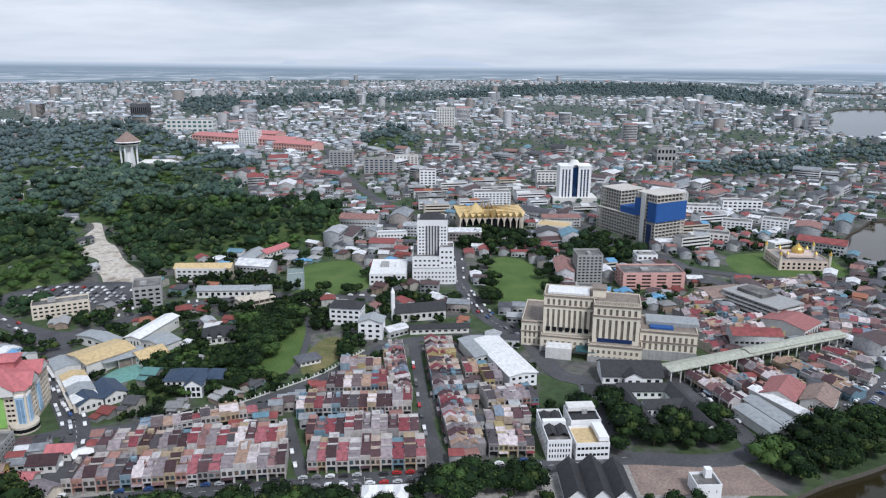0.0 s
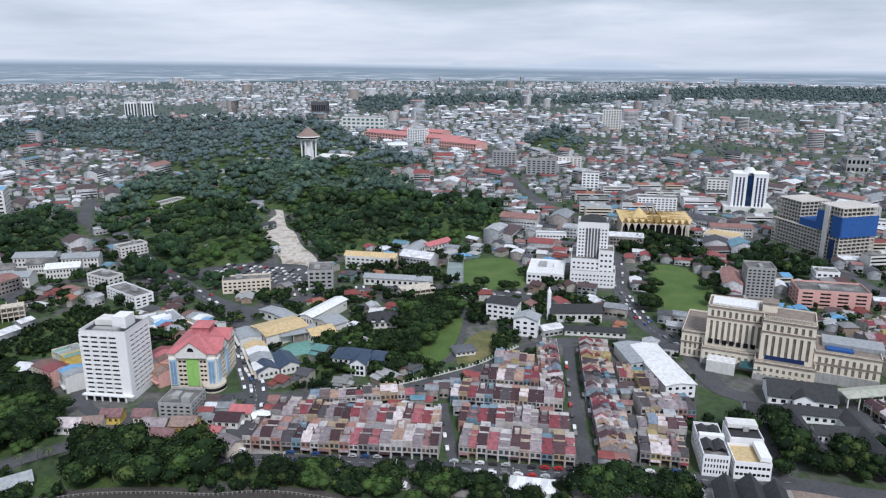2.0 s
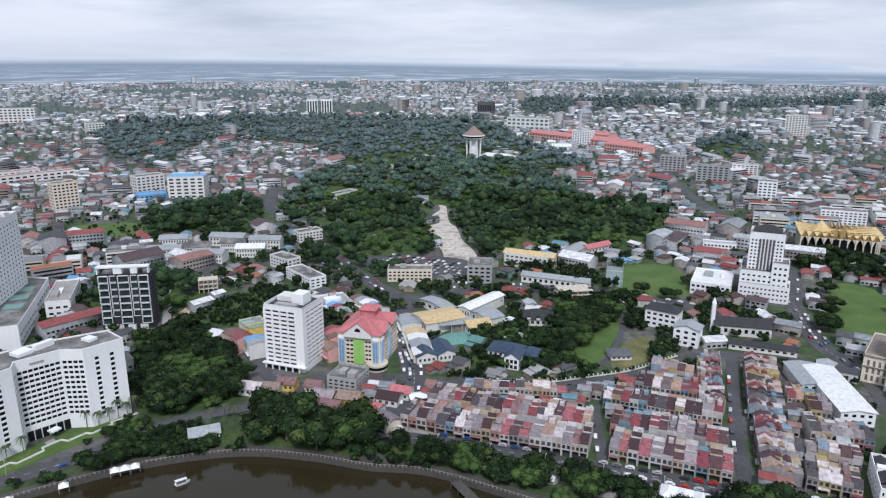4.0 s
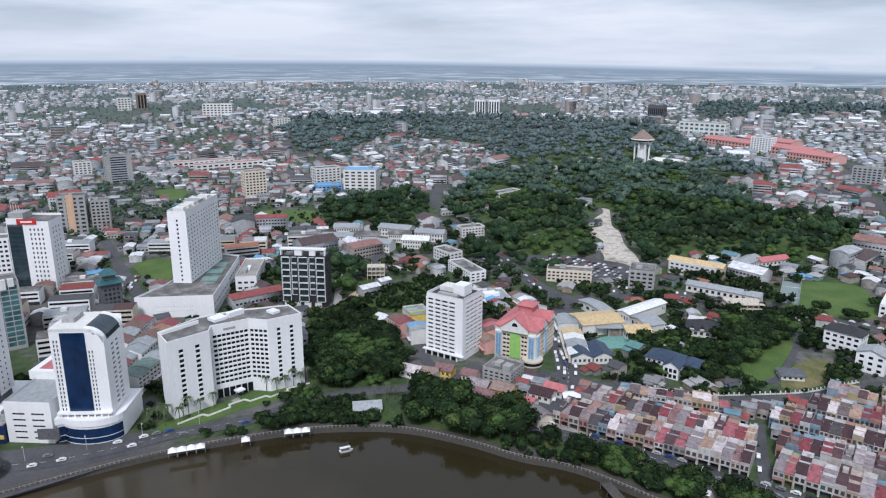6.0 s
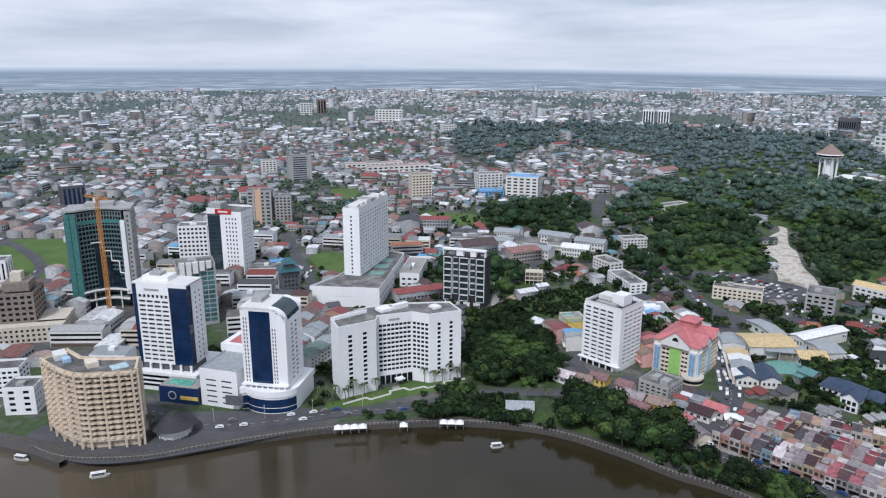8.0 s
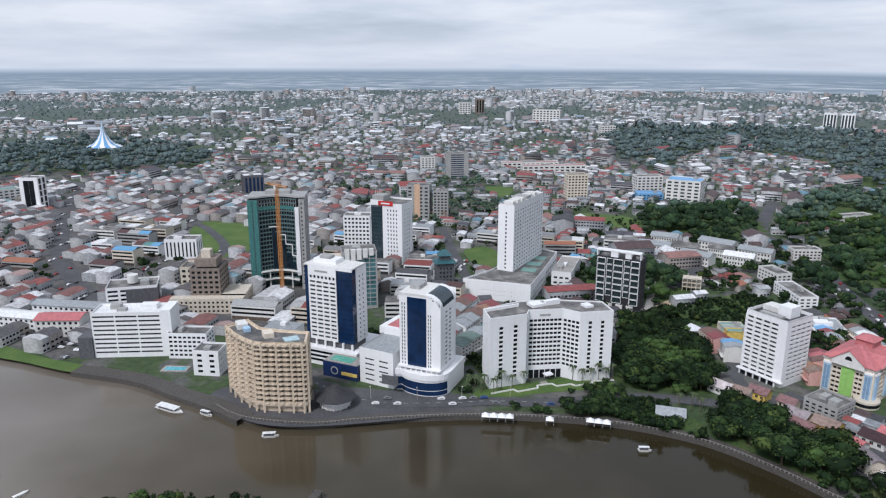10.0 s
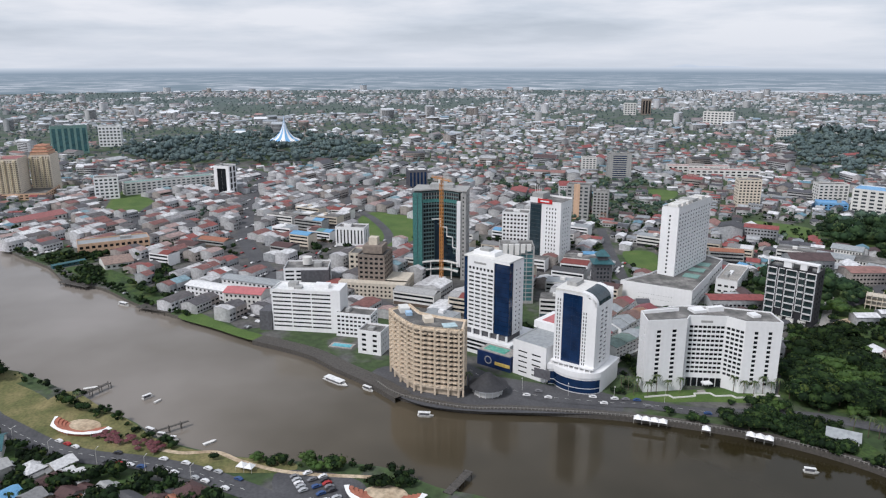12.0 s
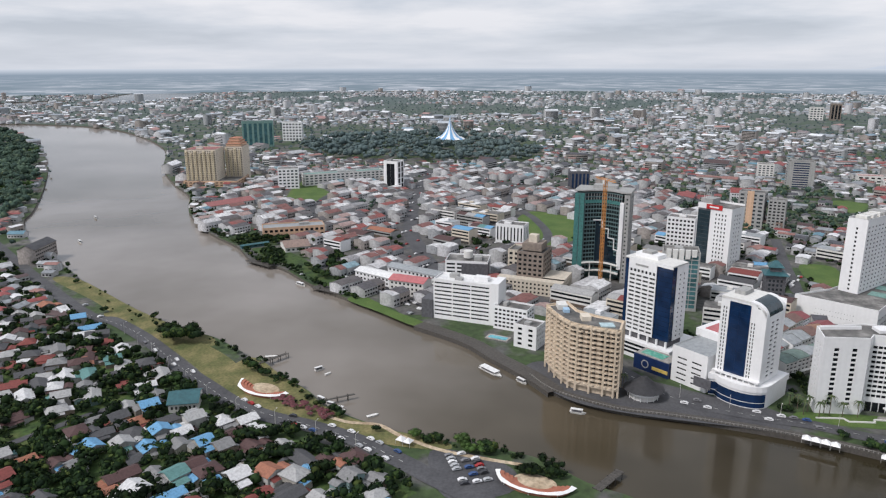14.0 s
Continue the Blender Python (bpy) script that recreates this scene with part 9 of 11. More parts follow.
def house(x, y, turn, g, detail):
    w, d, wm, rm = g.choice(HOUSES)
    ob = new("house", wm)
    c, s = math.cos(radians(turn)), math.sin(radians(turn))
    ob.matrix_basis = pose(x - c * w / 2 + s * d / 2, y - s * w / 2 - c * d / 2, 0, 0, 0, turn)
    tagged(ob, "small house with pitched roof among trees", "house", "houses")
    piece("roof", rm, ob, Matrix())
    if detail:
        piece("window", WINDOWQ, ob, pose(w * 0.2, -0.06, 1.2))
        piece("window", WINDOWQ, ob, pose(w * 0.66, -0.06, 1.2))
    mark([(x - w / 2, y - d / 2), (x + w / 2, y - d / 2), (x + w / 2, y + d / 2), (x - w / 2, y + d / 2)], BUILT)


lawn(VILLAGE, WILDGRASS, "dark green village ground between houses", "village_ground", z=0.05, code=0, round_=False)
made = 0
spots = []
for i in range(-90, 10):
    for j in range(-90, 2):
        x, y = -200 + i * 13.2 + hg.uniform(-2.6, 2.6), j * 12.8 + hg.uniform(-2.6, 2.6)
        spots.append((math.hypot(x + 200, y), x, y))
spots.sort()
vx, vy = np.array([s[1] for s in spots]), np.array([s[2] for s in spots])
ok_ = inside(VILLAGE, vx, vy)
for (r, x, y), o in zip(spots, ok_):
    if not o or hg.random() < 0.20 or not free(x, y, 5):
        continue
    turn = 38 + 90 * hg.randint(0, 3) + hg.uniform(-7, 7) + 14 * math.sin(x * 0.02)
    if made < 210:
        house(x, y, turn, hg, made < 60)
        made += 1
    else:
        FAR_HOUSES.append((x, y, turn, hg.uniform(8, 13), hg.uniform(7, 10), hg.uniform(3, 5.5)))
        mark([(x - 5, y - 5), (x + 5, y - 5), (x + 5, y + 5), (x - 5, y + 5)], BUILT)
# scattered houses between the town's large buildings
for k in range(4000):
    r, a = hg.uniform(330, 640), radians(hg.uniform(-34, 74))
    x, y = -r * math.sin(a), r * math.cos(a)
    if made >= 330:
        break
    if free(x, y, 8) and not (x < -330 and y < 150):
        house(x, y, hg.choice((0, 20, 60, 75)) + hg.uniform(-8, 8) + 90 * hg.randint(0, 1), hg, False)
        made += 1

# ---- the wide town beyond: thousands of small roofs ----
FAR_TREES = []


def built_up(x, y):
    """How closely built a district is, from 0 (woods) to 1."""
    n = noise.noise((x / 420, y / 420, 3.3)) + 0.55 * noise.noise((x / 150, y / 150, 8.1))
    r = math.hypot(x, y)
    far_ = min(1.0, max(0.0, (r - 1700) / 1500))
    open_ = 0.5 * math.exp(-((x + 1005) ** 2 + (y - 365) ** 2) / 25600)
    return (0.80 if r < 1300 else 0.62) + (0.80 + 0.55 * far_) * n - 0.14 * far_ + open_


r = 420.0
while r < 4650:
    step_ = 15 + 19 * min(1.0, max(0.0, (r - 600) / 2800))
    n = int(radians(178) * r / step_)
    for i in range(n):
        a = radians(-42) + radians(178) * (i + hg.uniform(-0.3, 0.3)) / n
        rr = r + hg.uniform(-0.3, 0.3) * step_
        x, y = -rr * math.sin(a), rr * math.cos(a)
        glade = code_at(x, y) == WOOD and rr > 620 and y > 690 and noise.noise((x / 90, y / 90, 4.0)) < -0.40
        if code_at(x, y) != 0 and not glade:
            continue
        b = 0.75 if glade else built_up(x, y)
        # streets of one direction to each district
        dist_ = noise.cell((x / 260, y / 260, 0)) * 90
        old = -1150 < x < -470 and -330 < y < 250
        if old or (rr < 560 and y < 150):
            continue
        if b > 0.40 + hg.uniform(-0.22, 0.22):
            if hg.random() < (0.20 if r < 1000 else 0.30):
                FAR_TREES.append((x, y, hg.uniform(3.5, 6)))
                continue
            if free(x, y, 4, (0, WOOD)):
                big_one = hg.random() < 0.05 + 0.06 * (r > 1800)
                w, d, h = (hg.uniform(20, 44), hg.uniform(14, 24), hg.uniform(7, 15) + (hg.uniform(8, 26) if r > 1500 and hg.random() < 0.12 else 0)) if big_one else (hg.uniform(9, 17), hg.uniform(8, 11), hg.uniform(3.5, 7))
                FAR_HOUSES.append((x, y, dist_ + 90 * hg.randint(0, 1) + hg.uniform(-4, 4), w, d, h))
                if hg.random() < 0.5:
                    t_a = hg.uniform(0, 6.3)
                    FAR_TREES.append((x + step_ * 0.55 * math.cos(t_a), y + step_ * 0.55 * math.sin(t_a), hg.uniform(2.2, 4.2)))
        else:
            for q in range(2 if r < 1300 else 1):
                FAR_TREES.append((x + hg.uniform(-7, 7), y + hg.uniform(-7, 7), hg.uniform(4, 7.5)))
    r += step_
# closed rows of the old town: units side by side along streets and back lanes
OLD_FROM = len(FAR_HOUSES)
ca, sa = math.cos(radians(52)), math.sin(radians(52))
for row in range(-52, 52):
    pair = row % 2
    u0 = (row // 2) * 34.5 + (0 if not pair else 15.2)
    v, run = -900.0 + 13 * (row % 5), 0.0
    base_h = hg.choice((5.6, 6.2, 6.8, 7.4, 9.6))
    while v < 900:
        w = hg.choice((7.0, 8.0, 9.5, 12.0, 16.0, 22.0))
        d = hg.uniform(13.5, 15)
        cu, cv = u0 + d / 2, v + w / 2
        x, y = -780 + ca * cu - sa * cv, -50 + sa * cu + ca * cv
        v += w
        run += w
        if run > 48 + 17 * ((row * 7) % 3):    # a cross street
            v += 7.0
            run = 0.0
            base_h = hg.choice((5.6, 6.2, 6.8, 7.4, 9.6))
            continue
        if not (-1180 < x < -462 and -340 < y < 260) or noise.noise((x / 110, y / 110, 5.5)) < -0.42:
            continue
        if free(x, y, 3.6):
            FAR_HOUSES.append((x, y, 142 + hg.uniform(-1, 1), w, d, base_h + hg.choice((-0.4, 0, 0, 0, 0.4, 2.6))))
        elif hg.random() < 0.15 and code_at(x, y) == 0:
            FAR_TREES.append((x, y, hg.uniform(2.5, 4.5)))
OLD_TO = len(FAR_HOUSES)
for k in range(1300):    # trees in the yards and empty plots between the rows
    x, y = hg.uniform(-1180, -470), hg.uniform(-340, 260)
    if code_at(x, y) == 0 and noise.noise((x / 110, y / 110, 5.5)) < -0.32:
        FAR_TREES.append((x, y, hg.uniform(2.5, 5.5)))
# rear sheds and lean-tos that fill the yards of the shophouse quarters
for quarter in ([(-165, 262), (-66, 278), (6, 290), (50, 296), (50, 350), (20, 420), (-24, 425), (-60, 380), (-92, 348), (-150, 325)], [(140, 310), (260, 350), (330, 430), (310, 560), (180, 515), (135, 400)], [(-240, 255), (-165, 258), (-165, 310), (-200, 316), (-240, 300)]):
    xs_, ys_ = [q[0] for q in quarter], [q[1] for q in quarter]
    for k in range(2600):
        x, y = hg.uniform(min(xs_), max(xs_)), hg.uniform(min(ys_), max(ys_))
        if inside(quarter, np.array([x]), np.array([y]))[0] and free(x, y, 2.4):
            w, d = hg.uniform(5, 8), hg.uniform(4.5, 7)
            FAR_HOUSES.append((x, y, 8 + hg.uniform(-5, 5), w, d, hg.uniform(3.2, 6.2)))
            mark([(x - 2.6, y - 2.6), (x + 2.6, y - 2.6), (x + 2.6, y + 2.6), (x - 2.6, y + 2.6)], BUILT)
H = np.array(FAR_HOUSES)
nH = len(H)
c, s = np.cos(np.radians(H[:, 2])), np.sin(np.radians(H[:, 2]))
base = np.array([(-0.5, -0.5, 0), (0.5, -0.5, 0), (0.5, 0.5, 0), (-0.5, 0.5, 0), (-0.5, -0.5, 1), (0.5, -0.5, 1), (0.5, 0.5, 1), (-0.5, 0.5, 1), (-0.5, 0, 1), (0.5, 0, 1)])
rise = np.random.default_rng(3).uniform(0.08, 0.26, nH) * H[:, 4]
OLD_ROWS = (np.arange(nH) >= OLD_FROM) & (np.arange(nH) < OLD_TO)
rise[OLD_ROWS] *= 0.75


def place_all(shape, over=0.0):
    X = shape[None, :, 0] * (H[:, 3] + over)[:, None]
    Y = shape[None, :, 1] * (H[:, 4] + over)[:, None]
    Z = shape[None, :, 2] * H[:, 5][:, None]
    return np.stack([H[:, 0][:, None] + c[:, None] * X - s[:, None] * Y, H[:, 1][:, None] + s[:, None] * X + c[:, None] * Y, Z], 2)


V = place_all(base)
V[:, 8:, 2] += rise[:, None] * 0.92
T = np.array([(0, 1, 5), (0, 5, 4), (1, 2, 6), (1, 6, 5), (2, 3, 7), (2, 7, 6), (3, 0, 4), (3, 4, 7), (7, 4, 8), (5, 6, 9)])
TT = (T[None] + (np.arange(nH) * 10)[:, None, None]).reshape(-1, 3)
rshape = np.array([(-0.5, -0.5, 1), (0.5, -0.5, 1), (0.5, 0.5, 1), (-0.5, 0.5, 1), (-0.5, 0, 1), (0.5, 0, 1)])
RV = place_all(rshape, np.where(OLD_ROWS, 0.05, 1.0))
RV[:, :4, 2] += 0.1
RV[:, 4:, 2] += rise[:, None] + 0.1
RT = np.array([(0, 1, 5), (0, 5, 4), (2, 3, 4), (2, 4, 5)])
RTT = (RT[None] + (np.arange(nH) * 6)[:, None, None]).reshape(-1, 3) + nH * 10
town = big_mesh("town_houses", np.concatenate([V.reshape(-1, 3), RV.reshape(-1, 3)]), np.concatenate([TT, RTT]), [TOWNWALL, TOWNROOF, HAZEDROOF, OLDROOF], np.concatenate([np.zeros(len(TT)), np.repeat(np.where(OLD_ROWS, 3, np.where(np.hypot(H[:, 0], H[:, 1]) > 1500 + 250 * np.sin(H[:, 0] * 0.004), 2, 1)), 4)]))
tagged(town, "thousands of small town houses with red, grey and white roofs", "houses", kind="stuff")
# dark window bands on the larger sheds and blocks
bands = Mesh()
for x, y, tn, w, d, h in FAR_HOUSES:
    far_ = math.hypot(x, y)
    if (w > 19 and far_ < 2600) or far_ < 1000:
        cc, ss = math.cos(radians(tn)), math.sin(radians(tn))
        cells = 1 if far_ > 1000 else max(2, int(w / 3.2))
        for k in range(max(1, int(h / 3.4))):
            z = 1.0 + 3.4 * k
            for yy, sg in ((-d / 2 - 0.08, 1), (d / 2 + 0.08, -1)):
                for i in range(cells):
                    mid_, half = w * 0.94 * ((i + 0.5) / cells - 0.5), w * (0.47 if cells == 1 else 0.3 / cells)
                    q = [(x + cc * xx - ss * yy, y + ss * xx + cc * yy) for xx in (mid_ - sg * half, mid_ + sg * half)]
                    bands.face((*q[0], z), (*q[1], z), (*q[1], z + 1.4), (*q[0], z + 1.4))
tagged(bands.make("town_windows", DARKWIN), "dark window bands of far buildings", "windows", kind="stuff")

# ---- trees ----
tg = np.random.default_rng(11)


def crown_arrays(seed, leaves=230, lobes=6, flat=0.62, leaf=0.17, core=True):
    """A crown of unit radius: a lumpy inner mass of twigs and many tilted leaf sprays round it. Returns vertices and triangles."""
    q = np.random.default_rng(seed)
    cen = q.normal(0, 0.36, (lobes, 3)); cen[:, 2] = np.abs(cen[:, 2]) * 0.45 + 0.05; cen[0] = (0, 0, 0.18)
    rad = q.uniform(0.36, 0.62, lobes)
    V, T = [], []
    if core:
        bm = bmesh.new()
        bmesh.ops.create_icosphere(bm, subdivisions=1, radius=1.0)
        ico = np.array([v.co[:] for v in bm.verts]); tri = np.array([[v.index for v in f.verts] for f in bm.faces])
        bm.free()
        for k in range(lobes):
            jit = q.uniform(0.78, 1.0, (len(ico), 1))
            v = ico * jit * rad[k] * 0.97 * np.array([1, 1, flat]) + cen[k]
            T.append(tri + sum(len(a) for a in V)); V.append(v)
    k = q.integers(0, lobes, leaves)
    d = q.normal(0, 1, (leaves, 3)); d[:, 2] = np.abs(d[:, 2]) * 0.9 - 0.25
    d /= np.linalg.norm(d, axis=1)[:, None]
    p = cen[k] + d * (rad[k] * q.uniform(0.8, 1.14, leaves))[:, None] * np.array([1, 1, flat])
    a = q.normal(0, 1, (leaves, 3)); a -= (a * d).sum(1)[:, None] * d * 0.9; a /= np.linalg.norm(a, axis=1)[:, None]
    b = np.cross(d, a) + q.normal(0, 0.2, (leaves, 3)); b /= np.linalg.norm(b, axis=1)[:, None]
    s = (q.uniform(0.6, 1.3, leaves) * leaf)[:, None]
    quad = np.stack([p - a * s, p - b * s * 0.7 + d * s * 0.3, p + a * s, p + b * s * 0.7 + d * s * 0.2], 1).reshape(-1, 3)
    off = sum(len(v) for v in V)
    i = np.arange(leaves) * 4 + off
    T.append(np.stack([np.stack([i, i + 1, i + 2], 1), np.stack([i, i + 2, i + 3], 1)], 1).reshape(-1, 3))
    V.append(quad)
    return np.concatenate(V), np.concatenate(T)


def mesh_from(name, V, T, material):
    ob = big_mesh(name, V, T, [material])
    me = ob.data
    bpy.data.objects.remove(ob)
    return me


def trunk_mesh(seed):
    g = random.Random(seed)
    m = Mesh()
    m.cone(0, 0, 0, 0.35, 0.055, 0.04, 8)
    m.cone(0, 0, 0.35, 0.62, 0.04, 0.028, 8)
    for k in range(5):
        a = 2 * math.pi * k / 5 + g.uniform(-0.4, 0.4)
        m.bar((0, 0, 0.34 + 0.04 * k), (0.42 * math.cos(a), 0.42 * math.sin(a), 0.62 + g.uniform(0, 0.12)), 0.028)
        m.bar((0.2 * math.cos(a), 0.2 * math.sin(a), 0.5), (0.3 * math.cos(a + 0.8), 0.3 * math.sin(a + 0.8), 0.8), 0.018)
    return m.data("trunk", BARK)


CROWNS = [mesh_from("crown", *crown_arrays(30 + k, leaves=760, lobes=10, flat=0.62, leaf=0.074), LEAF_LIGHT if k == 5 else LEAF) for k in range(6)]
TRUNKS = [trunk_mesh(k) for k in range(3)]
TREE_LABELS = ("broad dark green rain tree with spreading crown", "leafy green tree with uneven crown", "dense green tree by the road", "tall green tree with rounded crown", "spreading shade tree with dark leaves", "light green young tree with loose crown")


def tree(x, y, r, g, light=False):
    k = 5 if light else g.randrange(5)
    t = thing("tree", x, y, g.uniform(0, 360), TREE_LABELS[k], "tree", "trees")
    tall = r * g.uniform(0.85, 1.1)
    piece("trunk", g.choice(TRUNKS), t, Matrix.Diagonal((r, r, tall * 1.25, 1)))
    piece("crown", CROWNS[k], t, Matrix.Translation((0, 0, tall * 0.72)) @ Matrix.Diagonal((r * 1.15, r * 1.15, r * g.uniform(0.95, 1.2), 1)))


g3 = random.Random(9)
near_trees, MORE_TREES = 0, []
# park and street trees close to the camera, one by one
for poly, gap, rmin, rmax, light in (
    (WOODS[6], 9.6, 7.5, 11, 0.03), (WOODS[7], 8, 5.5, 7.5, 0.1), (WOODS[5], 8.8, 4.5, 9.6, 0.09), ([(-286, 186), (-276, 206), (-268, 226), (-256, 240), (-262, 248), (-282, 216), (-294, 192)], 7, 3.5, 5.5, 0.15), ([(-276, 164), (-285, 184), (-266, 196), (-250, 196), (-256, 172)], 7, 4.5, 6.5, 0.05), (WOODS[9], 10.5, 6, 8.5, 0.05), (WOODS[10], 8.5, 6, 8.5, 0.1), (WOODS[11], 10, 6.5, 9.5, 0.05), (WOODS[8], 8.5, 5.5, 9.0, 0.08), ([(-158, 352), (-182, 420), (-170, 448), (-155, 420), (-139, 391), (-140, 358)], 8.5, 4, 6.5, 0.15), ([(-138, 358), (-126, 382), (-100, 388), (-112, 362)], 8, 3.5, 6, 0.2), ([(-146, 392), (-140, 412), (-126, 410), (-128, 390)], 8, 4, 6, 0.1), ([(-146, 470), (-128, 482), (-120, 505), (-150, 495)], 9, 4, 6, 0.2), ([(-60, 398), (-50, 420), (-66, 425), (-70, 405)], 8, 4, 6.5, 0.1),
    ([(-150, 238), (-112, 258), (-10, 270), (-8, 257), (-70, 244)], 8.5, 4.2, 6.4, 0.15),
    ([(66, 303), (76, 350), (92, 356), (94, 312), (88, 300)], 8.5, 5.5, 8, 0.05), ([(106, 296), (112, 330), (122, 322), (116, 296)], 8, 5, 7.5, 0.1), ([(131, 303), (136, 316), (147, 318), (146, 304)], 8, 5, 7, 0.05), ([(106, 384), (108, 396), (120, 400), (122, 389)], 8, 4.5, 6, 0.05),
    ([(36, 505), (36, 640), (44, 640), (44, 505)], 14, 6, 8.5, 0.1), ([(92, 505), (98, 640), (84, 650), (84, 505)], 13, 6, 8.5, 0.1), ([(-130, 522), (-60, 528), (-62, 540), (-130, 536)], 9, 5, 7, 0.4),
    ([(-30, 500), (30, 505), (30, 516), (-30, 514)], 10, 5, 8, 0.2), ([(-300, 128), (-284, 200), (-278, 198), (-294, 128)], 12, 3.4, 5.0, 0.2),
    ([(-300, -72), (-282, -20), (-272, -22), (-288, -70)], 7, 2.6, 4.0, 0.8), ([(-440, -250), (-420, -212), (-412, -222), (-430, -255)], 8, 5, 7, 0.1), ([(-385, -175), (-365, -152), (-360, -160), (-380, -180)], 8, 3, 5, 0.1),
    ([(-107, 248), (-91, 264), (-61, 267), (-56, 256), (-104, 242)], 8, 4, 6, 0.2), ([(72, 346), (100, 350), (93, 310), (82, 308)], 8, 6, 8.5, 0.1), ([(101, 328), (122, 326), (119, 303), (101, 303)], 8, 5, 7, 0.1),
    ([(9, 673), (39, 731), (85, 707), (95, 653), (51, 643)], 12, 6, 9, 0.1), ([(120, 674), (160, 708), (186, 675), (179, 625), (135, 612)], 12, 6, 9, 0.1), ([(-600, -180), (-540, -140), (-535, -130), (-600, -160)], 10, 3, 5, 0.2),
):
    xs, ys = [q[0] for q in poly], [q[1] for q in poly]
    x = min(xs)
    while x < max(xs):
        y = min(ys)
        while y < max(ys):
            px_, py_ = x + g3.uniform(-0.35, 0.35) * gap, y + g3.uniform(-0.35, 0.35) * gap
            if inside(poly, np.array([px_]), np.array([py_]))[0] and code_at(px_, py_) in (0, WOOD, GRASS):
                if near_trees < 300:
                    tree(px_, py_, g3.uniform(rmin, rmax), g3, g3.random() < light)
                    near_trees += 1
                else:
                    MORE_TREES.append((px_, py_, g3.uniform(rmin, rmax) * 1.15))
            y += gap
        x += gap
tree(-311, 262, 9.0, g3, True)
tree(-306, 268, 7.0, g3, True)
tree(-279, 203, 4.0, g3, True)
# village trees, gathered as one growth between the houses
BUSH = []
for k in range(12000):
    x, y = g3.uniform(-900, -200), g3.uniform(-720, -50)
    if code_at(x, y) == 0 and len(BUSH) < 3000 and inside(VILLAGE, np.array([x]), np.array([y]))[0]:
        BUSH.append((x, y, g3.uniform(2.4, 6.2)))
VILLAGE_BUSH, BUSH = BUSH, []
# green edges along the river and in gaps of the near town
for k in range(14000):
    r_, a_ = g3.uniform(255, 900), radians(g3.uniform(-36, 100))
    x, y = -r_ * math.sin(a_), r_ * math.cos(a_)
    if code_at(x, y) == 0 and not (x < -430 and y < 180) and free(x, y, 2.0) and noise.noise((x / 60, y / 60, 1.7)) > -0.02:
        BUSH.append((x, y, g3.uniform(2.0, 5.0)))
for poly_ in ([(-262, 190), (-272, 204), (-240, 222), (-228, 218), (-242, 202)], [(-372, 340), (-380, 415), (-340, 418), (-322, 395), (-335, 335)], [(-668, 401), (-675, 487), (-587, 519), (-540, 450), (-587, 376)], [(-497, 268), (-560, 300), (-540, 330), (-505, 300)]):
    xs, ys = [q[0] for q in poly_], [q[1] for q in poly_]
    for k in range(420):
        x, y = g3.uniform(min(xs), max(xs)), g3.uniform(min(ys), max(ys))
        if code_at(x, y) == GRASS and noise.noise((x / 30, y / 30, 3.1)) > -0.15:
            BUSH.append((x, y, g3.uniform(1.2, 4.2)))
for poly_ in ([(-904, -385), (-865, -339), (-812, -297), (-746, -308), (-793, -341)], [(-645, -227), (-648, -209), (-623, -198), (-609, -210)], [(-704, -267), (-713, -211), (-724, -196), (-666, -224), (-675, -256)], [(-631, -169), (-640, -149), (-591, -127), (-574, -145)]):
    xs, ys = [q[0] for q in poly_], [q[1] for q in poly_]
    for k in range(150):
        x, y = g3.uniform(min(xs), max(xs)), g3.uniform(min(ys), max(ys))
        if inside(poly_, np.array([x]), np.array([y]))[0] and code_at(x, y) in (0, GRASS):
            BUSH.append((x, y, g3.uniform(3.0, 6.0)))
for line, off, n in ((NORTH[7:20], 4, 110), (SOUTH[25:34], -5, 300), (SOUTH[9:14], 6, 40)):
    ln_ = smooth(line, 8)
    for k in range(n):
        i = g3.randrange(len(ln_) - 1)
        p_, q_ = Vector(ln_[i]), Vector(ln_[i + 1])
        nn = Vector((-(q_ - p_).y, (q_ - p_).x)).normalized()
        c_ = p_ + (q_ - p_) * g3.random() - nn * abs(g3.gauss(2, 3))
        for sgn in (1, -1):
            c_ = p_ + nn * sgn * (1.5 + abs(g3.gauss(0, 4)))
            if code_at(c_.x, c_.y) in (0, GRASS):
                BUSH.append((c_.x, c_.y, g3.uniform(1.0, 3.6)))
                break


for line in ([(-309, 146), (-306, 160), (-304, 176), (-299, 194), (-294, 214)], [(-150, 331), (-119, 344), (-88, 371), (-70, 390)], [(-146, 321), (-113, 333), (-80, 360), (-58, 384), (-40, 412)]):
    for (x0_, y0_), (x1_, y1_) in zip(line, line[1:]):
        for k in range(int(math.hypot(x1_ - x0_, y1_ - y0_) / 3.2)):
            q_ = g3.random()
            x, y = x0_ + (x1_ - x0_) * q_ + g3.uniform(-1, 1), y0_ + (y1_ - y0_) * q_ + g3.uniform(-1, 1)
            if code_at(x, y) not in (BUILT,):
                BUSH.append((x, y, g3.uniform(1.0, 2.6)))


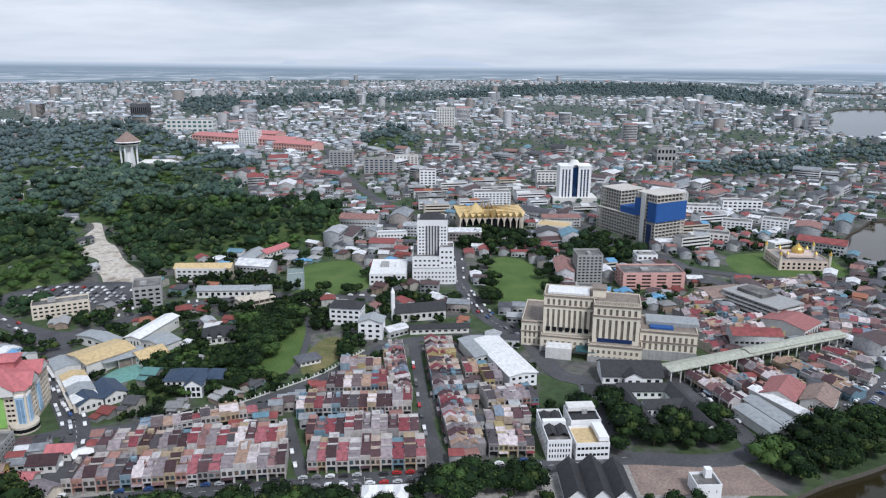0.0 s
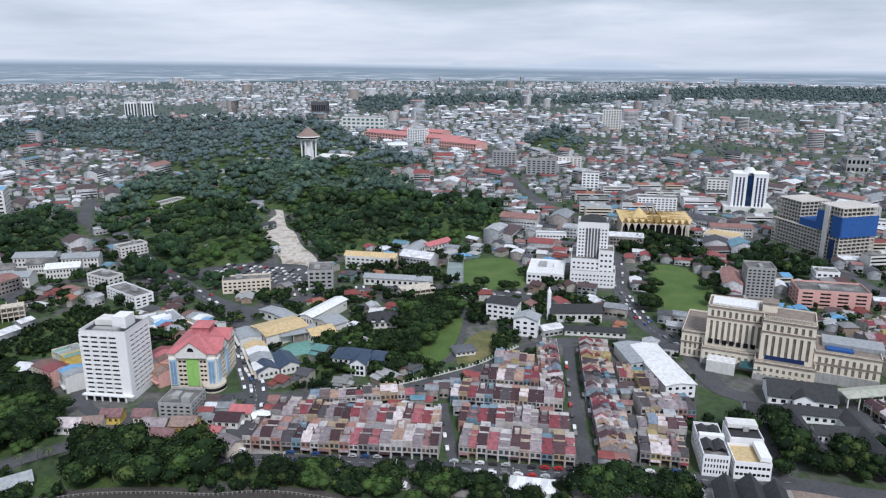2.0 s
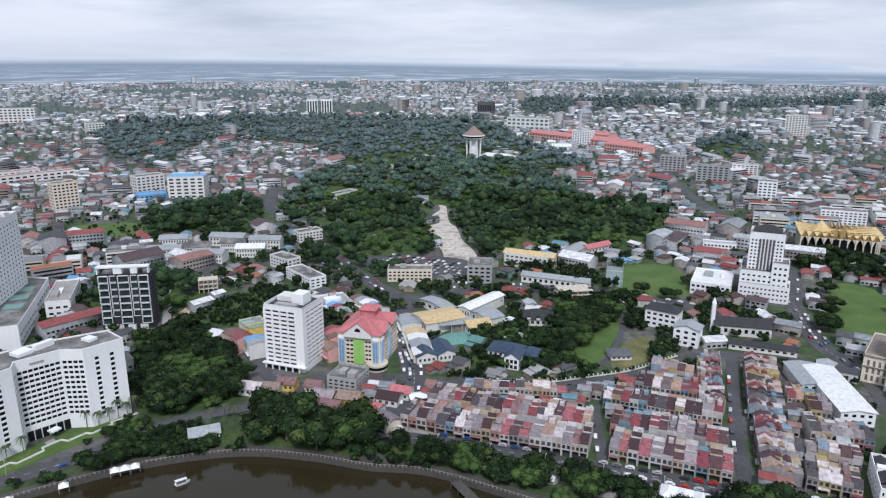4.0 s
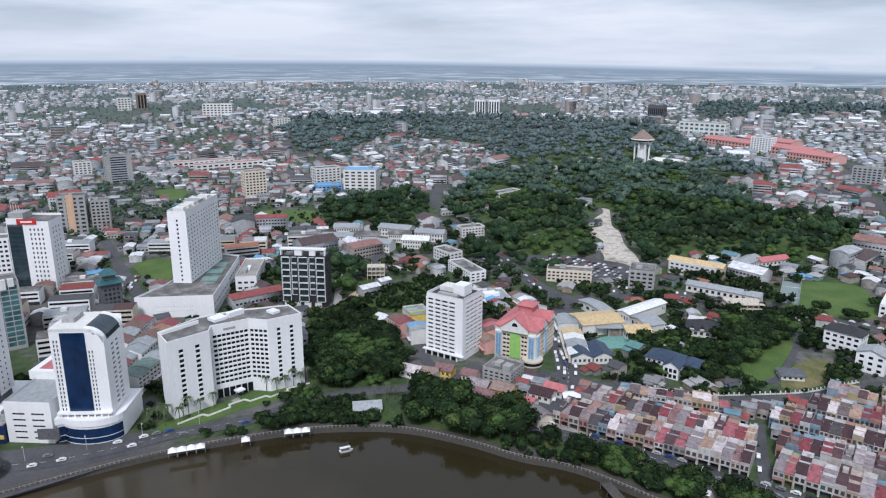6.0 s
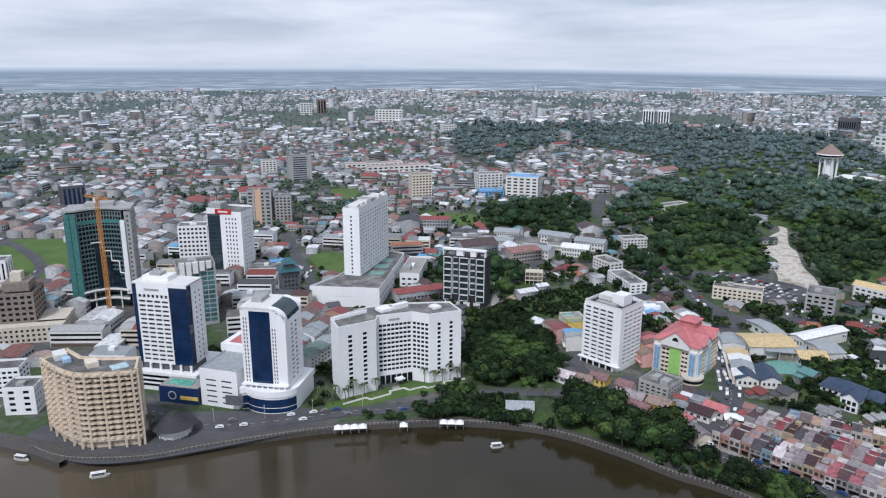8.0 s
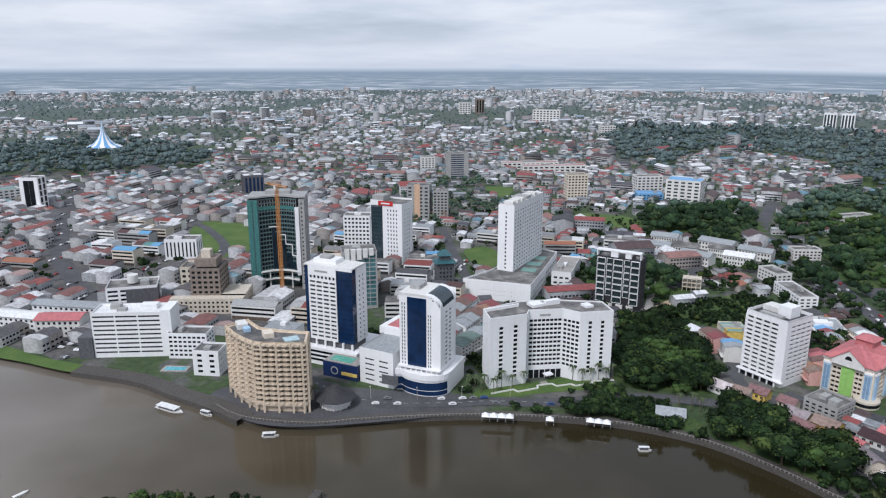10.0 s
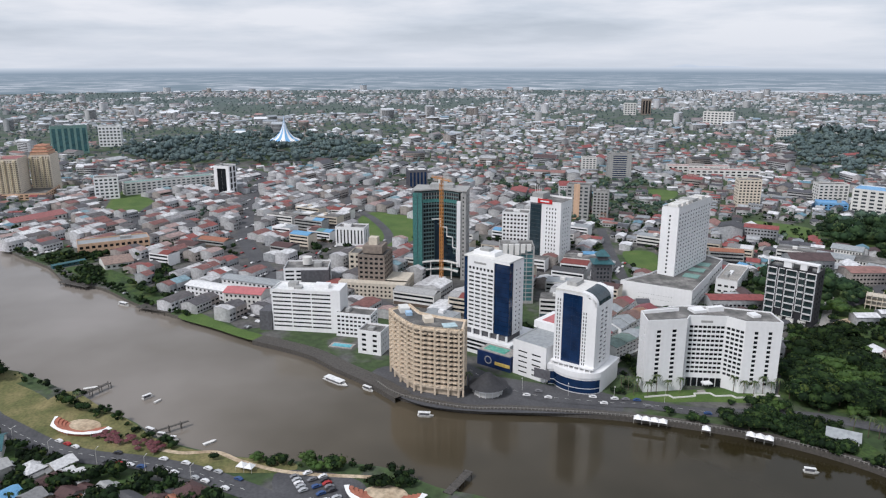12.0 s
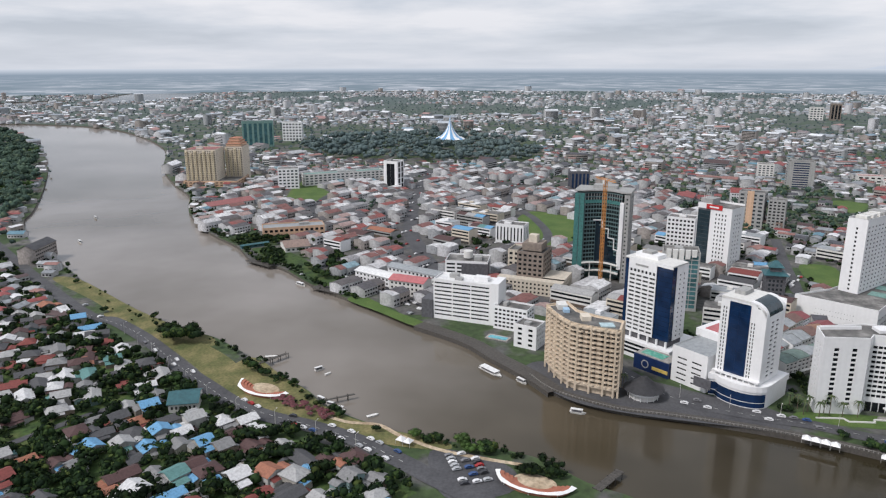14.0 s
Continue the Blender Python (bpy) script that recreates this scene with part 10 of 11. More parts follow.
def growth(name, items, templates, material, label, squat=1.0, lift=0.55):
    """One object of many trees, each a turned and scaled copy of a crown."""
    A = np.array(items)
    pick = tg.integers(0, len(templates), len(A))
    Vs, Ts, off = [], [], 0
    for k, (tv, tt) in enumerate(templates):
        B = A[pick == k]
        if not len(B):
            continue
        ang = tg.uniform(0, 2 * np.pi, len(B)); c_, s_ = np.cos(ang), np.sin(ang)
        rz = tg.uniform(0.85, 1.3, len(B)) * squat
        X = (c_[:, None] * tv[None, :, 0] - s_[:, None] * tv[None, :, 1]) * B[:, 2][:, None] + B[:, 0][:, None]
        Y = (s_[:, None] * tv[None, :, 0] + c_[:, None] * tv[None, :, 1]) * B[:, 2][:, None] + B[:, 1][:, None]
        Z = (tv[None, :, 2] * rz[:, None] + lift * rz[:, None]) * B[:, 2][:, None]
        if B.shape[1] > 3:
            Z = Z + B[:, 3][:, None]
        Vs.append(np.stack([X, Y, Z], 2).reshape(-1, 3))
        Ts.append((tt[None] + (np.arange(len(B)) * len(tv))[:, None, None]).reshape(-1, 3) + off)
        off += len(B) * len(tv)
    return tagged(big_mesh(name, np.concatenate(Vs), np.concatenate(Ts), [material]), label, "trees", kind="stuff")


MIDT = [crown_arrays(60 + k, leaves=66, lobes=4, flat=0.75, leaf=0.17) for k in range(5)]
NEART = [crown_arrays(50 + k, leaves=110, lobes=5, flat=0.75, leaf=0.13) for k in range(5)]
LOWT = [crown_arrays(80 + k, leaves=3, lobes=1, flat=0.85, leaf=0.4) for k in range(4)]
TOWNT = [crown_arrays(85 + k, leaves=18, lobes=3, flat=0.8, leaf=0.24) for k in range(5)]
FART = [crown_arrays(70 + k, leaves=14, lobes=4, flat=0.75, leaf=0.22) for k in range(4)]
FINE = [crown_arrays(90 + k, leaves=150, lobes=7, flat=0.78, leaf=0.095) for k in range(5)]
HILLT = [crown_arrays(95 + k, leaves=84, lobes=6, flat=0.78, leaf=0.125) for k in range(5)]
growth("park_growth", MORE_TREES, [crown_arrays(40 + k, leaves=240, lobes=7, flat=0.66, leaf=0.10) for k in range(4)], LEAF, "leafy trees along parks and avenues", lift=0.7)
growth("roadside_growth", [q for q in BUSH if math.hypot(q[0], q[1]) < 420], NEART, LEAF, "bushes and small trees along streets and banks")
growth("street_growth", [q for q in BUSH if math.hypot(q[0], q[1]) >= 420], TOWNT, LEAF, "bushes and small trees along streets and banks")
growth("far_village_growth", [q for q in VILLAGE_BUSH if math.hypot(q[0], q[1]) >= 430], TOWNT, LEAF, "bushes and small trees between far village houses")
growth("village_growth", [q for q in VILLAGE_BUSH if math.hypot(q[0], q[1]) < 430], MIDT, LEAF, "bushes and small trees between village houses")
# the wooded hill: a low uneven mound that fades out at the wood's edge
STEP = 4
mask = (PLAN[::STEP, ::STEP] == WOOD).astype(np.float32)
for _ in range(7):
    mask = (np.roll(mask, 1, 0) + np.roll(mask, -1, 0) + np.roll(mask, 1, 1) + np.roll(mask, -1, 1) + mask) / 5


def mound(x, y):
    i, j = (x - GX) / CELL / STEP - 0.5, (y - GY) / CELL / STEP - 0.5
    i0, j0 = int(i), int(j)
    fi, fj = i - i0, j - j0
    m_ = mask[i0, j0] * (1 - fi) * (1 - fj) + mask[i0 + 1, j0] * fi * (1 - fj) + mask[i0, j0 + 1] * (1 - fi) * fj + mask[i0 + 1, j0 + 1] * fi * fj
    m_ = max(0.0, (float(m_) - 0.55) / 0.45)
    return m_ * (9 + 9 * noise.noise((x / 120, y / 120, 2.2)) + 4 * noise.noise((x / 45, y / 45, 6.1)))


hx0, hx1, hy0, hy1, hs = -760, -60, 470, 1660, 14
nx_, ny_ = int((hx1 - hx0) / hs) + 1, int((hy1 - hy0) / hs) + 1
hv = [(hx0 + i * hs, hy0 + j * hs, mound(hx0 + i * hs, hy0 + j * hs) - 0.3) for i in range(nx_) for j in range(ny_)]
hf = [(i * ny_ + j, (i + 1) * ny_ + j, (i + 1) * ny_ + j + 1, i * ny_ + j + 1) for i in range(nx_ - 1) for j in range(ny_ - 1) if max(hv[k_][2] for k_ in (i * ny_ + j, (i + 1) * ny_ + j, (i + 1) * ny_ + j + 1, i * ny_ + j + 1)) > 0]
hill = Mesh()
hill.v, hill.f = hv, hf
tagged(hill.make("hill", WILDGRASS), "low uneven hill under the woods", "hill", kind="structure")
# the wooded hill and other woods
WOODTREES, WOODFAR = [], []
for wi, poly in enumerate(WOODS):
    if wi in (5, 6, 7, 8, 9, 10, 11):
        continue
    line = smooth(poly, 4, True)
    xs, ys = [q[0] for q in line], [q[1] for q in line]
    far = min(math.hypot(*q) for q in line) > 1000
    gap = 19.0 if far else 12.8
    X, Y = np.meshgrid(np.arange(min(xs), max(xs), gap), np.arange(min(ys), max(ys), gap))
    X = X + tg.uniform(-0.42, 0.42, X.shape) * gap; Y = Y + tg.uniform(-0.42, 0.42, Y.shape) * gap
    hit = inside(line, X, Y)
    for x, y in zip(X[hit], Y[hit]):
        if code_at(x, y) != WOOD or noise.noise((x / 90, y / 90, 4.0)) < (-0.40 if math.hypot(x, y) > 620 and y > 690 else -0.65):
            continue
        big_ = 1 + 0.35 * noise.noise((x / 50, y / 50, 9))
        (WOODFAR if far else WOODTREES).append((x, y, float((tg.uniform(4.5, 9.0) if tg.random() < 0.86 else tg.uniform(9.5, 12.0)) * big_ * ((1.7 if math.hypot(x, y) >= 1900 else 1.25) if far else 1.0)), float(tg.uniform(0, 2.5)) + (mound(x, y) if hx0 < x < hx1 and hy0 < y < hy1 else 0.0)))
PALE = [q for q in WOODTREES if noise.noise((q[0] / 55, q[1] / 55, 7.7)) > 0.24 and q[2] < 9]
DARKW = [q for q in WOODTREES if not (noise.noise((q[0] / 55, q[1] / 55, 7.7)) > 0.24 and q[2] < 9)]
# woods split by distance: further ones take the leaf colours with haze
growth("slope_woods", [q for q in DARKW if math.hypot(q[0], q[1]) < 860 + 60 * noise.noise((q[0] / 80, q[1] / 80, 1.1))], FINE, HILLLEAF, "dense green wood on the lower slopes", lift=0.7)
growth("hill_woods", [q for q in DARKW if math.hypot(q[0], q[1]) >= 860 + 60 * noise.noise((q[0] / 80, q[1] / 80, 1.1))], HILLT, MIDHAZELEAF, "dense tropical wood on the hill, lightly tinted with haze", lift=0.7)
growth("young_woods", PALE, FINE, LEAF_LIGHT, "lighter young growth among the woods", lift=0.5, squat=0.8)
growth("plain_woods", [q for k, q in enumerate(WOODFAR) if math.hypot(q[0], q[1]) >= 1900 and k % 2], LOWT, FARHAZELEAF, "hazy woods of the far plain", lift=0.5)
growth("far_woods", [q for q in WOODFAR if math.hypot(q[0], q[1]) < 1900], FART, FARHAZELEAF, "far woodland between districts, coloured pale with haze", lift=0.6)
growth("yard_trees", [q for q in FAR_TREES if math.hypot(q[0], q[1]) < 760], MIDT, LEAF, "dark green trees in the yards of the town", lift=0.6)
growth("town_trees", [q for q in FAR_TREES if 760 <= math.hypot(q[0], q[1]) < 1150], TOWNT, MIDHAZELEAF, "small trees scattered among the houses, lightly tinted with haze", lift=0.6)
growth("far_town_trees", [q for k, q in enumerate(FAR_TREES) if k % 5 < (3 if math.hypot(q[0], q[1]) < 2200 else 2) and math.hypot(q[0], q[1]) >= 1150], LOWT, FARHAZELEAF, "small trees scattered among far houses, coloured pale with haze", lift=0.6)

# ---- along the river: promenade wall, boats, jetties, stages, tents ----
def along(pts, joints=8):
    """Points about one metre apart on a smooth line, with their direction."""
    ln_ = smooth(pts, joints)
    out, rest = [], 0.0
    for (x0, y0), (x1, y1) in zip(ln_, ln_[1:]):
        L = math.hypot(x1 - x0, y1 - y0)
        if L < 1e-6:
            continue
        s = rest
        while s < L:
            out.append((x0 + (x1 - x0) * s / L, y0 + (y1 - y0) * s / L, math.degrees(math.atan2(y1 - y0, x1 - x0))))
            s += 1.0
        rest = s - L
    return out


walkline = SOUTH[6:21]
prom = along(walkline)
deck = Mesh()
for (x0, y0, a0), (x1, y1, a1) in zip(prom, prom[1:]):
    n0, n1 = Vector((-math.sin(radians(a0)), math.cos(radians(a0)))), Vector((-math.sin(radians(a1)), math.cos(radians(a1))))
    q0, q1, o0, o1 = Vector((x0, y0)) - n0 * 4.5, Vector((x1, y1)) - n1 * 4.5, Vector((x0, y0)) + n0 * 0.5, Vector((x1, y1)) + n1 * 0.5
    deck.face((*q0, 0.3), (*o0, 0.3), (*o1, 0.3), (*q1, 0.3))
    deck.face((*o0, -3), (*o1, -3), (*o1, 0.3), (*o0, 0.3))
tagged(deck.make("promenade", TIMBER), "dark riverside promenade deck", "promenade", kind="structure")
posts = Mesh()
for k, (x, y, a) in enumerate(prom):
    n0 = Vector((-math.sin(radians(a)), math.cos(radians(a))))
    c_ = Vector((x, y)) + n0 * 0.2
    if k % 2 == 0:
        posts.box(c_.x - 0.22, c_.y - 0.22, 0.3, c_.x + 0.22, c_.y + 0.22, 1.35)
for (x0, y0, a0), (x1, y1, a1) in zip(prom[::4], prom[4::4]):
    posts.bar((x0 + 0.2 * -math.sin(radians(a0)), y0 + 0.2 * math.cos(radians(a0)), 1.2), (x1 - 0.2 * math.sin(radians(a1)), y1 + 0.2 * math.cos(radians(a1)), 1.2), 0.16)
tagged(posts.make("promenade_balustrade", one("weathered_balustrade", (0.26, 0.25, 0.23), dirt=0.3)), "long pale balustrade along the river walk", "balustrade", kind="stuff")

deck2 = Mesh()
for w_, z_ in ((9.0, 0.42),):
    for (x0, y0, a0), (x1, y1, a1) in zip(along(SOUTH[19:24]), along(SOUTH[19:24])[1:]):
        n0 = Vector((-math.sin(radians(a0)), math.cos(radians(a0))))
        p0, p1 = Vector((x0, y0)), Vector((x1, y1))
        a_, b_ = p0 + n0 * 5, p0 - n0 * 6
        c_, d_ = p1 - n0 * 6, p1 + n0 * 5
        deck2.face((*a_, z_), (*b_, z_), (*c_, z_), (*d_, z_))
        for e in (n0 * 5, -n0 * 6):
            deck2.face((*(p0 + e), -3), (*(p1 + e), -3), (*(p1 + e), z_), (*(p0 + e), z_))
tagged(deck2.make("quay_deck", TIMBER), "dark plank quay below the hotels", "quay", kind="structure")


def boat(x, y, turn, length, label, cabin=True):
    t = thing("boat", x, y, turn, label, "boat", "river boats", z=-2.6)
    w = length * 0.26
    hull = Mesh()
    pts_ = [(-length / 2, -w / 2), (length * 0.25, -w / 2), (length / 2, 0), (length * 0.25, w / 2), (-length / 2, w / 2)]
    hull.prism([(a * 0.86, b * 0.7) for a, b in pts_], -0.2, 0.3)
    k = len(hull.v)
    hull.v += [(a * 0.86, b * 0.7, 0.2) for a, b in pts_] + [(a, b, 1.0) for a, b in pts_]
    hull.f += [(k + i, k + (i + 1) % 5, k + 5 + (i + 1) % 5, k + 5 + i) for i in range(5)] + [(k + 5, k + 6, k + 7, k + 8, k + 9)]
    hull.make("hull", OFFWHITE, t)
    if cabin:
        cab_ = Mesh().box(-length * 0.38, -w * 0.36, 1.0, length * 0.2, w * 0.36, 1.9).make("cabin", DARKGREY, t)
        Mesh().box(-length * 0.45, -w * 0.46, 2.4, length * 0.28, w * 0.46, 2.6).make("roof", WHITEROOF, cab_)
        for a in (-0.42, 0.25):
            for b in (-0.42, 0.42):
                Mesh().box(length * a - 0.08, w * b - 0.08, 1.0, length * a + 0.08, w * b + 0.08, 2.4).make("post", OFFWHITE, cab_)
    return t


for x, y, a, L, cab in ((-229, 184, 62, 7, True), (-374, -21, 38, 19, True), (-360, -4, 40, 8, True), (-322, 22, 70, 9, True), (-378, -126, 130, 7, True), (-372, -120, 140, 5, False), (-319, -88, 120, 7, False), (-331, -112, 60, 6, True), (-326, -106, 70, 6, True), (-337, -118, 50, 7, True), (-297, -70, 110, 8, False), (-283, -52, 140, 6, False), (-398, -160, 100, 8, False), (-700, -430, 40, 9, True), (-820, -470, 40, 8, True), (-550, -170, 50, 11, True), (-256, 22, 130, 7, False)):
    boat(x, y, a, L, "small white river boat with canopy" if cab else "open wooden boat at the bank", cab)


def jetty(a, b, width, label):
    t = thing("jetty", a[0], a[1], math.degrees(math.atan2(b[1] - a[1], b[0] - a[0])), label, "jetty", "jetties")
    L = math.hypot(b[0] - a[0], b[1] - a[1])
    n = max(3, int(L / 2.0))
    plank = Mesh().box(0, -width / 2, 0.0, L / n - 0.1, width / 2, 0.2).data("plank", TIMBER)
    for i in range(n):
        piece("plank", plank, t, pose(i * L / n, 0, 0.15))
    pile = Mesh().box(-0.15, -0.15, -4, 0.15, 0.15, 1.0).data("pile", TIMBER)
    for i in range(0, n + 1, 3):
        for s in (-1, 1):
            piece("pile", pile, t, pose(i * L / n, s * width / 2, 0))


jetty((-380, -166), (-398, -150), 2.5, "timber jetty on piles with mooring posts")
jetty((-247, 16), (-262, 30), 4, "short timber landing with steps")
jetty((-330, -120), (-340, -100), 1.6, "narrow timber boat jetty")
jetty((-520, -128), (-540, -156), 12, "old timber wharf with stacked planks")
jetty((-600, -205), (-622, -232), 10, "old timber wharf on piles")
jetty((-118, 236), (-98, 222), 5, "riverside boat landing with planks")


def stage(cx, cy, turn, label):
    """Riverside amphitheatre: terracotta steps round a sandy floor, a white sail edge on the land side."""
    t = thing("amphitheatre", cx, cy, turn, label, "amphitheatre", "riverside stages")
    t.matrix_basis = t.matrix_basis @ Matrix.Diagonal((0.82, 0.82, 0.82, 1))
    Mesh().prism([(12 * math.cos(a), 7.4 * math.sin(a)) for a in [i * math.pi / 12 for i in range(24)]], 0, 0.4).make("floor", SAND, t)
    for k in range(4):
        r0, r1 = 7.6 + k * 1.9, 9.5 + k * 1.9
        m = Mesh()
        for i in range(12):
            a0, a1 = math.pi * (1.0 + i / 12), math.pi * (1.0 + (i + 1) / 12)
            q = [(1.3 * r * math.cos(a), 0.8 * r * math.sin(a)) for r, a in ((r0, a0), (r1, a0), (r1, a1), (r0, a1))]
            z = 0.5 + 0.75 * k
            m.face(*[(*p_, z) for p_ in q])
            m.face((*q[3], 0), (*q[0], 0), (*q[0], z), (*q[3], z))
            m.face((*q[1], 0), (*q[2], 0), (*q[2], z), (*q[1], z))
        m.make("step", CLAYTILE, t)
    sail = Mesh()
    for i in range(12):
        a0, a1 = math.pi * (1.0 + i / 12), math.pi * (1.0 + (i + 1) / 12)
        z0, z1 = 2.7 + 0.25 * math.cos(i * 2.1), 2.7 + 0.25 * math.cos((i + 1) * 2.1)
        q = [(1.3 * r * math.cos(a), 0.8 * r * math.sin(a)) for r, a in ((15.2, a0), (17.0 + 0.6 * math.cos(i * 2.1), a0), (17.0 + 0.6 * math.cos((i + 1) * 2.1), a1), (15.2, a1))]
        sail.face((*q[0], z0 + 0.4), (*q[1], z0 - 0.4), (*q[2], z1 - 0.4), (*q[3], z1 + 0.4))
        sail.face((*q[3], z1 + 0.35), (*q[2], z1 - 0.45), (*q[1], z0 - 0.45), (*q[0], z0 + 0.35))
    sail.make("sail_canopy", TENT, t)
    for i in range(0, 13, 3):
        a = math.pi * (1.0 + i / 12)
        Mesh().box(1.3 * 16 * math.cos(a) - 0.15, 0.8 * 16 * math.sin(a) - 0.15, 0, 1.3 * 16 * math.cos(a) + 0.15, 0.8 * 16 * math.sin(a) + 0.15, 2.7).make("post", RAILPAINT, t)


stage(-347, -152, 58, "riverside amphitheatre with terracotta steps and white sail edge")
stage(-253, -10, 66, "riverside amphitheatre with terracotta steps and sandy floor")
UMB = Mesh()
for i in range(8):
    a0, a1 = 2 * math.pi * i / 8, 2 * math.pi * (i + 1) / 8
    UMB.face((1.6 * math.cos(a0), 1.6 * math.sin(a0), 2.1), (1.6 * math.cos(a1), 1.6 * math.sin(a1), 2.1), (0, 0, 2.8))
    UMB.face((1.6 * math.cos(a1), 1.6 * math.sin(a1), 2.05), (1.6 * math.cos(a0), 1.6 * math.sin(a0), 2.05), (0, 0, 2.7))
UMB_ME = UMB.data("canopy", one("maroon_umbrella_cloth", (0.10, 0.025, 0.03), d=0.3, grain=1.2, dirt=0.5))
POLE_ME = Mesh().box(-0.04, -0.04, 0, 0.04, 0.04, 2.75).data("pole", RAILPAINT)
ug = random.Random(4)
for k in range(44):
    s, o = ug.random(), ug.uniform(-1, 1)
    x, y = -334 + 22 * s + 4.2 * o * 0.8, -142 + 32 * s + 4.2 * o * -0.5
    t = thing("parasol", x, y, ug.uniform(0, 360), "dark maroon market parasol by the river", "parasol", "parasols")
    piece("canopy", UMB_ME, t, pose(0, 0, ug.uniform(-0.3, 0.4), ug.uniform(-8, 8), ug.uniform(-8, 8)))
    piece("pole", POLE_ME, t, Matrix())


def tent_row(x, y, turn, n, label, size=4.2):
    t = thing("tent", x, y, turn, label, "tent", "white tents")
    for k in range(n):
        Mesh().prism(rect(size * 0.98, size, k * size, 0), 2.4, 4.2, shrink=0.08).make("canopy", TENT, t)
        for a, b in ((0.1, 0.1), (size - 0.2, 0.1), (0.1, size - 0.2), (size - 0.2, size - 0.2)):
            Mesh().box(k * size + a, b, 0, k * size + a + 0.1, b + 0.1, 2.4).make("post", RAILPAINT, t)


tent_row(-286, 124, 58, 4, "row of white tents on the promenade")
tent_row(-268, 152, 55, 1, "single white tent on the promenade")
tent_row(-258, 170, 50, 3, "row of white tents under trees")
tent_row(-90, 250, 8, 3, "row of white tents by the road")
tent_row(-286, -74, 60, 2, "long white tent by the car park")

# ---- palms by the hotel ----
fr = []
for k in range(13):
    a, droop = 2 * math.pi * k / 13 + 0.2 * (k % 3), 0.5 + 0.35 * (k % 3)
    fr.append((a, droop))
PV, PT = [], []
for a, droop in fr:
    for s in range(4):
        q = []
        for u_ in (s / 4, (s + 1) / 4):
            r_, z_ = 2.9 * u_, 0.9 * math.sin(u_ * 2.4) - droop * 2.2 * u_ * u_
            wd_ = 0.42 * (1 - 0.75 * u_)
            for sd in (-1, 1):
                q.append((r_ * math.cos(a) - sd * wd_ * math.sin(a), r_ * math.sin(a) + sd * wd_ * math.cos(a), z_ - 0.12 * abs(sd)))
        k0 = len(PV)
        PV += [q[0], q[1], q[3], q[2]]
        PT += [(k0, k0 + 1, k0 + 2), (k0, k0 + 2, k0 + 3)]
FROND = mesh_from("fronds", np.array(PV), np.array(PT), PALM)
STEM = Mesh().cone(0, 0, 0, 1, 0.22, 0.13, 8).data("stem", BARK)


def palm(x, y, h, g):
    t = thing("palm_tree", x, y, g.uniform(0, 360), "tall palm with ragged fronds", "palm tree", "palms")
    piece("stem", STEM, t, Matrix.Diagonal((1, 1, h, 1)))
    piece("fronds", FROND, t, Matrix.Translation((0, 0, h)) @ Matrix.Diagonal((1.15, 1.15, 1.15, 1)))


pg = random.Random(8)
for x, y in ((-316, 150), (-313, 153), (-318, 143), (-312, 158), (-310, 146), (-321, 140), (-311, 166), (-306, 196), (-303, 200), (-301, 205), (-299, 209), (-297, 213), (-295, 217), (-292, 221), (-289, 226), (-315, 139), (-322, 136), (-246, 230), (-250, 226), (-243, 234), (-330, 120), (-345, 52), (-372, -160)):
    palm(x + pg.uniform(-1, 1), y + pg.uniform(-1, 1), pg.uniform(7, 11), pg)

# ---- parked and standing cars ----
body = Mesh()
prof = [(-2.1, 0.35), (2.1, 0.35), (2.15, 0.75), (1.25, 0.95), (0.75, 1.42), (-1.2, 1.42), (-1.85, 0.98), (-2.15, 0.9)]
k = 0
body.v = [(x, -0.85, z) for x, z in prof] + [(x, 0.85, z) for x, z in prof]
body.f = [tuple(range(7, -1, -1))[::-1], tuple(range(15, 7, -1))] + [(i + 8, (i + 1) % 8 + 8, (i + 1) % 8, i) for i in range(8)]
CAR_BODY = body.data("car_body", CARPAINT)
CAR_GLASS = Mesh().box(-1.15, -0.87, 1.0, 0.85, 0.87, 1.34).data("side_glass", CARGLASS)
wh = Mesh()
wh.v = [(0.33 * math.cos(a), s, 0.33 * math.sin(a)) for s in (-0.1, 0.1) for a in [i * math.pi / 5 for i in range(10)]]
wh.f = [(i, (i + 1) % 10, 10 + (i + 1) % 10, 10 + i) for i in range(10)] + [tuple(range(9, -1, -1)), tuple(range(10, 20))]
CAR_WHEEL = wh.data("wheel", TYRE)
FAR_CARS = []


def car(x, y, turn, wheels=True):
    ob = new("car", CAR_BODY)
    ob.matrix_basis = pose(x, y, 0.4, 0, 0, turn)
    tagged(ob, "small passenger car standing on the asphalt", "car", "cars")
    piece("side_glass", CAR_GLASS, ob, Matrix())
    for a, b in ((-1.3, -0.8), (1.3, -0.8), (-1.3, 0.8), (1.3, 0.8)) if wheels else ():
        piece("wheel", CAR_WHEEL, ob, pose(a, b, 0.33))


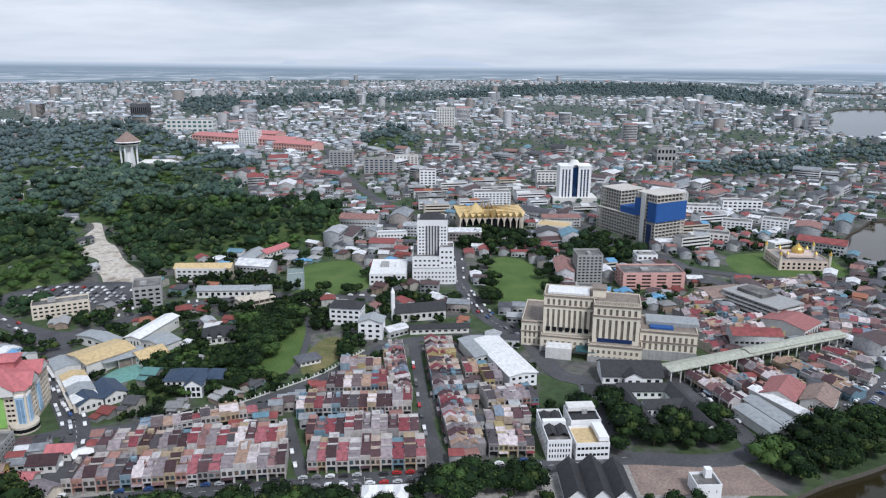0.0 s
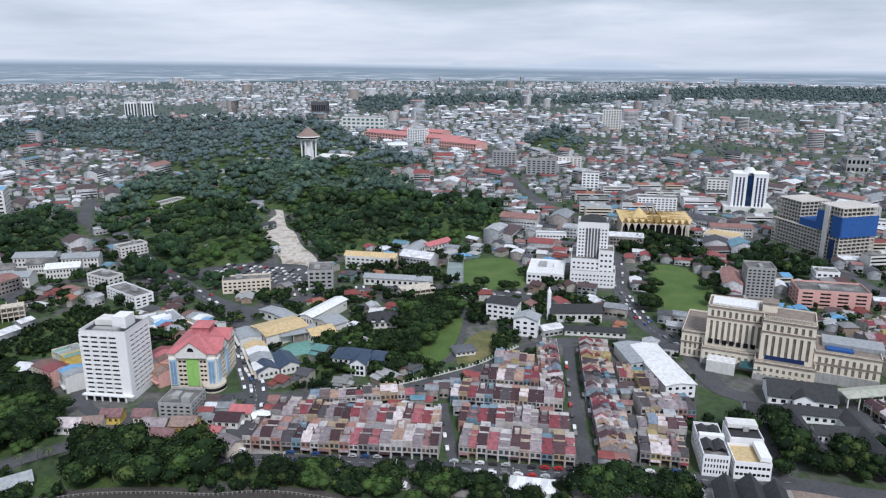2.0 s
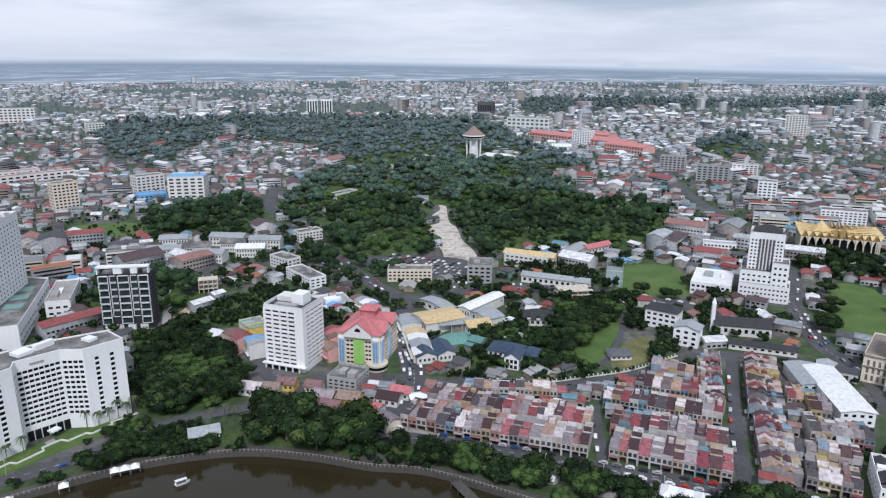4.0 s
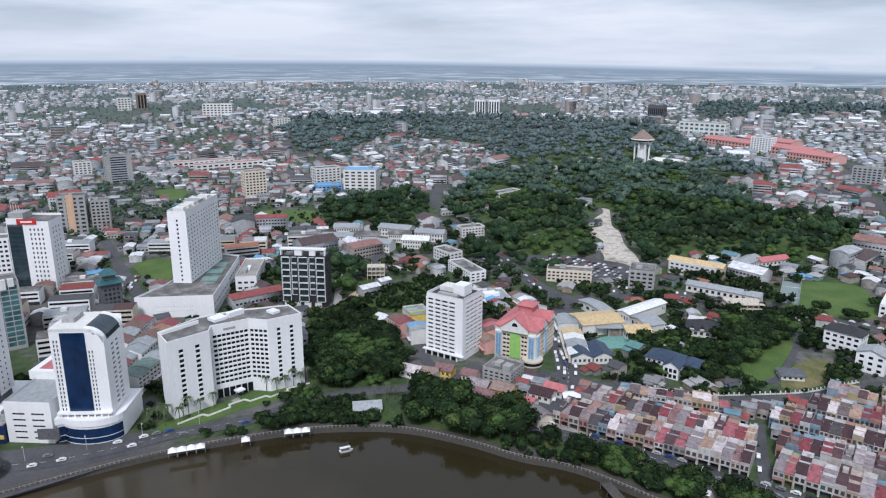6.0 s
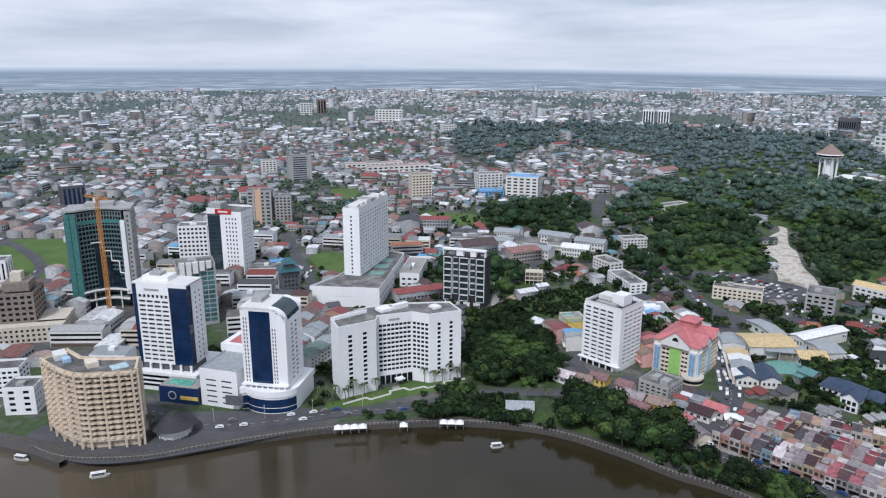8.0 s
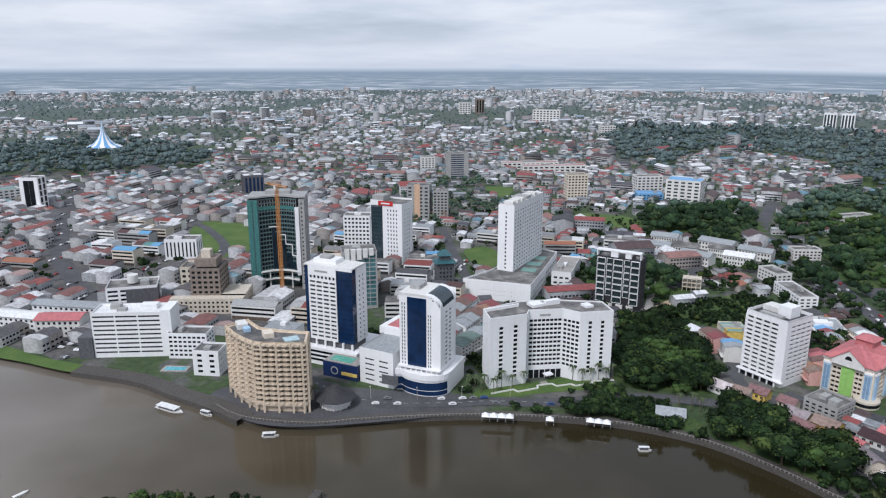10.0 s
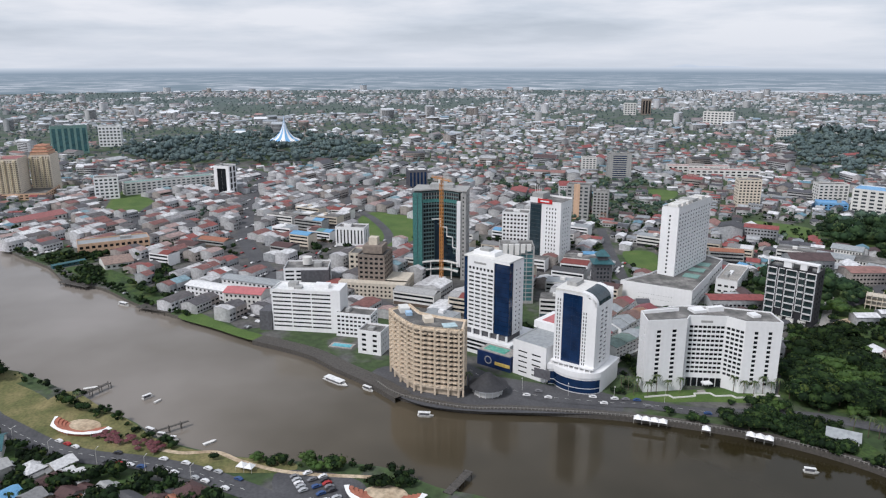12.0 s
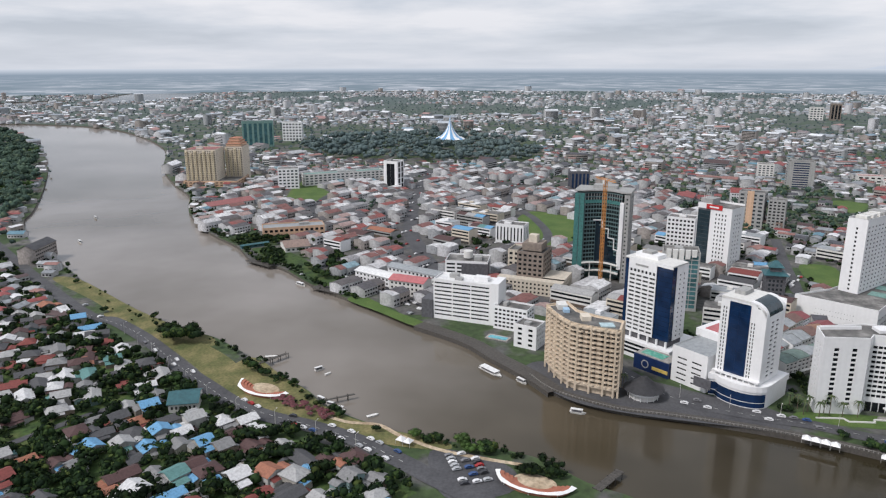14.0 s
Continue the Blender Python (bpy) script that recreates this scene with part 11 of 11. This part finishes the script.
cg = random.Random(12)
cars = 0
for pts_, offs, fill, angled in (
    ([(-163, 262), (-68, 275), (-4, 282), (44, 292)], (3.2, -3.6), 0.55, 0), ([(-6, 318), (-10, 347), (-16, 405)], (2.4,), 0.6, 0), ([(-66, 290), (-80, 332)], (2.0,), 0.6, 0),
    ([(-174, 290), (-186, 322), (-211, 359), (-238, 403)], (5.0, -5.0, 1.5), 0.45, 0), ([(140, 365), (150, 330)], (3.5,), 0.6, 0), ([(222, 345), (262, 385)], (4, -4, 10), 0.6, 90),
    ([(-330, 82), (-312, 118), (-303, 140), (-287, 170)], (-3.2, 3.2), 0.3, 0), ([(-314, -142), (-305, -121), (-290, -94), (-271, -71)], (-3.8, 4.4), 0.55, 0), ([(-275, -45), (-250, -38)], (3, -3, 8), 0.6, 90),
    ([(-340, -176), (-320, -152)], (4.2,), 0.5, 0), ([(84, 320), (82, 345)], (3,), 0.5, 0), ([(60, 440), (35, 480), (18, 550)], (3, -3), 0.35, 0), ([(-430, -258), (-360, -195)], (2.2, -2.2), 0.14, 0),
    ([(-216, 366), (-188, 333)], (1.5, -3.5), 0.7, 0), ([(-234, 483), (-183, 503)], (3, -3, 9), 0.55, 90), ([(-254, 465), (-241, 517)], (-4, 4), 0.5, 90), ([(-114, 510), (-82, 512)], (4, -4), 0.6, 90), ([(-374, 488), (-308, 467)], (3, -3), 0.4, 0), ([(-460, 40), (-430, 62), (-410, 80)], (6, -6), 0.5, 0),
):
    for x, y, a in along(pts_)[:: (3 if angled else 6)]:
        for o in offs:
            if cg.random() < fill:
                px_, py_ = x - math.sin(radians(a)) * o, y + math.cos(radians(a)) * o
                if cars < 215:
                    car(px_, py_, a + angled + cg.choice((0, 180)), cars < 50)
                    cars += 1
                else:
                    FAR_CARS.append((px_, py_, a + angled))
for i in range(16):
    for j in range(6):
        if cg.random() < 0.7:
            FAR_CARS.append((-325 + i * 5.2, 508 + j * 7, 80 + cg.uniform(-4, 4)))
for i in range(18):
    for j in range(3):
        if cg.random() < 0.7:
            FAR_CARS.append((-545 + i * 3.2, -118 + i * 2.4 + j * 8, 60))
for pts_ in ([(-450, 574), (-322, 477), (-265, 445)], [(-203, 499), (-125, 525), (-37, 519)], [(-500, 0), (-586, -7), (-706, -8), (-872, 10)], [(31, 483), (15, 561), (11, 647), (-28, 786)], [(-420, 130), (-440, 190), (-420, 250)]):
    for x, y, a in along(pts_)[::9]:
        for o in (-3.4, 3.4):
            if cg.random() < 0.4:
                FAR_CARS.append((x - math.sin(radians(a)) * o, y + math.cos(radians(a)) * o, a))
for row in range(-26, 26):    # cars parked along the lanes of the old town
    for side in (31.3, 33.5):
        for k in range(300):
            cu, cv = row * 34.5 + side, -900 + 6 * k
            x, y = -780 + ca * cu - sa * cv, -50 + sa * cu + ca * cv
            if -1180 < x < -462 and -340 < y < 260 and cg.random() < 0.42 and free(x, y, 2.5, (0, ROAD)):
                FAR_CARS.append((x, y, 142 + cg.uniform(-2, 2)))
fc = Mesh()
for x, y, a in FAR_CARS:
    k = len(fc.v)
    c_, s_ = math.cos(radians(a)), math.sin(radians(a))
    fc.v += [(x + c_ * vx_ - s_ * vy_, y + s_ * vx_ + c_ * vy_, 0.35 + vz_) for vx_, vy_, vz_ in body.v]
    fc.f += [tuple(k + i for i in q) for q in body.f]
CARPAINT_FAR = surface("far_car_paint", [(0, (0.68, 0.68, 0.68)), (0.45, (0.36, 0.37, 0.38)), (0.62, (0.04, 0.04, 0.045)), (0.8, (0.16, 0.16, 0.17)), (0.9, (0.30, 0.03, 0.03))], by="island", rough=0.3, dirt=0.05)
tagged(fc.make("parked_cars", CARPAINT_FAR), "many small parked cars on streets and car parks", "cars", kind="stuff")

# lane marks on the larger roads
marks = Mesh()
for pts_ in ([(-170, 256), (-117, 267), (-65, 274), (-36, 279), (-1, 283), (47, 290), (85, 297)], [(-174, 296), (-185, 322), (-211, 359), (-238, 403)], [(-373, 56), (-333, 78), (-312, 116), (-304, 138), (-288, 167)], [(-472, -314), (-437, -264), (-375, -209), (-329, -164), (-305, -121), (-290, -94), (-271, -71)], [(55, 442), (31, 483), (15, 561)]):
    for x, y, a in along(pts_)[::6]:
        c_, s_ = math.cos(radians(a)), math.sin(radians(a))
        q = [(x + c_ * u_ - s_ * v_, y + s_ * u_ + c_ * v_, 0.46) for u_, v_ in ((0, -0.1), (2.6, -0.1), (2.6, 0.1), (0, 0.1))]
        marks.face(*q)
tagged(marks.make("lane_marks", PAINTLINE), "white dashed lane marks on asphalt", "road marking", kind="stuff")

fence = Mesh()
for pts_, o in (([(-152, 325), (-117, 338), (-84, 366), (-64, 387), (-45, 418)], 6.0),):
    ln_ = along(pts_)
    for k, (x, y, a) in enumerate(ln_):
        px_, py_ = x - math.sin(radians(a)) * o, y + math.cos(radians(a)) * o
        if k % 3 == 0:
            fence.box(px_ - 0.3, py_ - 0.3, 0, px_ + 0.3, py_ + 0.3, 2.0)
        else:
            fence.box(px_ - 0.6, py_ - 0.12, 0, px_ + 0.6, py_ + 0.12, 0.7)
tagged(fence.make("boulevard_fence", OFFWHITE), "low white wall with posts along the boulevard", "fence", kind="stuff")

# street lamps along the waterfront and the river road
lamp_arm = Mesh().bar((0, 0, 0), (0, 0, 8), 0.16).bar((0, 0, 8), (1.8, 0, 8.4), 0.12)
LAMP_POLE, LAMP_HEAD = lamp_arm.data("pole", RAILPAINT), Mesh().box(1.5, -0.15, 8.3, 2.3, 0.15, 8.5).data("head", OFFWHITE)
for pts_, o in (([(-163, 258), (-68, 268), (-4, 275), (44, 284)], -5.5), ([(-330, 78), (-312, 112), (-303, 138), (-287, 168)], 5.5), ([(-437, -264), (-375, -209), (-329, -164), (-305, -121), (-290, -94), (-271, -71)], -6.2)):
    for x, y, a in along(pts_)[::26]:
        t = thing("street_lamp", x - math.sin(radians(a)) * o, y + math.cos(radians(a)) * o, a + (90 if o < 0 else -90), "slim pale street lamp with single arm", "street lamp", "street lamps")
        piece("head", LAMP_HEAD, piece("pole", LAMP_POLE, t, Matrix()), Matrix())

# red canopies at the junction
for x_, y_, a_, w_, d_, mt_, lab_ in ((-161, 301, 40, 11, 8, REDSIGN, "bright red stall canopy"), (-152, 303, 30, 8, 7, REDSIGN, "bright red stall canopy"), (-170, 290, 42, 13, 8, TENT, "white stall canopy beside the junction")):
    st = thing("stall_canopy", x_, y_, a_, lab_, "canopy", "stall canopies")
    Mesh().gable(0, 0, w_, d_, 3.2, 1.5, 0.3, 0.12, "x").make("canopy", mt_, st)
    for px_, py_ in ((0, 0), (w_, 0), (w_, d_), (0, d_)):
        Mesh().box(px_ - 0.08, py_ - 0.08, 0, px_ + 0.08, py_ + 0.08, 3.3).make("post", GREY, st)
